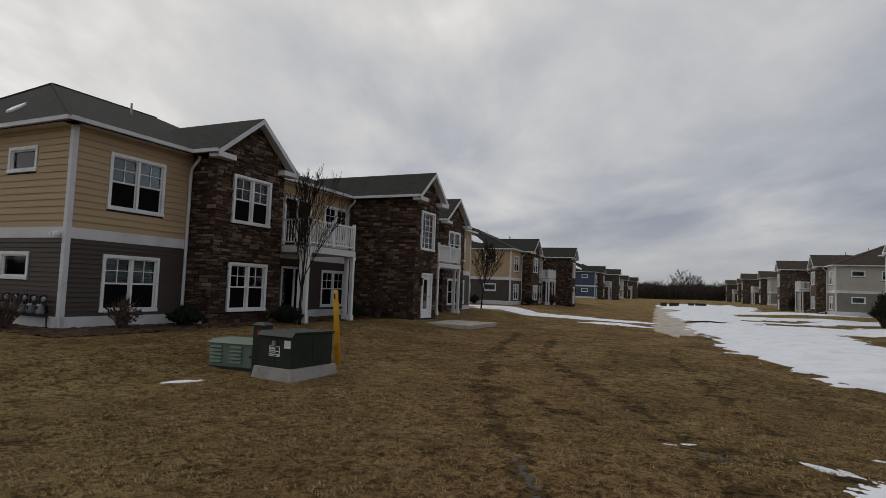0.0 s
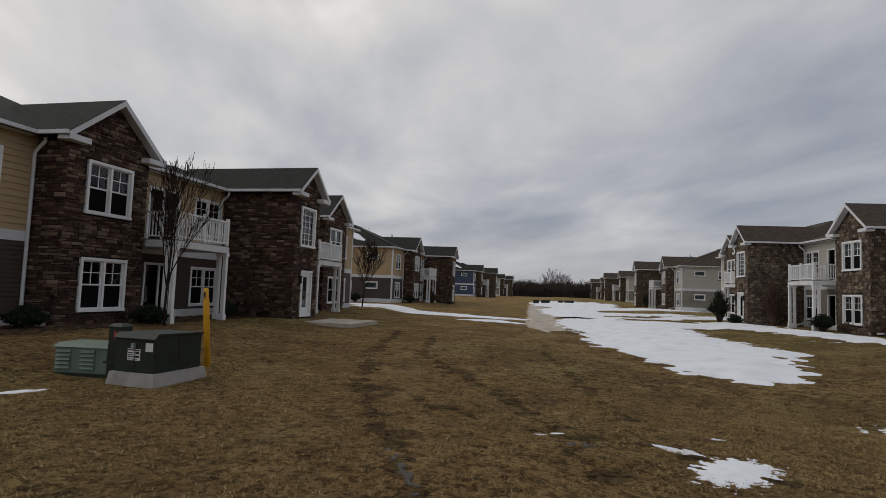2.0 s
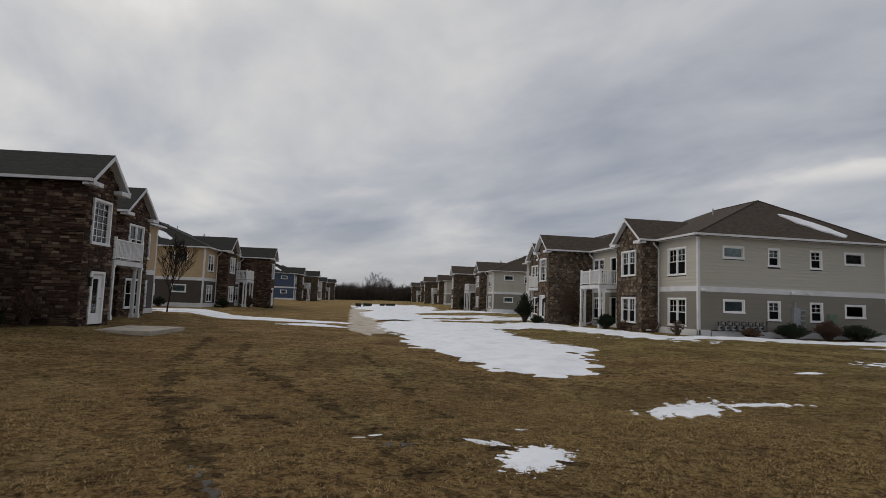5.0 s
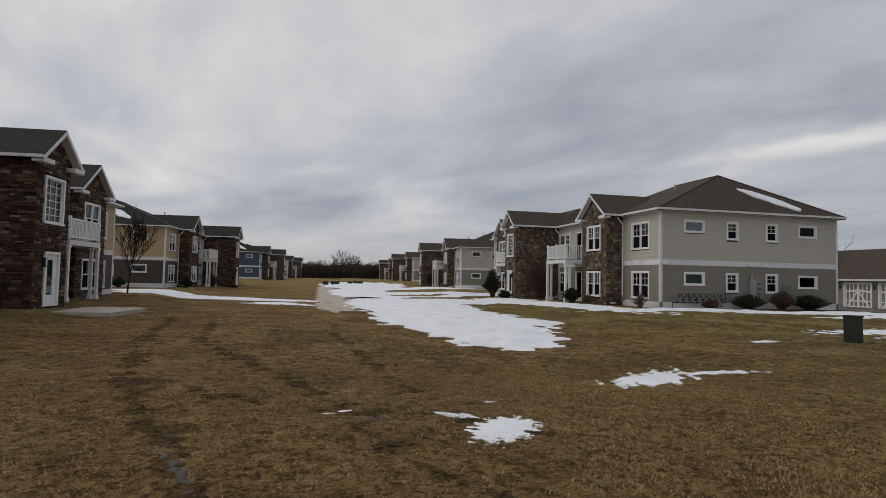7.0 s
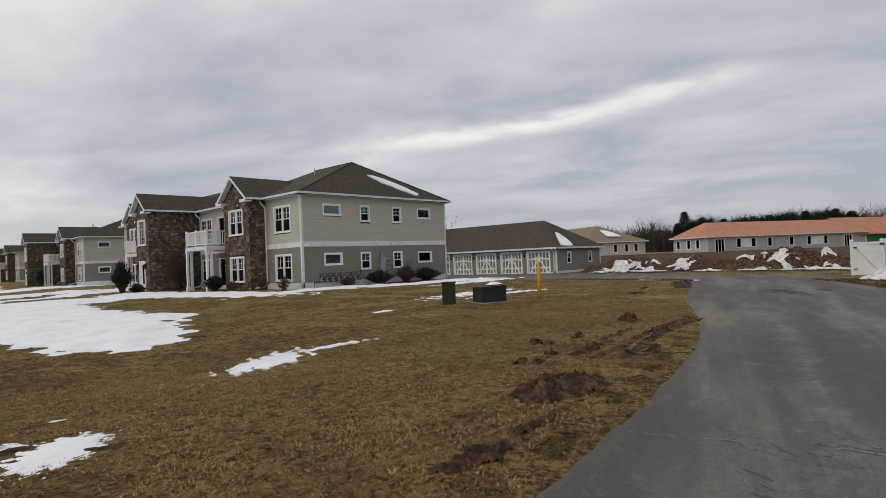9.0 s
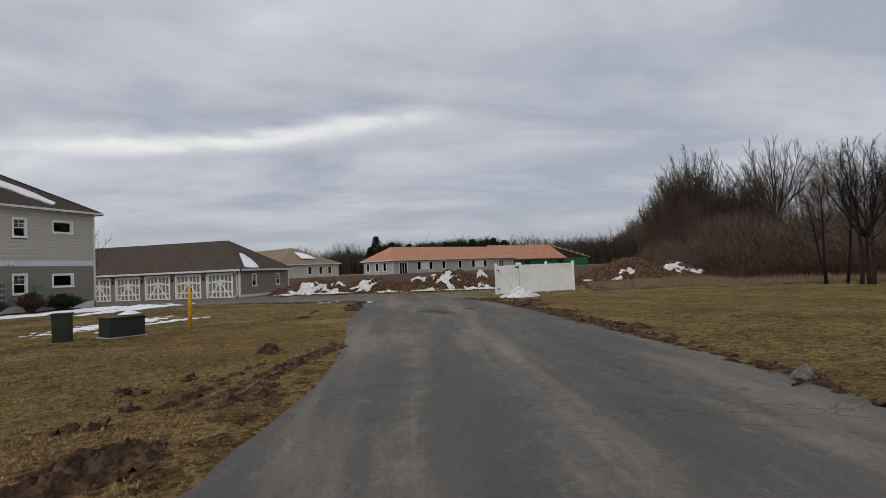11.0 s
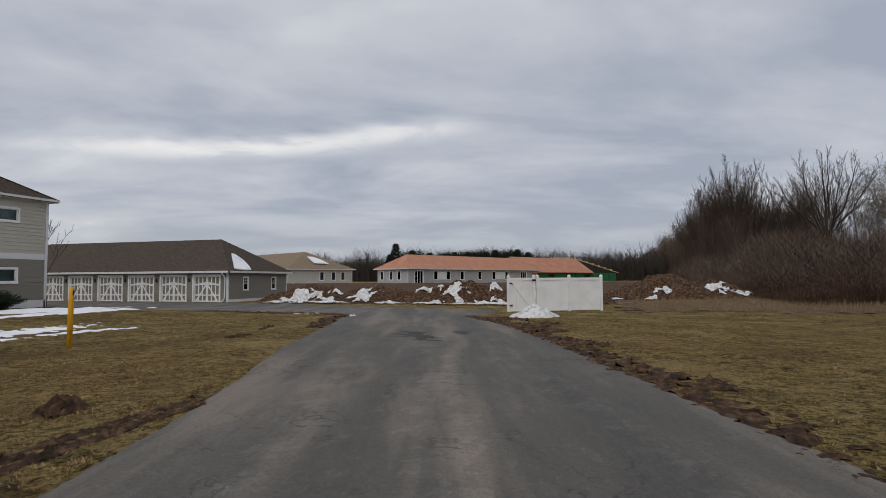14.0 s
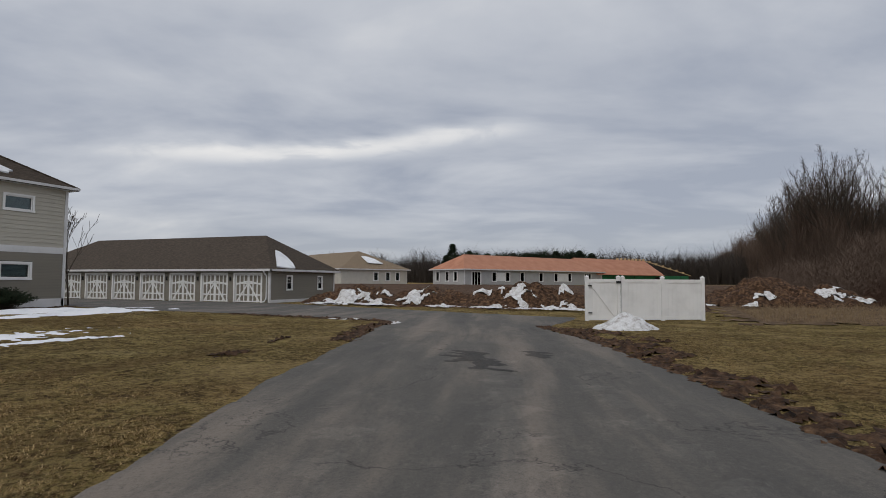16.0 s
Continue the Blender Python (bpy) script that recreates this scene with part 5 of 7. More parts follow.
# ---- the houses ----
HOUSES = {
    "a": (-14.95, 10.75, 0.095, 0.27, 1, BROWN, TAN, STONE_DARK, True, ROOF_BLACK, "two-storey house with tan and brown siding and dark stone", 2),
    "b": (19.42, 28.40, 0.0, 0.30, -1, TAUPE, GREIGE, STONE_TAN, False, ROOF_BROWN, "two-storey house with greige and taupe siding and field stone", 2),
    "c": (-12.88, 57.2, 0.08, 0.35, 1, BROWN, TAN, STONE_DARK, True, ROOF_BLACK, "two-storey house with tan siding behind a bare tree", 1),
    "d": (21.0, 76.8, 0.06, 0.45, -1, TAUPE, GREIGE, STONE_TAN, False, ROOF_BROWN, "two-storey house with greige siding beside snow", 1),
    "e": (-9.5, 127.0, 0.06, 0.75, 1, BLUE, BLUE, STONE_TAN, True, ROOF_BLACK, "distant two-storey house with dark blue siding", 0),
    "f": (25.0, 133.0, 0.05, 0.75, -1, TAUPE, GREIGE, STONE_TAN, False, ROOF_BROWN, "distant two-storey house with greige siding", 0),
    "g": (29.0, 190.0, 0.05, 0.8, -1, TAUPE, GREIGE, STONE_TAN, False, ROOF_BROWN, "far two-storey house with pale siding", 0),
    "h": (-5.5, 190.0, 0.04, 0.8, 1, TAUPE, PALE, STONE_TAN, True, ROOF_BLACK, "far two-storey house with grey siding and stone", 0),
}
for k, spec in HOUSES.items():
    apartment(*spec)


def house_pose(k, v, u, z=0.0, rz=0.0):
    x, y, turn, hz, side = HOUSES[k][:5]
    return pose(x, y, hz, 0, 0, -math.degrees(turn)) @ pose(side * v, u, z, 0, 0, rz)


def roof_snow(k, v, u, half_long, half_wide, dv, du):
    """A slab of old snow on the end hip of a roof, drawn out along (dv, du)."""
    side = HOUSES[k][4]
    pitch = (8.42 - EAVE - 0.02) / (2.9 + OVER)
    n = math.hypot(dv, du)
    dv, du = dv / n, du / n
    rnd = random.Random(int(abs(v) * 10))
    pts = []
    for i in range(18):
        t = 2 * math.pi * i / 18
        p, q = math.cos(t) * half_long * rnd.uniform(0.88, 1.06), math.sin(t) * half_wide * rnd.uniform(0.75, 1.15)
        pv, pu = v + p * dv - q * du, u + p * du + q * dv
        pts.append((side * pv, pu, EAVE + 0.02 + pitch * (pu + OVER) - 0.02))
    ob = new("roof_snow", Geo().extrude(pts, (0, -0.02, 0.08)).mesh("roof_snow", SNOW))
    ob.matrix_world = house_pose(k, 0, 0)
    return tagged(ob, "melting patch of snow on the shingles", "snow")


roof_snow("b", -8.2, 0.85, 1.9, 0.33, -0.895, -0.445)
roof_snow("c", -4.4, 0.95, 1.3, 0.3, 0.895, -0.445)
roof_snow("a", -4.4, 0.85, 0.26, 0.22, 0.2, 0.97)
roof_snow("e", -4.4, 0.95, 1.7, 0.3, 0.895, -0.445)


def gas_meter(m, group):
    """A meter on its riser: body, dial, regulator and pipes."""
    ob = thing("gas_meter", m, "small grey gas meter on pipes at the wall", "gas meter", group)
    g = Geo()
    g.tube([(0, -0.12, -0.02), (0, -0.12, 0.02), (0, -0.12, 0.2), (0, -0.12, 0.24)], [0.09, 0.115, 0.115, 0.07], 10)
    part("body", g, GREY_METAL, ob)
    part("dial", Geo().box(-0.06, -0.25, 0.1, 0.06, -0.225, 0.19), BLACK, ob)
    g = Geo()
    g.tube([(-0.07, -0.12, 0.2), (-0.07, -0.12, 0.45), (-0.07, 0.0, 0.45)], [0.022] * 3, 6)
    g.tube([(0.09, -0.12, 0.2), (0.09, -0.12, 0.5), (0.2, -0.12, 0.5), (0.2, -0.12, 0.1)], [0.022] * 4, 6)
    part("pipe", g, BLACK, ob)
    g = Geo()
    g.tube([(0.2, -0.2, 0.38), (0.2, -0.17, 0.38), (0.2, -0.11, 0.38)], [0.05, 0.08, 0.03], 8)
    part("regulator", g, GREY_METAL, ob)


for i in range(7):
    gas_meter(house_pose("b", -(1.2 + i * 0.43), -0.03, 0.33), "gas meters along the greige house")
for i in range(5):
    gas_meter(house_pose("a", -(0.6 + i * 0.42), -0.03, 0.4), "gas meters along the tan house")
for k, u0, u1 in (("b", 0.7, 4.2), ("a", 0.35, 2.8)):
    sgn = HOUSES[k][4]
    ob = thing("gas_pipe", house_pose(k, 0, -0.12), "black manifold pipe under the gas meters", "pipe")
    part("manifold", Geo().tube([(-sgn * u0, 0, -0.3), (-sgn * u0, 0, 0.32), (-sgn * u1, 0, 0.32), (-sgn * u1, 0, 0.9)], [0.03] * 4, 7), BLACK, ob)
panel = thing("electric_panel", house_pose("b", -6.3, -0.02, 0.3), "grey electric panel with a bank of meters", "electric meter")
part("cabinet", Geo().box(-0.4, -0.16, 0.05, 0.05, 0, 1.4).box(-0.3, -0.12, 1.4, -0.2, -0.03, 1.75), GREY_METAL, panel)
for i in range(4):
    for j in range(2):
        part("meter", Geo().tube([(0.14 + j * 0.18, -0.02, 0.35 + i * 0.3), (0.14 + j * 0.18, -0.14, 0.35 + i * 0.3), (0.14 + j * 0.18, -0.2, 0.35 + i * 0.3)], [0.08, 0.08, 0.06], 8), GREY_METAL, panel)
ub = thing("utility_box", house_pose("b", -8.55, -0.02, 0.85), "grey-green utility box on the siding", "utility box")
part("body", Geo().box(-0.26, -0.16, 0, 0.26, 0, 0.58), PALE_GREEN, ub)
part("door", Geo().box(-0.23, -0.175, 0.03, 0.23, -0.161, 0.55), PALE_GREEN, ub)
part("conduit", Geo().tube([(0, -0.06, 0), (0, -0.06, -0.9)], [0.03, 0.03], 6), GREY_METAL, ub)
slab = thing("entry_slab", house_pose("a", 4.9, 14.9, -0.03), "pale concrete stoop slab before the entry door", "slab", kind="structure")
part("slab", Geo().box(-1.25, -1.6, -0.3, 1.6, 1.9, -0.07), SANDY, slab)


# ---- things on the lawn ----
def transformer(m, label):
    """A pad transformer: concrete pad, green cabinet with sloped lid, doors and stickers."""
    ob = thing("pad_transformer", m, label, "transformer")
    w, d, h = 0.39, 0.56, 0.86
    part("pad", Geo().hexa([(-w - 0.14, -d - 0.14, -0.3), (w + 0.14, -d - 0.14, -0.3), (w + 0.14, d + 0.14, -0.3), (-w - 0.14, d + 0.14, -0.3), (-w - 0.06, -d - 0.06, 0.24), (w + 0.06, -d - 0.06, 0.24), (w + 0.06, d + 0.06, 0.24), (-w - 0.06, d + 0.06, 0.24)]), CONCRETE, ob, "grey concrete pad")
    part("cabinet", Geo().extrude([(-w, -d, 0.24), (-w, d, 0.24), (-w, d, h - 0.03), (-w, -d + 0.06, h - 0.01), (-w, -d, h - 0.06)], (2 * w, 0, 0)), DARK_GREEN, ob)
    part("lid", Geo().extrude([(-w - 0.03, -d - 0.03, h - 0.075), (-w - 0.03, -d + 0.05, h + 0.0), (-w - 0.03, d + 0.03, h - 0.02), (-w - 0.03, d + 0.03, h + 0.01), (-w - 0.03, -d + 0.05, h + 0.03), (-w - 0.03, -d - 0.04, h - 0.055)], (2 * w + 0.06, 0, 0)), DARK_GREEN, ob)
    part("door_seam", Geo().box(-0.005, -d - 0.008, 0.27, 0.005, -d - 0.001, h - 0.15), BLACK, ob)
    part("hinge_line", Geo().box(-w + 0.02, -d - 0.008, 0.36, w - 0.02, -d - 0.001, 0.372), BLACK, ob)
    part("padlock", Geo().box(-0.05, -d - 0.05, 0.62, 0.01, -d - 0.002, 0.72), GREY_METAL, ob)
    part("side_seam", Geo().box(w + 0.001, 0.0, 0.3, w + 0.006, 0.01, h - 0.05), BLACK, ob)
    part("sticker", Geo().box(0.21, -d - 0.004, 0.60, 0.36, -d - 0.0015, 0.74), PAPER, ob, "white paper sticker")
    st = part("warning_sticker", Geo().box(-0.15, -d - 0.004, 0.44, 0.11, -d - 0.0015, 0.63), PAPER, ob, "white warning sticker")
    for a, b, c, e in ((-0.14, 0.10, 0.60, 0.62), (-0.14, -0.02, 0.52, 0.535), (-0.14, -0.02, 0.555, 0.57), (0.01, 0.09, 0.545, 0.59), (-0.14, -0.01, 0.485, 0.505), (0.01, 0.09, 0.485, 0.525), (-0.14, 0.05, 0.452, 0.465)):
        part("writing", Geo().box(a, -d - 0.0055, c, b, -d - 0.0042, e), BLACK, st)
    return ob


def gz(x, y):
    return float(ground_z(x, y))


transformer(pose(-6.47, 9.05, gz(-6.4, 9.05) - 0.03, 0, 0, -9), "dark green pad transformer on a concrete pad")
ped = thing("cable_pedestal", pose(-7.1, 8.85, gz(-7.1, 8.85), 0, 0, -4), "tall dark green cable pedestal beside the transformer", "pedestal")
part("body", Geo().box(-0.125, -0.125, -0.2, 0.125, 0.125, 0.93), DARK_GREEN, ped)
part("cap", Geo().hexa([(-0.145, -0.145, 0.93), (0.145, -0.145, 0.93), (0.145, 0.145, 0.93), (-0.145, 0.145, 0.93), (-0.08, -0.08, 0.98), (0.08, -0.08, 0.98), (0.08, 0.08, 0.98), (-0.08, 0.08, 0.98)]), DARK_GREEN, ped)
part("marking", Geo().box(-0.025, -0.129, 0.72, 0.025, -0.126, 0.84), RED_INK, ped)
part("band", Geo().box(-0.165, -0.165, 0.3, 0.165, -0.161, 0.34), BLACK, ped)
hut = thing("telecom_cabinet", pose(-7.95, 9.3, gz(-7.95, 9.3), 0, 0, 4) @ Matrix.Diagonal((0.86, 0.9, 0.92, 1)), "pale green louvred utility cabinet on the lawn", "cabinet")
part("plinth", Geo().box(-0.62, -0.42, -0.25, 0.62, 0.42, 0.06), DARK_GREEN, hut)
part("body", Geo().box(-0.55, -0.36, 0.06, 0.55, 0.36, 0.55), PALE_GREEN, hut)
part("lid", Geo().hexa([(-0.6, -0.41, 0.55), (0.6, -0.41, 0.55), (0.6, 0.41, 0.55), (-0.6, 0.41, 0.55), (-0.52, -0.33, 0.63), (0.52, -0.33, 0.63), (0.52, 0.33, 0.63), (-0.52, 0.33, 0.63)]), PALE_GREEN, hut)
for cx in (-0.36, 0.16):
    for i in range(5):
        z0 = 0.14 + i * 0.078
        part("louvre", Geo().hexa([(cx - 0.15, -0.41, z0), (cx + 0.15, -0.41, z0), (cx + 0.15, -0.358, z0), (cx - 0.15, -0.358, z0), (cx - 0.15, -0.375, z0 + 0.05), (cx + 0.15, -0.375, z0 + 0.05), (cx + 0.15, -0.358, z0 + 0.05), (cx - 0.15, -0.358, z0 + 0.05)]), PALE_GREEN, hut)
for i in range(5):
    z0 = 0.14 + i * 0.078
    part("louvre", Geo().box(0.552, -0.2, z0, 0.59, 0.2, z0 + 0.045), PALE_GREEN, hut)


def marker(x, y, h, lean, label):
    """A yellow marker: a round sleeve, flattened and bent at the top."""
    ob = thing("marker_post", pose(x, y, gz(x, y), 0, lean, 0), label, "marker post")
    g = Geo().tube([(0, 0, -0.2), (0, 0, h - 0.28), (0, 0, h - 0.22), (0, 0, h - 0.03), (0, 0, h)], [0.062, 0.062, 0.055, 0.055, 0.03], 10)
    part("sleeve", g, YELLOW, ob, smooth=True)
    part("band", Geo().tube([(0, 0, h - 0.32), (0, 0, h - 0.29)], [0.066, 0.066], 10), YELLOW, ob)
    part("marking", Geo().box(-0.02, -0.066, h - 0.2, 0.02, -0.06, h - 0.08), BLACK, ob)


marker(-6.56, 10.82, 1.62, -5.0, "yellow plastic marker post beside the transformer")
marker(19.1, 11.85, 1.45, 1.0, "yellow plastic marker post on the lawn")
transformer(pose(17.35, 12.9, gz(17.3, 12.9) - 0.2, 0, 0, 68) @ Matrix.Scale(0.92, 4), "dark green transformer with snow on its lid")
cap = new("lid_snow", Geo().hexa([(-0.3, -0.25, 0), (0.35, -0.3, 0), (0.3, 0.25, 0), (-0.35, 0.2, 0), (-0.2, -0.1, 0.09), (0.22, -0.12, 0.08), (0.15, 0.1, 0.1), (-0.2, 0.08, 0.07)]).mesh("lid_snow", SNOW))
cap.matrix_world = pose(17.75, 13.05, gz(17.35, 12.9) - 0.2 + 0.845, 0, 0, 25)
tagged(cap, "small heap of snow on the transformer lid", "snow")
pd = thing("cable_pedestal", pose(16.25, 13.95, gz(16.25, 13.95), 0, 0, 25), "dark green cable pedestal on the lawn", "pedestal")
part("body", Geo().box(-0.2, -0.2, -0.2, 0.2, 0.2, 0.78), DARK_GREEN, pd)
part("cap", Geo().box(-0.225, -0.225, 0.78, 0.225, 0.225, 0.84), DARK_GREEN, pd)

# the rock by the drive
ROCK = painted("rock_face", (0.17, 0.155, 0.135), 0.9, 0.3, 9.0)
bm = bmesh.new()
bmesh.ops.create_icosphere(bm, subdivisions=3, radius=0.12)
for v in bm.verts:
    v.co *= 1 + 0.55 * noise.noise(v.co * 9) + 0.2 * noise.noise(v.co * 25)
    up_share = max(v.co.z, 0) / 0.12
    v.co.x *= 1.1 - 0.45 * up_share
    v.co.y *= 1.1 - 0.45 * up_share
    v.co.z *= 1.0 + 0.35 * up_share
me = bpy.data.meshes.new("rock")
bm.to_mesh(me)
bm.free()
me.materials.append(ROCK)
rk = new("rock", me)
rk.matrix_world = pose(10.95, -3.55, gz(10.95, -3.55) + 0.06)
tagged(rk, "pale rough rock beside the drive", "rock")
strip = thing("debris_strip", pose(10.75, -3.42, gz(10.75, -3.42) + 0.03), "bent dark strip of debris beside the rock", "debris")
part("strip", Geo().tube([(-0.28, 0.16, 0.02), (-0.16, 0.04, 0.03), (0.0, -0.04, 0.02), (0.22, -0.06, 0.03), (0.45, -0.14, 0.01)], [0.014, 0.018, 0.018, 0.016, 0.012], 6), BARK_DARK, strip, smooth=True)

# ---- white vinyl fence with a gate ----
fence = thing("vinyl_fence", pose(37.6, 4.35, gz(38, 4) - 0.03, 0, 0, math.degrees(math.atan2(-4.5, 2.75))), "white vinyl privacy fence with a gate", "fence")
FL, FH = 5.35, 1.83
for q in (0.0, 1.42, 1.62, 3.45, FL):
    g = Geo().box(q - 0.065, -0.065, -0.3, q + 0.065, 0.065, FH + 0.04)
    g.hexa([(q - 0.085, -0.085, FH + 0.04), (q + 0.085, -0.085, FH + 0.04), (q + 0.085, 0.085, FH + 0.04), (q - 0.085, 0.085, FH + 0.04), (q - 0.01, -0.01, FH + 0.12), (q + 0.01, -0.01, FH + 0.12), (q + 0.01, 0.01, FH + 0.12), (q - 0.01, 0.01, FH + 0.12)])
    part("post", g, WHITE, fence)
for a, b in ((0.07, 1.35), (1.69, 3.38), (3.52, FL - 0.07)):
    part("rail", Geo().box(a, -0.04, FH - 0.18, b, 0.04, FH - 0.04), WHITE, fence)
    part("rail", Geo().box(a, -0.04, 0.06, b, 0.04, 0.2), WHITE, fence)
    n = int((b - a) / 0.18)
    for i in range(n):
        w = (b - a) / n
        part("panel", Geo().box(a + i * w + 0.002, -0.016, 0.2, a + (i + 1) * w - 0.002, 0.016, FH - 0.18), WHITE, fence)
part("brace", Geo().extrude([(0.1, -0.05, FH - 0.22), (0.22, -0.05, FH - 0.22), (1.33, -0.05, 0.22), (1.2, -0.05, 0.22)], (0, 0.025, 0)), WHITE, fence, "diagonal gate brace")
part("hinge", Geo().box(0.03, -0.08, FH - 0.35, 0.2, -0.05, FH - 0.3).box(0.03, -0.08, 0.35, 0.2, -0.05, 0.4), BLACK, fence)
part("latch", Geo().box(1.3, -0.1, FH - 0.22, 1.5, -0.05, FH - 0.12), BLACK, fence)

sheet("snow_pile", 31, 35.2, 0.6, 4.6, 0.05, lambda x, y: np.where((q := blob(x, y, 33.15, 2.45, 1.1, 0.8, -58) + 0.10 * fbm(x, y, 0.9, 71, 4)) > 0, 0.58 * np.clip(q, 0, 1) ** 0.95 + 0.03 * fbm(x, y, 0.3, 72, 3), np.clip(q, -0.055, 0)), DIRTY_SNOW, "grey heap of ploughed snow before the fence", "snow")
# soil banks behind the drive, with old snow in their folds
BANKS = ((50.5, 23.0, 3.0, 4.4, 1.15), (49.6, 16.5, 3.2, 5.4, 1.0), (49.2, 9.6, 3.2, 5.4, 1.2), (49.6, 3.4, 3.2, 4.4, 1.25), (59.5, -5.0, 3.6, 4.6, 1.7), (61.5, -9.4, 3.2, 3.6, 1.0))


def bank_h(x, y):
    h = np.full(np.shape(x), -1.0)
    for i, (cx, cy, rx, ry, top) in enumerate(BANKS):
        b = blob(x, y, cx, cy, rx, ry, 8) + 0.2 * fbm(x, y, 4.0, 80 + i, 3)
        h = np.maximum(h, np.where(b > 0, top * 1.25 * np.clip(b, 0, 1) ** 0.85 + 0.28 * np.clip(b * 4, 0, 1) * fbm(x, y, 1.6, 90 + i, 4), np.clip(b, -0.06, 0)))
    return h


sheet("soil_bank", 44, 68, -17, 30, 0.16, bank_h, SOIL, "brown banks of dug soil behind the drive", "soil")


def drift_h(x, y):
    m = np.full(np.shape(x), -1.0)
    for cx, cy, rx, ry, t in ((47.9, 22.4, 1.4, 2.2, 12), (46.6, 20.0, 0.7, 1.6, 10), (47.6, 17.0, 1.2, 1.3, 10), (46.6, 14.6, 0.7, 1.3, 0), (47.4, 10.0, 0.95, 1.3, -25), (46.4, 7.4, 0.8, 1.6, 10), (47.4, 4.6, 0.95, 1.3, 20), (45.4, 6.2, 0.8, 3.0, -5), (45.6, 11.5, 0.6, 1.6, 0), (45.8, 18.5, 0.6, 1.6, 0), (46.2, 23.6, 0.9, 1.4, 0), (60.4, -9.3, 1.3, 1.5, 25), (59.6, -10.8, 0.6, 1.2, 12), (57.0, -4.7, 0.5, 1.2, 10), (56.2, -1.0, 0.8, 1.3, 40), (55.8, -3.6, 0.3, 1.1, 5), (44.6, 3.4, 0.5, 1.4, 30), (45.2, 9.0, 0.4, 1.2, 5), (45.0, 14.0, 0.35, 1.0, -8), (46.0, 1.5, 0.6, 1.2, 10), (45.6, 21.5, 0.4, 1.0, 0), (48.6, 12.6, 0.5, 0.7, 0), (48.8, 7.2, 0.5, 0.7, 20), (48.6, 19.6, 0.5, 0.8, 0)):
        m = np.maximum(m, blob(x, y, cx, cy, rx, ry, t))
    f = m + 0.6 * fbm(x, y, 1.3, 131, 4) - 0.16
    return np.where(f > 0, np.clip(bank_h(x, y), 0, None) + 0.08 + 0.14 * np.clip(f, 0, 1), -0.2)


sheet("snow_drift", 43, 64, -14, 27, 0.11, drift_h, DIRTY_SNOW, "ragged leftover snow on the soil banks", "snow")

# ---- the garage row ----
gar = thing("garage_building", pose(47.07, 28.37, -0.1, 0, 0, 0), "low garage row with white barn-style doors", "garage")
GW, GL, GH, GR = 8.5, 27.5, 2.36, 5.35
gf = Face((0, 0, 0), (0, 1, 0), (-1, 0, 0))
ge = Face((0, 0, 0), (1, 0, 0), (0, -1, 0))
doors = [(0.77 + i * 3.22, 0.77 + i * 3.22 + 2.44, 0.0, 2.1) for i in range(8)]
gwin = [(2.0, 2.6, 0.95, 1.95), (6.1, 6.7, 0.95, 1.95)]
wall("wall", gf, 0, GL, 0, GH, doors, TAUPE, gar)
wall("wall", ge, 0.0, GW, 0, GH, gwin, TAUPE, gar)
part("wall", Geo().box(GW - 0.2, 0.2, 0, GW, GL, GH).box(0.2, GL - 0.2, 0, GW - 0.2, GL, GH), TAUPE, gar)
# one solid block, its dark colour stands for the unlit garage inside
part("interior", Geo().box(0.9, 0.9, 0.02, GW - 0.4, GL - 0.4, GH - 0.05), ROOM_SHADE, gar)
boards(ge, 0.1, GW - 0.1, 0.2, GH - 0.05, 0.15, gwin, TAUPE, gar, True)
boards(gf, 0.1, GL - 0.1, 0.2, GH - 0.05, 0.15, doors, TAUPE, gar, False)
trim = Geo()
ge.slab(trim, -0.045, 0.1, -0.1, GH - 0.03, 0, 0.045)
ge.slab(trim, GW - 0.1, GW + 0.045, -0.1, GH - 0.03, 0, 0.045)
gf.slab(trim, 0.0, 0.12, -0.1, GH - 0.03, 0, 0.045)
ge.slab(trim, 0.1, GW - 0.1, -0.1, 0.2, 0.0, 0.035)
part("corner_board", trim, WHITE_DULL, gar)
for o in gwin:
    window(ge, o, gar, "single", 0.03, 0.1, True)
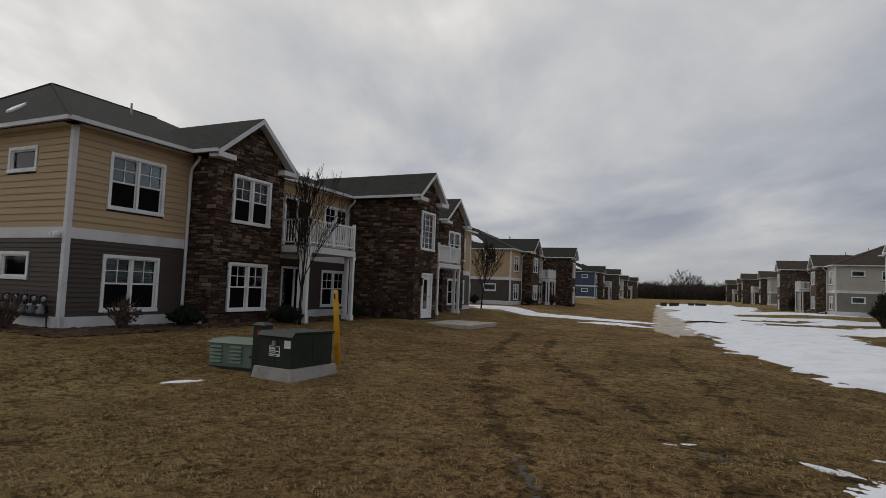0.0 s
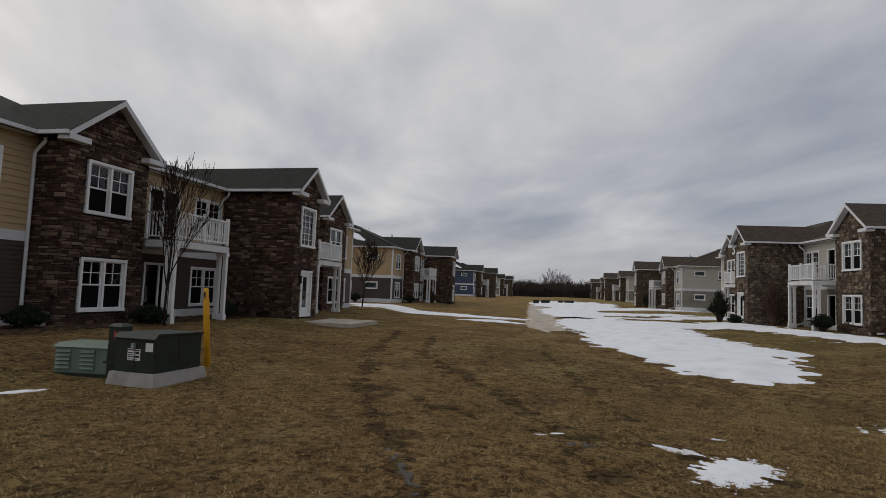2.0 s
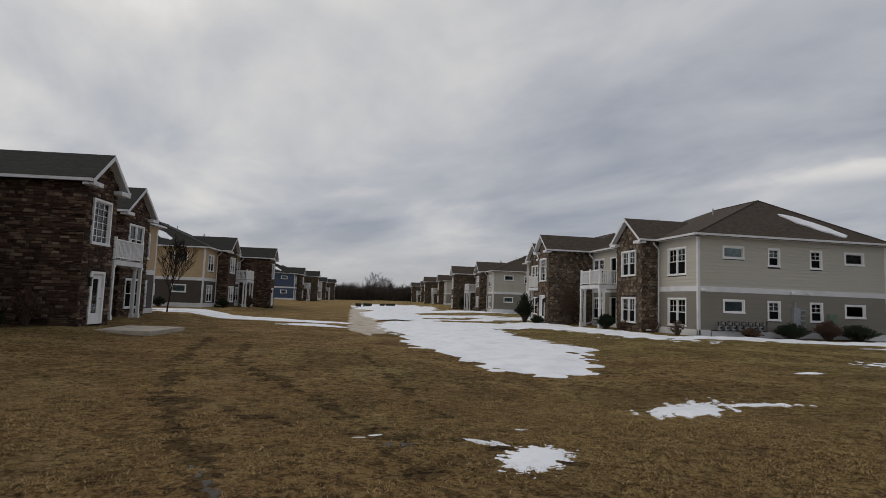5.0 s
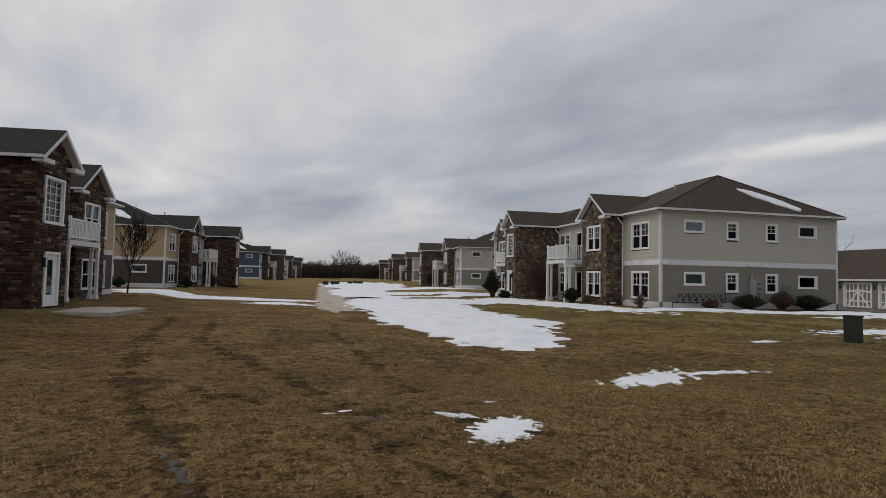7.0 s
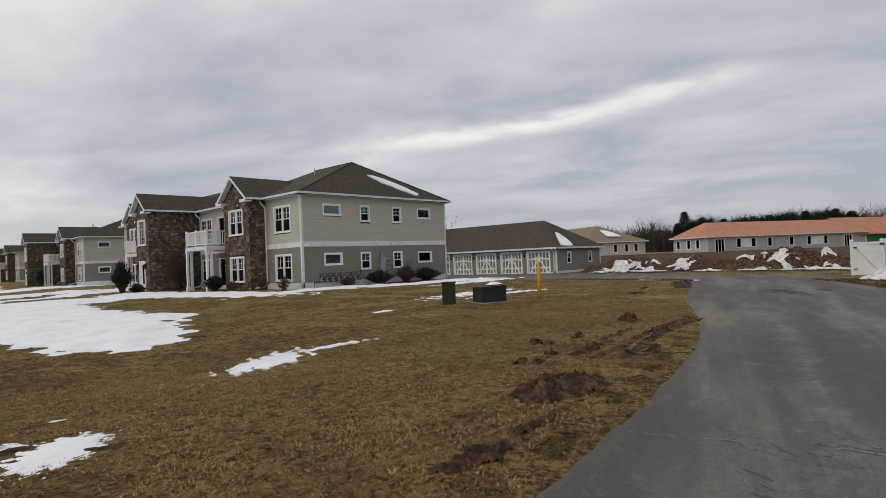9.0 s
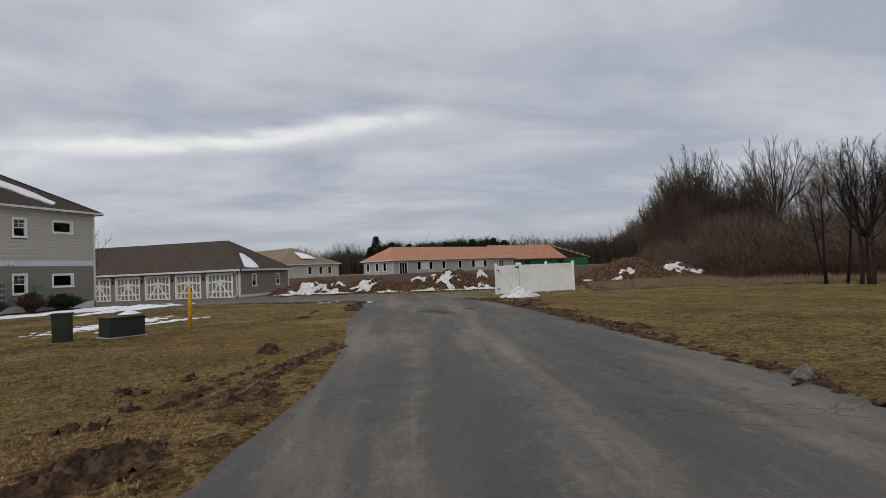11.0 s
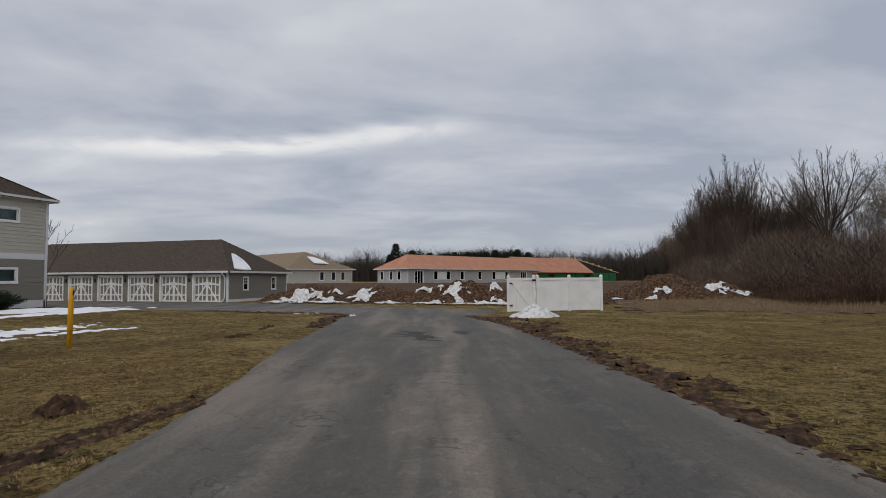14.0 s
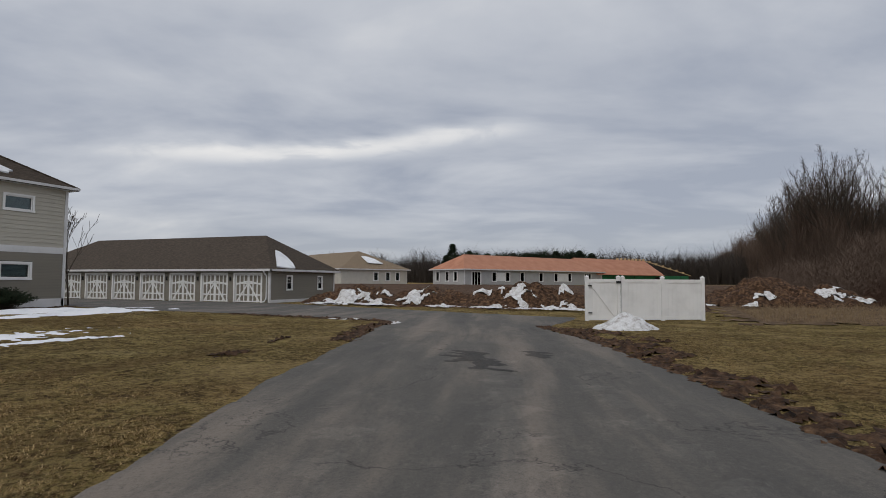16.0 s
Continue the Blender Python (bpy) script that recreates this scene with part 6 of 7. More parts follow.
for o in doors:
    u0, u1, z0, z1 = o
    g = Geo()
    sash_bars(gf, g, u0 - 0.12, u1 + 0.12, z0 - 0.2, z1 + 0.1, 0.13, -0.1, 0.05)
    d = part("garage_door", g, WHITE, gar, "white garage door with crossed barn braces")
    leaf = Geo()
    gf.slab(leaf, u0, u1, z0, z1, -0.12, -0.08)
    part("leaf", leaf, TAUPE, d)
    mid = (u0 + u1) / 2
    for q in (u0 + 0.06, u0 + 0.42, u0 + 0.8, mid, u1 - 0.8, u1 - 0.42, u1 - 0.06):
        w = 0.1 if q == mid else 0.045
        part("stile", gf.slab(Geo(), q - w, q + w, z0, z1, -0.08, -0.05), WHITE, d)
    for zz in (0.06, 0.55, 1.4, z1 - 0.06):
        part("rail", gf.slab(Geo(), u0, u1, zz - 0.05, zz + 0.05, -0.08, -0.045), WHITE, d)
    for sgn in (-1, 1):
        e0, e1 = mid + sgn * 0.1, mid + sgn * 1.1
        br = Geo().extrude([gf.at(e0, 1.42, -0.05), gf.at(e0, 1.24, -0.05), gf.at(e1 - sgn * 0.16, 0.05, -0.05), gf.at(e1, 0.05, -0.05)], tuple(gf.n * 0.025))
        part("brace", br, WHITE, d)
        arc = Geo().extrude([gf.at(mid, 1.62, -0.05), gf.at(mid, 1.5, -0.05), gf.at(mid + sgn * 1.15, 1.28, -0.05), gf.at(mid + sgn * 1.15, 1.4, -0.05)], tuple(gf.n * 0.02))
        part("brace", arc, WHITE, d)
    lamp = Geo()
    gf.slab(lamp, u1 + 0.33, u1 + 0.45, 1.6, 1.66, 0.0, 0.16)
    gf.slab(lamp, u1 + 0.34, u1 + 0.44, 1.66, 1.86, 0.04, 0.14)
    gf.slab(lamp, u1 + 0.32, u1 + 0.46, 1.86, 1.9, 0.02, 0.17)
    part("wall_lantern", lamp, BLACK, gar, "black wall lantern")


def hip_roof(parent, x0, x1, y0, y1, ze, zr, inset, over, mat, alongy=True, thick=0.14):
    """A plain hip roof with white gutters."""
    A, B, C, D = (x0 - over, y0 - over, ze), (x1 + over, y0 - over, ze), (x1 + over, y1 + over, ze), (x0 - over, y1 + over, ze)
    if alongy:
        r0, r1 = ((x0 + x1) / 2, y0 + inset, zr), ((x0 + x1) / 2, y1 - inset, zr)
        planes = ((A, B, r0), (B, C, r1, r0), (C, D, r1), (D, A, r0, r1))
    else:
        r0, r1 = (x0 + inset, (y0 + y1) / 2, zr), (x1 - inset, (y0 + y1) / 2, zr)
        planes = ((A, B, r1, r0), (B, C, r1), (C, D, r0, r1), (D, A, r0))
    for p in planes:
        part("roof", roof_slab(p, thick), mat, parent)
    g = Geo()
    o = over
    for a, b in ((A, B), (B, C), (C, D), (D, A)):
        lo, hi = (min(a[0], b[0]), min(a[1], b[1])), (max(a[0], b[0]), max(a[1], b[1]))
        g.box(lo[0] - 0.05, lo[1] - 0.05, ze - 0.17, hi[0] + 0.05, hi[1] + 0.05, ze - 0.005)
    part("gutter", g, WHITE_DULL, parent)
    part("soffit", Geo().box(x0 - o + 0.05, y0 - o + 0.05, ze - 0.165, x1 + o - 0.05, y1 + o - 0.05, ze - 0.15), WHITE_DULL, parent)


hip_roof(gar, 0, GW, 0, GL, GH + 0.12, GR, 3.9, 0.4, ROOF_BROWN)
downspout(gf, 0.22, GH, gar, 0.2)
hip_z = lambda yy: 2.40 + (yy - 27.97) * 0.667
sn = new("roof_snow", Geo().extrude([(q, w, hip_z(w)) for q, w in ((47.55, 28.15), (48.5, 28.02), (49.6, 28.03), (50.05, 28.6), (50.3, 29.4), (50.2, 30.0), (49.85, 30.15), (49.2, 29.6), (48.3, 28.8))], (0, -0.03, 0.08)).mesh("roof_snow", SNOW))
tagged(sn, "melting patch of snow on the garage shingles", "snow")

# ---- the long houses under construction ----
def long_house(m, length, deep, eave, ridge, roofmat, wallmat, label, windows, doorsat):
    ob = thing("long_house", m, label, "building")
    f, e, e2 = Face((0, 0, 0), (1, 0, 0), (0, -1, 0)), Face((0, 0, 0), (0, 1, 0), (-1, 0, 0)), Face((length, 0, 0), (0, 1, 0), (1, 0, 0))
    ops = [(w - 0.45, w + 0.45, 0.75, 2.15) for w in windows] + [(d - 0.9, d + 0.9, 0.05, 2.15) for d in doorsat]
    ends = [(1.6, 2.4, 0.75, 2.15), (3.6, 4.4, 0.75, 2.15), (6.0, 6.8, 0.75, 2.15)]
    wall("wall", f, 0, length, -1.0, eave, ops, wallmat, ob)
    wall("wall", e, 0.2, deep, -1.0, eave, ends, wallmat, ob)
    wall("wall", e2, 0.2, deep, -1.0, eave, [], wallmat, ob)
    part("wall", Geo().box(0.2, deep - 0.2, -1.0, length - 0.2, deep, eave), wallmat, ob)
    # a solid block painted dark in place of shaded rooms
    part("interior", Geo().box(0.7, 0.7, 0, length - 0.5, deep - 0.5, eave - 0.1), ROOM_SHADE, ob)
    for o in ops:
        g = Geo()
        sash_bars(f, g, o[0] - 0.1, o[1] + 0.1, o[2] - 0.1, o[3] + 0.1, 0.14, -0.05, 0.05)
        if o[1] - o[0] > 1.2:
            for q in (o[0] + 0.6, o[0] + 1.2):
                f.slab(g, q - 0.04, q + 0.04, o[2], o[3], -0.05, 0.0)
        w = part("window", g, WHITE, ob)
        p = Geo()
        f.slab(p, o[0], o[1], o[2], o[3], -0.06, -0.05)
        part("pane", p, GLASS, w).visible_shadow = False
    for o in ends:
        g = Geo()
        sash_bars(e, g, o[0] - 0.1, o[1] + 0.1, o[2] - 0.1, o[3] + 0.1, 0.14, -0.05, 0.05)
        w = part("window", g, WHITE, ob)
        p = Geo()
        e.slab(p, o[0], o[1], o[2], o[3], -0.06, -0.05)
        part("pane", p, GLASS, w).visible_shadow = False
    tr = Geo()
    f.slab(tr, 0, 0.2, -0.2, eave, 0, 0.05)
    f.slab(tr, length - 0.2, length, -0.2, eave, 0, 0.05)
    part("corner_board", tr, WHITE_DULL, ob)
    hip_roof(ob, 0, length, 0, deep, eave + 0.1, ridge, deep * 0.42, 0.45, roofmat, False)
    return ob


H_TURN = math.degrees(math.atan2(13.46 - 30.2, 124.0 - 94.0))
long_house(pose(94, 30.2, 0.85, 0, 0, H_TURN), 34.4, 7.6, 2.5, 5.0, SHEATHING, PALE, "long new house with bare orange roof sheathing", [6.3, 9.3, 12.7, 17.3, 21.2, 24.9], [2.5, 30.1])
part_h = [o for o in bpy.data.objects if o.name.startswith("long_house")][0]
for a, c in ((6.9, 8.7), (21.8, 24.3)):
    part("wall_panel", Geo().box(a, -0.04, 0.75, c, 0.0, 2.1), WHITE, part_h, "unpainted white wall panel")
g2 = thing("framed_house", pose(124, 13.46, 0.85, 0, 0, H_TURN) @ pose(-0.3, 0.1, 0) @ Matrix.Diagonal((1.55, 1, 1, 1)), "half-framed new house wrapped in green sheeting", "building")
part("wall", Geo().box(0, 0, -1, 21, 0.2, 2.1).box(20.8, 0.2, -1, 21, 10, 2.1).box(0, 9.8, -1, 20.8, 10, 2.1), GREEN_WRAP, g2, "green sheathing")
for i in range(9):
    part("seam", Geo().box(2.3 * i + 0.3, -0.03, -0.9, 2.3 * i + 0.36, -0.004, 2.08), BLACK, g2)
# black plates on the closed wall stand in for the shade of open windows
for a in (3.0, 12.0):
    part("window_gap", Geo().box(a, -0.05, 0.25, a + 1.4, -0.035, 1.7), BLACK, g2)
part("roof", roof_slab([(-1, -0.5, 2.15), (14.0, -0.5, 2.15), (15.0, 5.2, 5.4), (-1, 5.2, 5.4)]), SHEATHING, g2, "bare orange roof sheathing")
part("roof", roof_slab([(-1, 5.2, 5.4), (15.0, 5.2, 5.4), (14.0, 10.6, 2.15), (-1, 10.6, 2.15)]), SHEATHING, g2)
for i in range(14):
    x = 8.5 + i * 0.9
    y0, z0 = (5.2, 5.4) if x < 15 else (5.2 - (x - 15) * 0.89, 5.4 - (x - 15) * 0.52)
    part("rafter", Geo().extrude([(x, y0 - 0.2, z0 - 0.1), (x, y0 - 0.2, z0 + 0.35), (x + 0.08, y0 - 0.2, z0 + 0.35), (x + 0.08, y0 - 0.2, z0 - 0.1)], (0, 0.5, 0)), LUMBER, g2, "new timber rafter")
part("hip_rafter", Geo().tube([(15.0, 5.2, 5.45), (21.3, -0.4, 2.15)], [0.09, 0.09], 4), LUMBER, g2)
part("hip_rafter", Geo().tube([(15.0, 5.2, 5.45), (21.3, 10.6, 2.15)], [0.09, 0.09], 4), LUMBER, g2)
long_house(pose(104.0, 44.5, 0.85, 0, 0, H_TURN + 90), 30.0, 13.0, 2.6, 5.9, ROOF_TAN, painted("cream_siding", (0.52, 0.50, 0.45), 0.6, 0.05), "long cream house with a tan shingle roof", [3.0, 7.0, 11, 15, 19], [9.0])
sn = new("roof_snow", Geo().extrude([(-1.4, -1.3, -0.6), (1.5, -1.5, -0.7), (0.9, 0.2, 0.1), (-0.2, 1.2, 0.56), (-1.2, 1.3, 0.6)], (0, 0, 0.1)).mesh("roof_snow", SNOW))
sn.matrix_world = pose(104.0, 44.5, 0.85, 0, 0, H_TURN + 90) @ pose(2.3, 6.0, 4.3, 0, 0, -90)
tagged(sn, "snow patch on the tan shingle roof", "snow")

# ---- trees ----
def limbs(seed, height, spread, levels, trunk_r, upright, base=0.25, forks=4):
    """Limbs of a bare tree: lists of points and radii, thick ones first."""
    rnd = random.Random(seed)
    out = []

    def grow(p, d, length, r, lev):
        n = 5 if lev == 0 else 4
        pts, rad = [p.copy()], [r]
        for i in range(n):
            d = (d + Vector((rnd.uniform(-1, 1), rnd.uniform(-1, 1), rnd.uniform(0.0, 0.7) * upright)) * (0.07 if lev == 0 else 0.16)).normalized()
            p = p + d * length / n
            pts.append(p.copy())
            rad.append(r * (1 - 0.72 * (i + 1) / n))
        out.append((lev, pts, rad))
        if lev >= levels:
            return
        k = forks + (5 if lev == 0 else rnd.randint(0, 2))
        lo = base if lev == 0 else 0.15
        turn0 = rnd.uniform(0, 6.28)
        for j in range(k):
            t = lo + (0.97 - lo) * (j + rnd.random()) / k
            i = min(int(t * n), n - 1)
            q = pts[i].lerp(pts[i + 1], t * n - i)
            a = turn0 + j * 2.4 + rnd.uniform(-0.5, 0.5)
            axis_d = (pts[i + 1] - pts[i]).normalized()
            s1 = axis_d.orthogonal().normalized()
            side = (s1 * math.cos(a) + axis_d.cross(s1) * math.sin(a)).normalized()
            dd = (axis_d * rnd.uniform(0.7, 1.0) + side * spread * rnd.uniform(0.7, 1.3) + Vector((0, 0, 0.25 * upright))).normalized()
            reach = (0.66 if lev == 0 else 0.6) * (1.12 - 0.6 * t)
            grow(q, dd, length * reach * rnd.uniform(0.85, 1.2), rad[i] * rnd.uniform(0.45, 0.62), lev + 1)

    grow(Vector((0, 0, -0.15)), Vector((rnd.uniform(-0.06, 0.06), rnd.uniform(-0.06, 0.06), 1)), height, trunk_r, 0)
    return out


def bare_tree(x, y, seed, height, spread, levels, trunk_r, upright, label, bark=None, forks=4, thin=0.0055, base=0.25):
    ob = thing("tree", pose(x, y, gz(x, y), 0, 0, seed * 37 % 360), label, "tree")
    tr, li, tw = Geo(), Geo(), Geo()
    for lev, pts, rad in limbs(seed, height, spread, levels, trunk_r, upright, base, forks):
        rad = [max(r, thin) for r in rad]
        if lev == 0:
            tr.tube(pts, rad, 8)
        elif lev == 1:
            li.tube(pts, rad, 5)
        else:
            tw.tube(pts[::2] if lev > 2 else pts, (rad[::2] if lev > 2 else rad), 3)
    b = bark or BARK
    part("trunk", tr, b, ob, smooth=True)
    part("bough_work", li, b, ob, smooth=True)
    tagged(part("crown", tw, b, ob), kind="stuff")
    return ob


def in_house(k, v, u):
    p = house_pose(k, v, u).translation
    return p.x, p.y


bare_tree(-11.6, 17.05, 3, 4.1, 0.30, 3, 0.05, 1.0, "slim bare young tree before the balcony", BARK_DARK, forks=6, thin=0.007)
bare_tree(-12.0, 42.8, 8, 4.0, 0.5, 3, 0.06, 0.95, "slim bare young tree on the lawn by the tan house", BARK_DARK, forks=5, thin=0.016)
bare_tree(33.3, 30.1, 9, 4.0, 0.42, 3, 0.05, 0.9, "slim bare young tree beside the greige house", forks=3, thin=0.01)

def curve3(a, b, c, n):
    """Points along a bent line from a to c, drawn towards b."""
    return [a * (1 - t) ** 2 + b * 2 * t * (1 - t) + c * t * t for t in (k / n for k in range(n + 1))]


def crown_tree(x, y, seed, height, width, fork, trunk_r, label, bark, mains=9, thin=0.02, stems_at=1, lift=0.5, droop=0.0):
    """A grown bare tree: a trunk, or several from one root, that parts into long rising limbs with side branches and fine twigs."""
    ob = thing("tree", pose(x, y, gz(x, y)), label, "tree")
    rnd = random.Random(seed)
    tw = Geo()
    for st in range(stems_at):
        a = st * 2.4 + rnd.uniform(0, 1)
        spread = width * (0.10 if stems_at > 1 else 0.02)
        foot = Vector((math.cos(a) * 0.42 * (stems_at > 1), math.sin(a) * 0.42 * (stems_at > 1), -0.3))
        top = Vector((math.cos(a) * spread, math.sin(a) * spread, fork * rnd.uniform(0.85, 1.1)))
        pts = curve3(foot, foot.lerp(top, 0.5) + Vector((rnd.uniform(-0.2, 0.2), rnd.uniform(-0.2, 0.2), 0.3)), top, 5)
        part("trunk", Geo().tube(pts, [trunk_r * (1.15, 1.0, 0.93, 0.86, 0.8, 0.72)[k] for k in range(6)], 8), bark, ob, smooth=True)
        for m in range(mains):
            b = a + m * 2.399 + rnd.uniform(-0.3, 0.3)
            rho = math.sqrt((m + 0.35) / mains) * rnd.uniform(0.85, 1.1)
            low = rnd.random() < 0.3
            start = pts[4].lerp(pts[5], rnd.random()) if not low else pts[3].lerp(pts[5], rnd.random())
            end = Vector((top.x * 0.6 + math.cos(b) * rho * width / 2, top.y * 0.6 + math.sin(b) * rho * width / 2, height * (1 - 0.34 * rho * rho) * rnd.uniform(0.9, 1.02)))
            bend = start.lerp(end, 0.45) + Vector((math.cos(b), math.sin(b), 0)) * rho * width * 0.10 - Vector((0, 0, 0.03 * height))
            line = curve3(start, bend, end, 8)
            r0 = trunk_r * rnd.uniform(0.38, 0.55)
            rad = [max(r0 * (1 - k / 8.6), thin) for k in range(9)]
            line = [p + Vector((rnd.uniform(-1, 1), rnd.uniform(-1, 1), rnd.uniform(-0.5, 0.5))) * 0.011 * height * (0 < k) for k, p in enumerate(line)]
            part("limb", Geo().tube(line, rad, 5), bark, ob, smooth=True)
            for k in range(13):
                t = 0.18 + 0.80 * (k + rnd.random()) / 13
                i = min(int(t * 8), 7)
                p = line[i].lerp(line[i + 1], t * 8 - i)
                ahead = (line[i + 1] - line[i]).normalized()
                side = Vector((rnd.gauss(0, 1), rnd.gauss(0, 1), rnd.gauss(0, 0.5)))
                side = (side - ahead * side.dot(ahead)).normalized()
                d = (ahead + side * rnd.uniform(0.3, 0.7) + Vector((0, 0, lift * 0.4))).normalized()
                ln = height * 0.20 * (1.15 - t) * rnd.uniform(0.7, 1.3) + 0.03 * height
                tip = p + d * ln + Vector((0, 0, (lift - droop) * 0.12 * ln))
                q = curve3(p, p + d * ln * 0.5 + side * ln * 0.06, tip, 3)
                tw.tube(q, [max(rad[i] * 0.42, thin), max(rad[i] * 0.3, thin * 0.9), thin * 0.8, thin * 0.55], 3)
                for w in range(9):
                    u = 0.15 + 0.85 * (w + rnd.random()) / 9
                    n = min(int(u * 3), 2)
                    o = q[n].lerp(q[n + 1], u * 3 - n)
                    dd = (d * 0.8 + Vector((rnd.gauss(0, 0.45), rnd.gauss(0, 0.45), rnd.gauss(0.4 * lift - droop, 0.3)))).normalized()
                    l2 = ln * rnd.uniform(0.22, 0.5)
                    e2 = o + dd * l2
                    tw.tube([o, e2], [thin * 0.7, thin * 0.35], 3)
                    for _ in range(2):
                        d3 = (dd + Vector((rnd.gauss(0, 0.5), rnd.gauss(0, 0.5), rnd.gauss(0.2 * lift - droop, 0.35)))).normalized()
                        o3 = o.lerp(e2, rnd.uniform(0.3, 0.9))
                        tw.tube([o3, o3 + d3 * l2 * 0.6], [thin * 0.5, thin * 0.3], 3)
    tagged(part("crown", tw, bark, ob), kind="stuff")
    return ob


TALL = "tall bare spreading tree above the brown wood"
for i, (x, y, h, w, fk, tr) in enumerate(((108, -20.2, 20.5, 12.5, 7.0, 0.36), (113.5, -18.6, 18.0, 9.5, 6.0, 0.26), (104.5, -22.8, 17.0, 9.0, 6.0, 0.26), (121, -19.2, 18.5, 10.0, 6.0, 0.28),
                                        (96, -29.0, 18.3, 12.5, 6.8, 0.36), (131, -18.6, 18.0, 9.0, 6.0, 0.26), (143, -18.4, 18.2, 9.0, 6.0, 0.26), (101.5, -26.4, 12.0, 7.0, 5.0, 0.2),
                                        (86, -45.0, 19.0, 11.0, 7.0, 0.32), (99, -49, 19.5, 11.0, 7.0, 0.32))):
    crown_tree(x, y, 500 + i, h, w, fk, tr, TALL if i else "tallest bare spreading tree above the brown wood", BARK, 12 if w > 10 else 9, 0.021, lift=0.9)
for i, (x, y, h, w) in enumerate(((101.5, -38.0, 19.3, 6.0), (104.5, -41.5, 16.5, 5.0), (93, -33.5, 13.0, 3.6))):
    crown_tree(x, y, 520 + i, h, w, h * 0.62, 0.17, "pale slender birch with fine drooping twigs", BARK_PALE, 7, 0.018, lift=0.1, droop=0.45)
for i, (x, y, h) in enumerate(((88, -30, 9), (83, -26.5, 8), (90, -36, 10), (79, -31, 8), (97, -34, 11), (75, -28, 7), (86, -38, 9.5))):
    ob = thing("sapling", pose(x, y, gz(x, y), 0, (i % 3 - 1) * 4, i * 50), "thin pale bare sapling in the brush", "tree")
    part("trunk", Geo().tube([(0, 0, -0.2), (0.15, 0, h * 0.5), (0.1, 0.1, h)], [0.09, 0.06, 0.02], 6), BARK_PALE, ob, smooth=True)
MANY = "bare many-stemmed tree on the lawn's edge"
crown_tree(35.3, -14.6, 541, 7.4, 4.4, 3.0, 0.105, MANY, BARK_DARK, 6, 0.008, stems_at=3, lift=0.8)
crown_tree(35.4, -16.8, 542, 8.5, 3.8, 3.4, 0.10, MANY, BARK_DARK, 6, 0.008, stems_at=2, lift=0.8)
crown_tree(34.6, -18.6, 543, 9.0, 4.6, 3.0, 0.10, MANY, BARK_DARK, 6, 0.008, stems_at=2, lift=0.8)
for i, (x, y, h, ln, tn) in enumerate(((38.0, -13.7, 5.4, 9, 160), (38.3, -13.9, 5.0, 15, 120), (37.6, -14.6, 5.6, 8, 200))):
    ob = thing("tree", pose(x, y, gz(x, y), 0, 0, tn) @ pose(0, 0, 0, 0, ln, 0), "thin leaning dark bare tree on the lawn's edge", "tree")
    lean = Geo().tube([(0, 0, -0.2), (0.05, 0, h * 0.3), (-0.05, 0.04, h * 0.65), (-0.15, 0, h)], [0.085, 0.07, 0.045, 0.012], 7)
    part("trunk", lean, BARK_DARK, ob, smooth=True)
    rnd = random.Random(560 + i)
    g = Geo()
    for k in range(26):
        z0, a = h * rnd.uniform(0.4, 0.97), rnd.uniform(0, 6.28)
        ln2 = rnd.uniform(0.4, 1.1)
        tip = Vector((math.cos(a) * ln2 * 0.7, math.sin(a) * ln2 * 0.7, z0 + ln2 * 0.7))
        g.tube([(-0.05, 0.02, z0), tip], [0.016, 0.006], 3)
        for _ in range(4):
            o = Vector((-0.05, 0.02, z0)).lerp(tip, rnd.uniform(0.3, 0.95))
            g.tube([o, o + Vector((rnd.gauss(0, 0.2), rnd.gauss(0, 0.2), rnd.uniform(0.1, 0.4)))], [0.008, 0.004], 3)
    tagged(part("twig_work", g, BARK_DARK, ob), kind="stuff")

for i, (x, y, h) in enumerate(((16, 250, 9.0), (19, 262, 8.5), (12.5, 258, 7.5), (24, 270, 8.0))):
    bare_tree(x, y, 41 + i, h, 0.55, 3, 0.2, 0.9, "far bare spreading tree above the woods", forks=4, thin=0.03, base=0.2)
for x, y, w in ((3.2, 96, 0.9), (4.8, 97, 1.4), (7.4, 99, 0.8), (9.0, 101, 1.6)):
    ub = thing("utility_box", pose(x, y, gz(x, y)), "far dark green utility box in the snow", "utility box")
    part("body", Geo().box(-w / 2, -0.4, -0.2, w / 2, 0.4, 0.5), DARK_GREEN, ub)
    part("lid", Geo().box(-w / 2 - 0.05, -0.45, 0.5, w / 2 + 0.05, 0.45, 0.57), DARK_GREEN, ub)


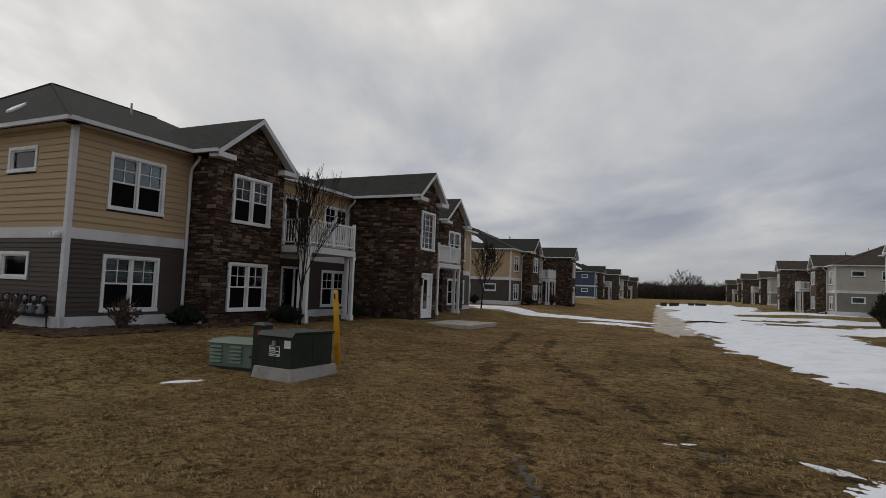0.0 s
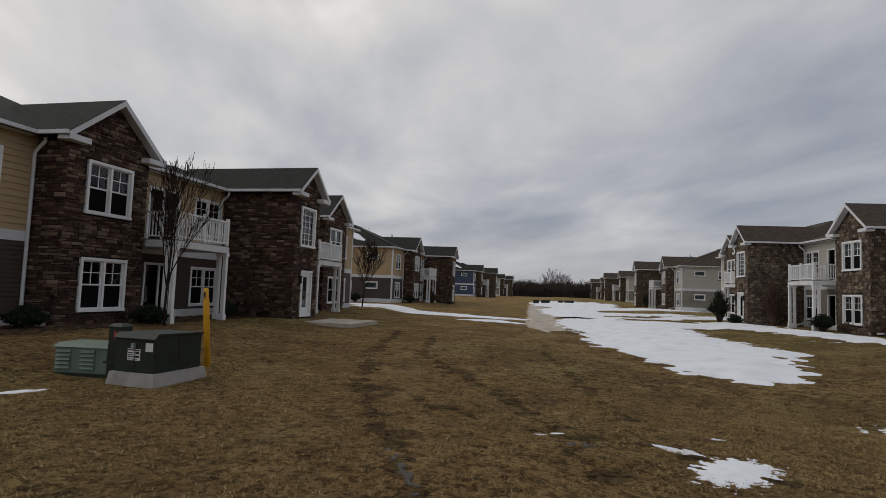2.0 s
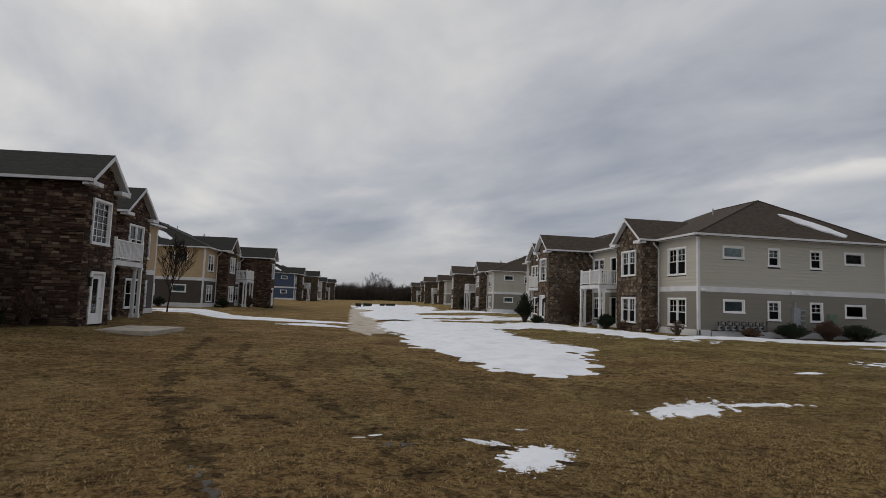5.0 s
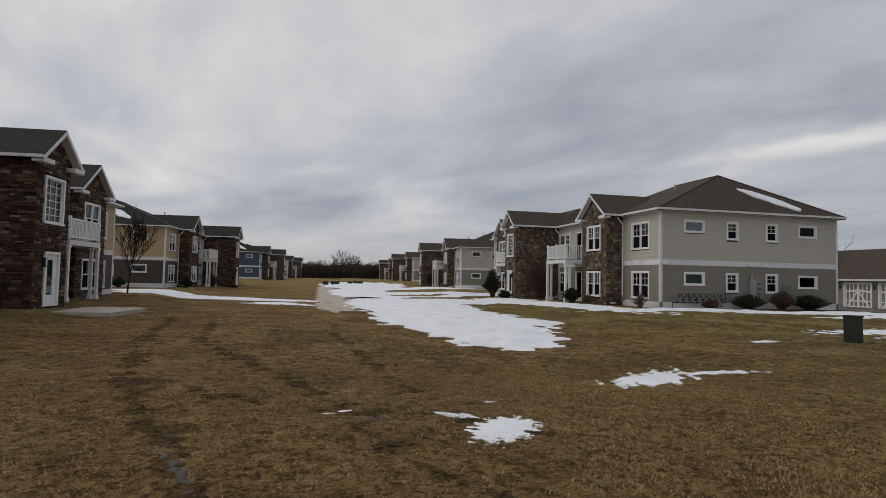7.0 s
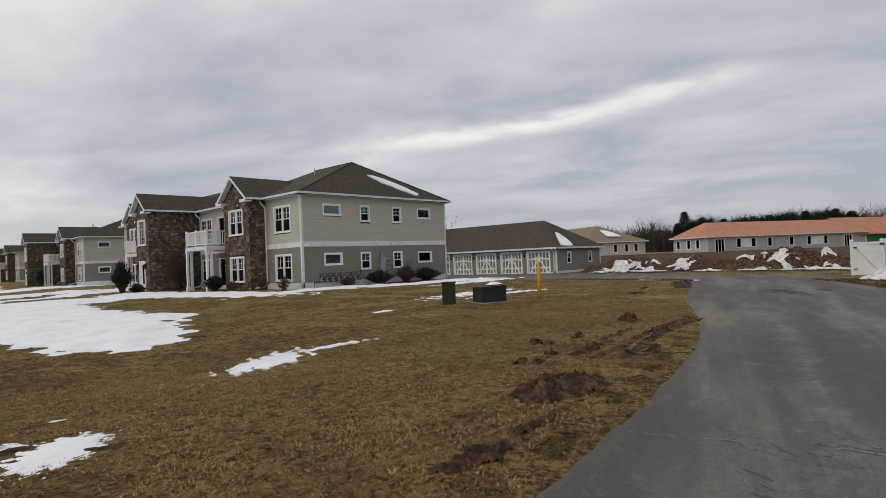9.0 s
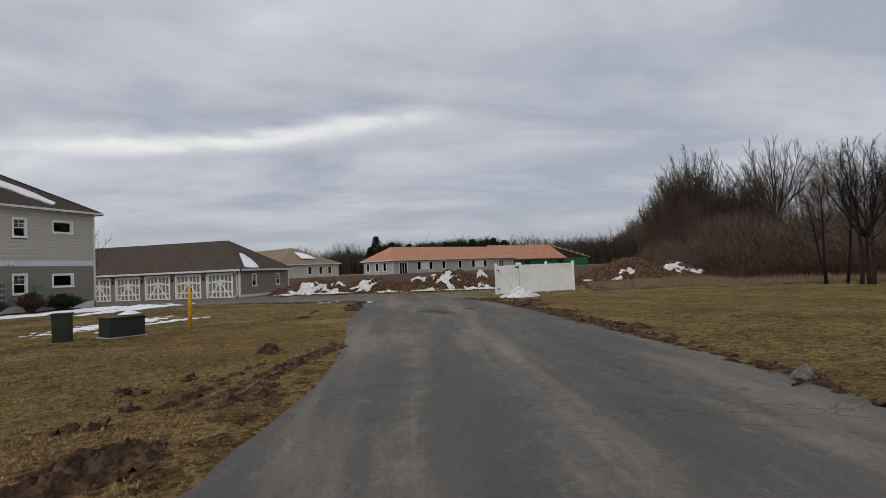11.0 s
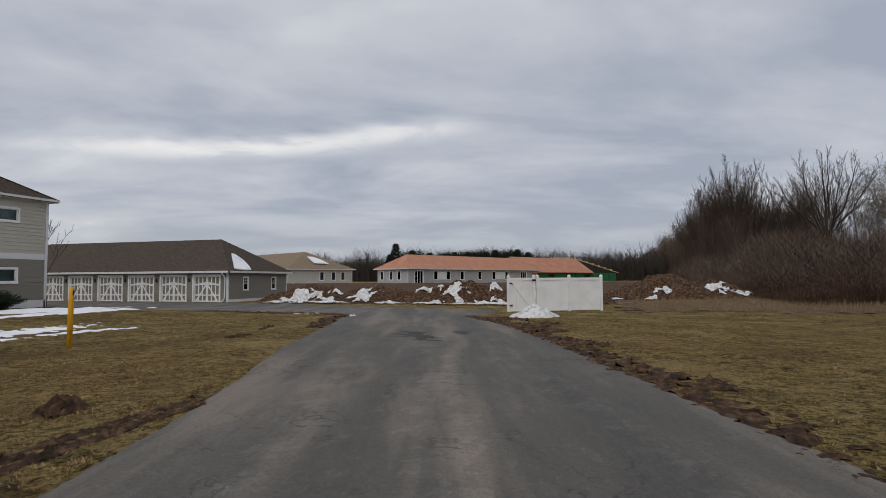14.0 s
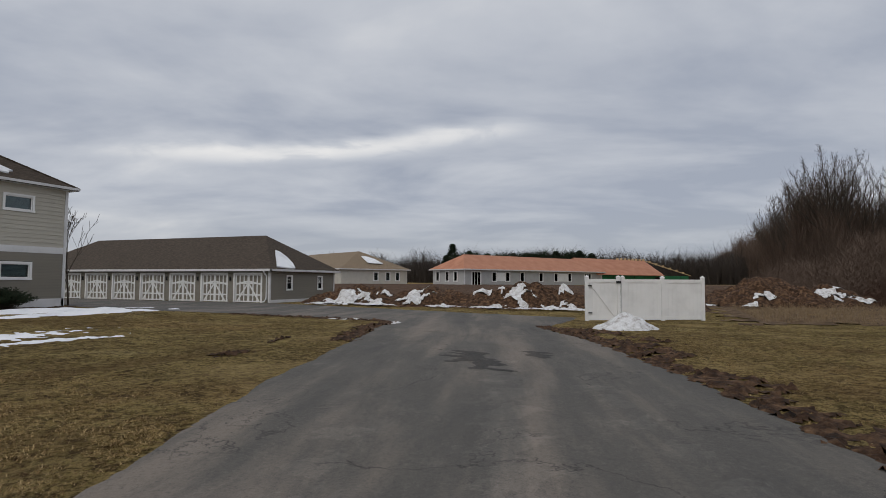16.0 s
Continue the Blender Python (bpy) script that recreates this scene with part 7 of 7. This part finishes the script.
def stems(name, count, place, hmin, hmax, width, mat, label, seed, fan=0.25, twigs=7, taper=None):
    """A wood or brush of many thin stems, each with forking twigs, as slim blades."""
    r = np.random.default_rng(seed)
    x, y = place(r, count)
    z = ground_z(x, y)
    h = r.uniform(hmin, hmax, len(x)) * (0.75 + 0.25 * fbm(x, y, 14, seed, 2))
    if taper:
        h = h * taper(x, y)
    V, F, b = [], [], 0
    def strip(ax, ay, az, bx, by, bz, w):
        nonlocal b
        a = r.uniform(0, math.pi, len(ax))
        ox, oy = np.cos(a) * w, np.sin(a) * w
        v = np.stack([np.stack([ax - ox, ay - oy, az], 1), np.stack([ax + ox, ay + oy, az], 1), np.stack([bx, by, bz], 1)], 1).reshape(-1, 3)
        V.append(v)
        F.append(np.arange(b, b + len(v)).reshape(-1, 3))
        b += len(v)
    lx, ly = r.normal(0, fan * 0.3, len(x)) * h, r.normal(0, fan * 0.3, len(x)) * h
    strip(x, y, z - 0.2, x + lx, y + ly, z + h, width)
    for k in range(twigs):
        t = r.uniform(0.25, 0.9, len(x))
        sx, sy, sz = x + lx * t, y + ly * t, z + h * t
        ln = h * r.uniform(0.15, 0.42, len(x))
        a = r.uniform(0, 2 * math.pi, len(x))
        strip(sx, sy, sz, sx + np.cos(a) * ln * fan * 1.8, sy + np.sin(a) * ln * fan * 1.8, sz + ln * r.uniform(0.5, 1.0, len(x)), width * 0.55)
    return bulk(name, np.concatenate(V), np.concatenate(F), mat, label, "woodland")


def edge_wood(r, n):
    x = 104 + 270 * r.random(n) ** 1.5
    y = -17.2 - np.abs(r.normal(0, 1, n)) * 9 + 1.2 * np.sin(x * 0.23)
    return x, y


def deep_wood(r, n):
    x = 62 + r.random(n) * 60
    y = -30 - 0.275 * (108 - x).clip(0) - r.random(n) * 40
    return x, y


def litter(x, y):
    edge = 39.2 - (-14 - y).clip(0, 30) * 0.25 + 0.8 * np.sin(y * 0.7)
    f = np.minimum(np.minimum(x - edge, -1.2 - y), y + 120) * 0.25 + 0.35 * fbm(x, y, 3.0, 66, 4)
    return np.clip(np.where(f > 0, 0.03 + 0.05 * fbm(x, y, 2.0, 67, 3), f), -0.055, 0.15)


sheet("leaf_litter", 33, 150, -90, 0, 0.45, litter, LITTER, "brown leaf litter and dead weeds under the wood", "litter")
# a tall wood that runs off along the field, its brushy edge, and the thicket at its near end
stems("woodland", 4400, edge_wood, 12.5, 17.5, 0.06, TWIG, "tall bare brown woodland along the field", 201, 0.22, 24)
stems("woodland", 2400, deep_wood, 6.0, 11.0, 0.045, TWIG, "dense bare brown woodland beyond the field", 203, 0.25, 18)
stems("brushwood", 9000, lambda r, n: (70 + r.random(n) * 58, -17.5 - np.abs(r.normal(0, 1, n)) * 11), 3.2, 7.4, 0.04, TWIG, "tangled brown brush at the wood's edge", 202, 0.45, 14)
stems("brushwood", 6500, lambda r, n: (50 + r.random(n) * 34, -21 - r.random(n) * 26), 2.2, 5.4, 0.032, TWIG, "tangled brown brush beyond the lawn", 208, 0.55, 12)
stems("brushwood", 5200, lambda r, n: (64 + r.random(n) * 52, -9.0 - r.random(n) * 13), 1.8, 5.0, 0.03, TWIG, "tangled brown brush behind the soil bank", 210, 0.6, 11, lambda x, y: np.clip((-7.5 - y) / 6, 0.35, 1.0))
stems("brushwood", 4200, lambda r, n: (47 + r.random(n) * 26, -11.5 - r.random(n) * 14), 0.9, 2.8, 0.024, SHRUB_RED, "low red-brown thicket at the lawn's edge", 209, 0.8, 12, lambda x, y: np.clip((-9.5 - y) / 5, 0.3, 1.0))
stems("dry_reeds", 12000, lambda r, n: (40 + r.random(n) ** 1.4 * 22, -2.5 - r.random(n) * 22), 0.1, 0.45, 0.02, REED, "dry pale reeds along the lawn's edge", 204, 0.9, 3)


def far_ring(r, n):
    a = r.uniform(0, 2 * math.pi, n)
    d = 260 + 130 * r.random(n)
    return np.cos(a) * d + 40, np.sin(a) * d + 60


stems("woodland", 42000, far_ring, 5.0, 10.5, 0.22, FAR_WOOD, "far grey-brown woodland on the horizon", 205, 0.3, 7)
stems("woodland", 9000, lambda r, n: (-70 + r.random(n) * 170, 232 + r.random(n) * 40), 4.0, 8.5, 0.16, FAR_WOOD, "far dark woodland beyond the rows of houses", 211, 0.5, 12)
stems("woodland", 14000, lambda r, n: (172 + r.random(n) * 60, -70 + r.random(n) * 190), 6.0, 11.0, 0.10, FAR_WOOD, "far woodland behind the new houses", 206, 0.3, 10)


def conifer(x, y, h, seed):
    ob = thing("conifer", pose(x, y, gz(x, y)), "dark evergreen tree above the far wood", "tree")
    rnd = random.Random(seed)
    part("trunk", Geo().tube([(0, 0, -0.3), (0, 0, h)], [0.25, 0.04], 6), BARK, ob)
    g = Geo()
    for i in range(900):
        t = rnd.random()
        z = h * (0.25 + 0.75 * t)
        rr = (1 - t) * h * 0.30 * rnd.uniform(0.3, 1.15) + 0.25
        a = rnd.uniform(0, 2 * math.pi)
        c = Vector((math.cos(a) * rr, math.sin(a) * rr, z))
        s = Vector((-math.sin(a), math.cos(a), 0)) * 0.3
        g.poly([c - s, c + s, Vector((math.cos(a) * (rr + 0.9), math.sin(a) * (rr + 0.9), z - 0.35))])
    tagged(part("crown", g, EVERGREEN, ob), kind="stuff")


stems("evergreens", 9000, lambda r, n: (168 + r.random(n) * 26, 21 + r.random(n) * 43), 7.8, 9.8, 0.16, EVERGREEN, "far strip of dark evergreens behind the new houses", 207, 0.45, 12)
for i in range(11):
    conifer(168 + (i * 13) % 22, 21 + i * 4.1 + (i % 3), 8.2 + (i * 7 % 4) * 0.5, 300 + i)
conifer(160, 57.4, 10.9, 330)
conifer(164, 60.8, 8.0, 331)


def shrub(m, r, h, count, mat, label, seed, leafy):
    """A low shrub of stems with twigs or small leaves."""
    ob = thing("shrub", m, label, "shrub")
    rnd = random.Random(seed)
    st, lf = Geo(), Geo()
    for i in range(count):
        a, lean = rnd.uniform(0, 2 * math.pi), rnd.uniform(0.1, 1.0)
        top = Vector((math.cos(a) * r * lean, math.sin(a) * r * lean, h * (1.05 - 0.5 * lean * lean) * rnd.uniform(0.75, 1.1)))
        mid = top * 0.5 + Vector((rnd.uniform(-0.1, 0.1) * r, rnd.uniform(-0.1, 0.1) * r, h * 0.05))
        st.tube([(0.1 * r * math.cos(a), 0.1 * r * math.sin(a), -0.1), mid, top], [0.010, 0.008, 0.004], 3)
        for k in range(leafy):
            p = mid.lerp(top, rnd.random()) if k % 2 else top * rnd.uniform(0.4, 1.0)
            d = Vector((rnd.gauss(0, 1), rnd.gauss(0, 1), rnd.gauss(0.3, 0.8))).normalized() * (0.16 if leafy < 6 else 0.13)
            n = d.orthogonal().normalized() * 0.035
            lf.poly([p - n, p + n, p + d])
    tagged(part("twig_work", st, TWIG if mat is not EVERGREEN else BARK, ob), kind="stuff")
    tagged(part("foliage", lf, mat, ob), kind="stuff")


for k, v, u, r, h, c, mat, lab, lf in (
    ("a", 1.0, 3.2, 0.55, 0.55, 260, EVERGREEN, "round clipped dark evergreen shrub by the wall", 14),
    ("a", 1.9, 6.9, 0.6, 0.55, 260, EVERGREEN, "round clipped dark evergreen shrub by the stone", 14),
    ("a", 0.9, 1.2, 0.6, 0.85, 110, SHRUB_RED, "bare red-brown shrub by the base board", 1),
    ("a", -0.9, -0.9, 0.6, 0.85, 110, SHRUB_RED, "bare red-brown shrub by the base board", 1),
    ("a", 1.7, 11.6, 0.5, 0.6, 200, EVERGREEN, "small evergreen shrub by the balcony", 12),
    ("a", 2.3, 12.6, 0.5, 1.3, 120, SHRUB_RED, "upright brown shrub against the stone", 9),
    ("b", -2.6, -0.9, 0.6, 0.5, 140, SHRUB_RED, "round red-brown shrub under the gas meters", 10),
    ("b", -5.0, -1.0, 1.0, 0.85, 200, EVERGREEN, "spreading dark evergreen shrub by the wall", 12),
    ("b", -7.3, -1.0, 0.8, 1.0, 220, SHRUB_RED, "round red-brown shrub by the panel", 10),
    ("b", -9.2, -1.1, 1.2, 0.85, 220, EVERGREEN, "spreading dark evergreen shrub in snow", 12),
    ("b", 0.9, 0.6, 0.5, 0.8, 50, SHRUB_RED, "bare red-brown shrub at the house corner", 5),
    ("b", 1.0, 2.9, 0.45, 0.7, 50, SHRUB_RED, "bare red-brown shrub by the siding", 5),
    ("b", 2.0, 4.6, 0.5, 0.6, 60, SHRUB_RED, "bare red-brown shrub by the stone", 5),
    ("b", 2.0, 7.0, 0.7, 0.9, 240, EVERGREEN, "dark evergreen shrub below the balcony", 12),
    ("b", 2.4, 12.4, 0.8, 2.6, 320, SHRUB_RED, "tall brown shrub against the field stone", 12),
    ("b", 4.4, 13.6, 0.6, 0.6, 140, EVERGREEN, "low evergreen shrub by the wing", 10),
    ("b", 4.2, 17.3, 0.8, 2.2, 320, EVERGREEN, "tall dark arborvitae by the wing", 14),
    ("c", 1.2, 3.0, 0.6, 0.8, 160, EVERGREEN, "dark shrub by the far house", 10),
    ("c", -3.5, -1.0, 0.7, 0.8, 160, EVERGREEN, "dark shrub by the far house", 10),
    ("c", 2.2, 9.0, 0.8, 1.2, 160, SHRUB_RED, "brown shrub by the far house", 10),
    ("d", -3.5, -1.0, 0.8, 0.8, 160, EVERGREEN, "dark shrub by the far house", 10),
    ("d", 2.4, 12.0, 0.8, 2.0, 160, EVERGREEN, "tall dark shrub by the far house", 10),
):
    p = house_pose(k, v, u).translation
    shrub(pose(p.x, p.y, gz(p.x, p.y)), r, h, c, mat, lab, int(abs(v * 31 + u * 17) * 10), lf)
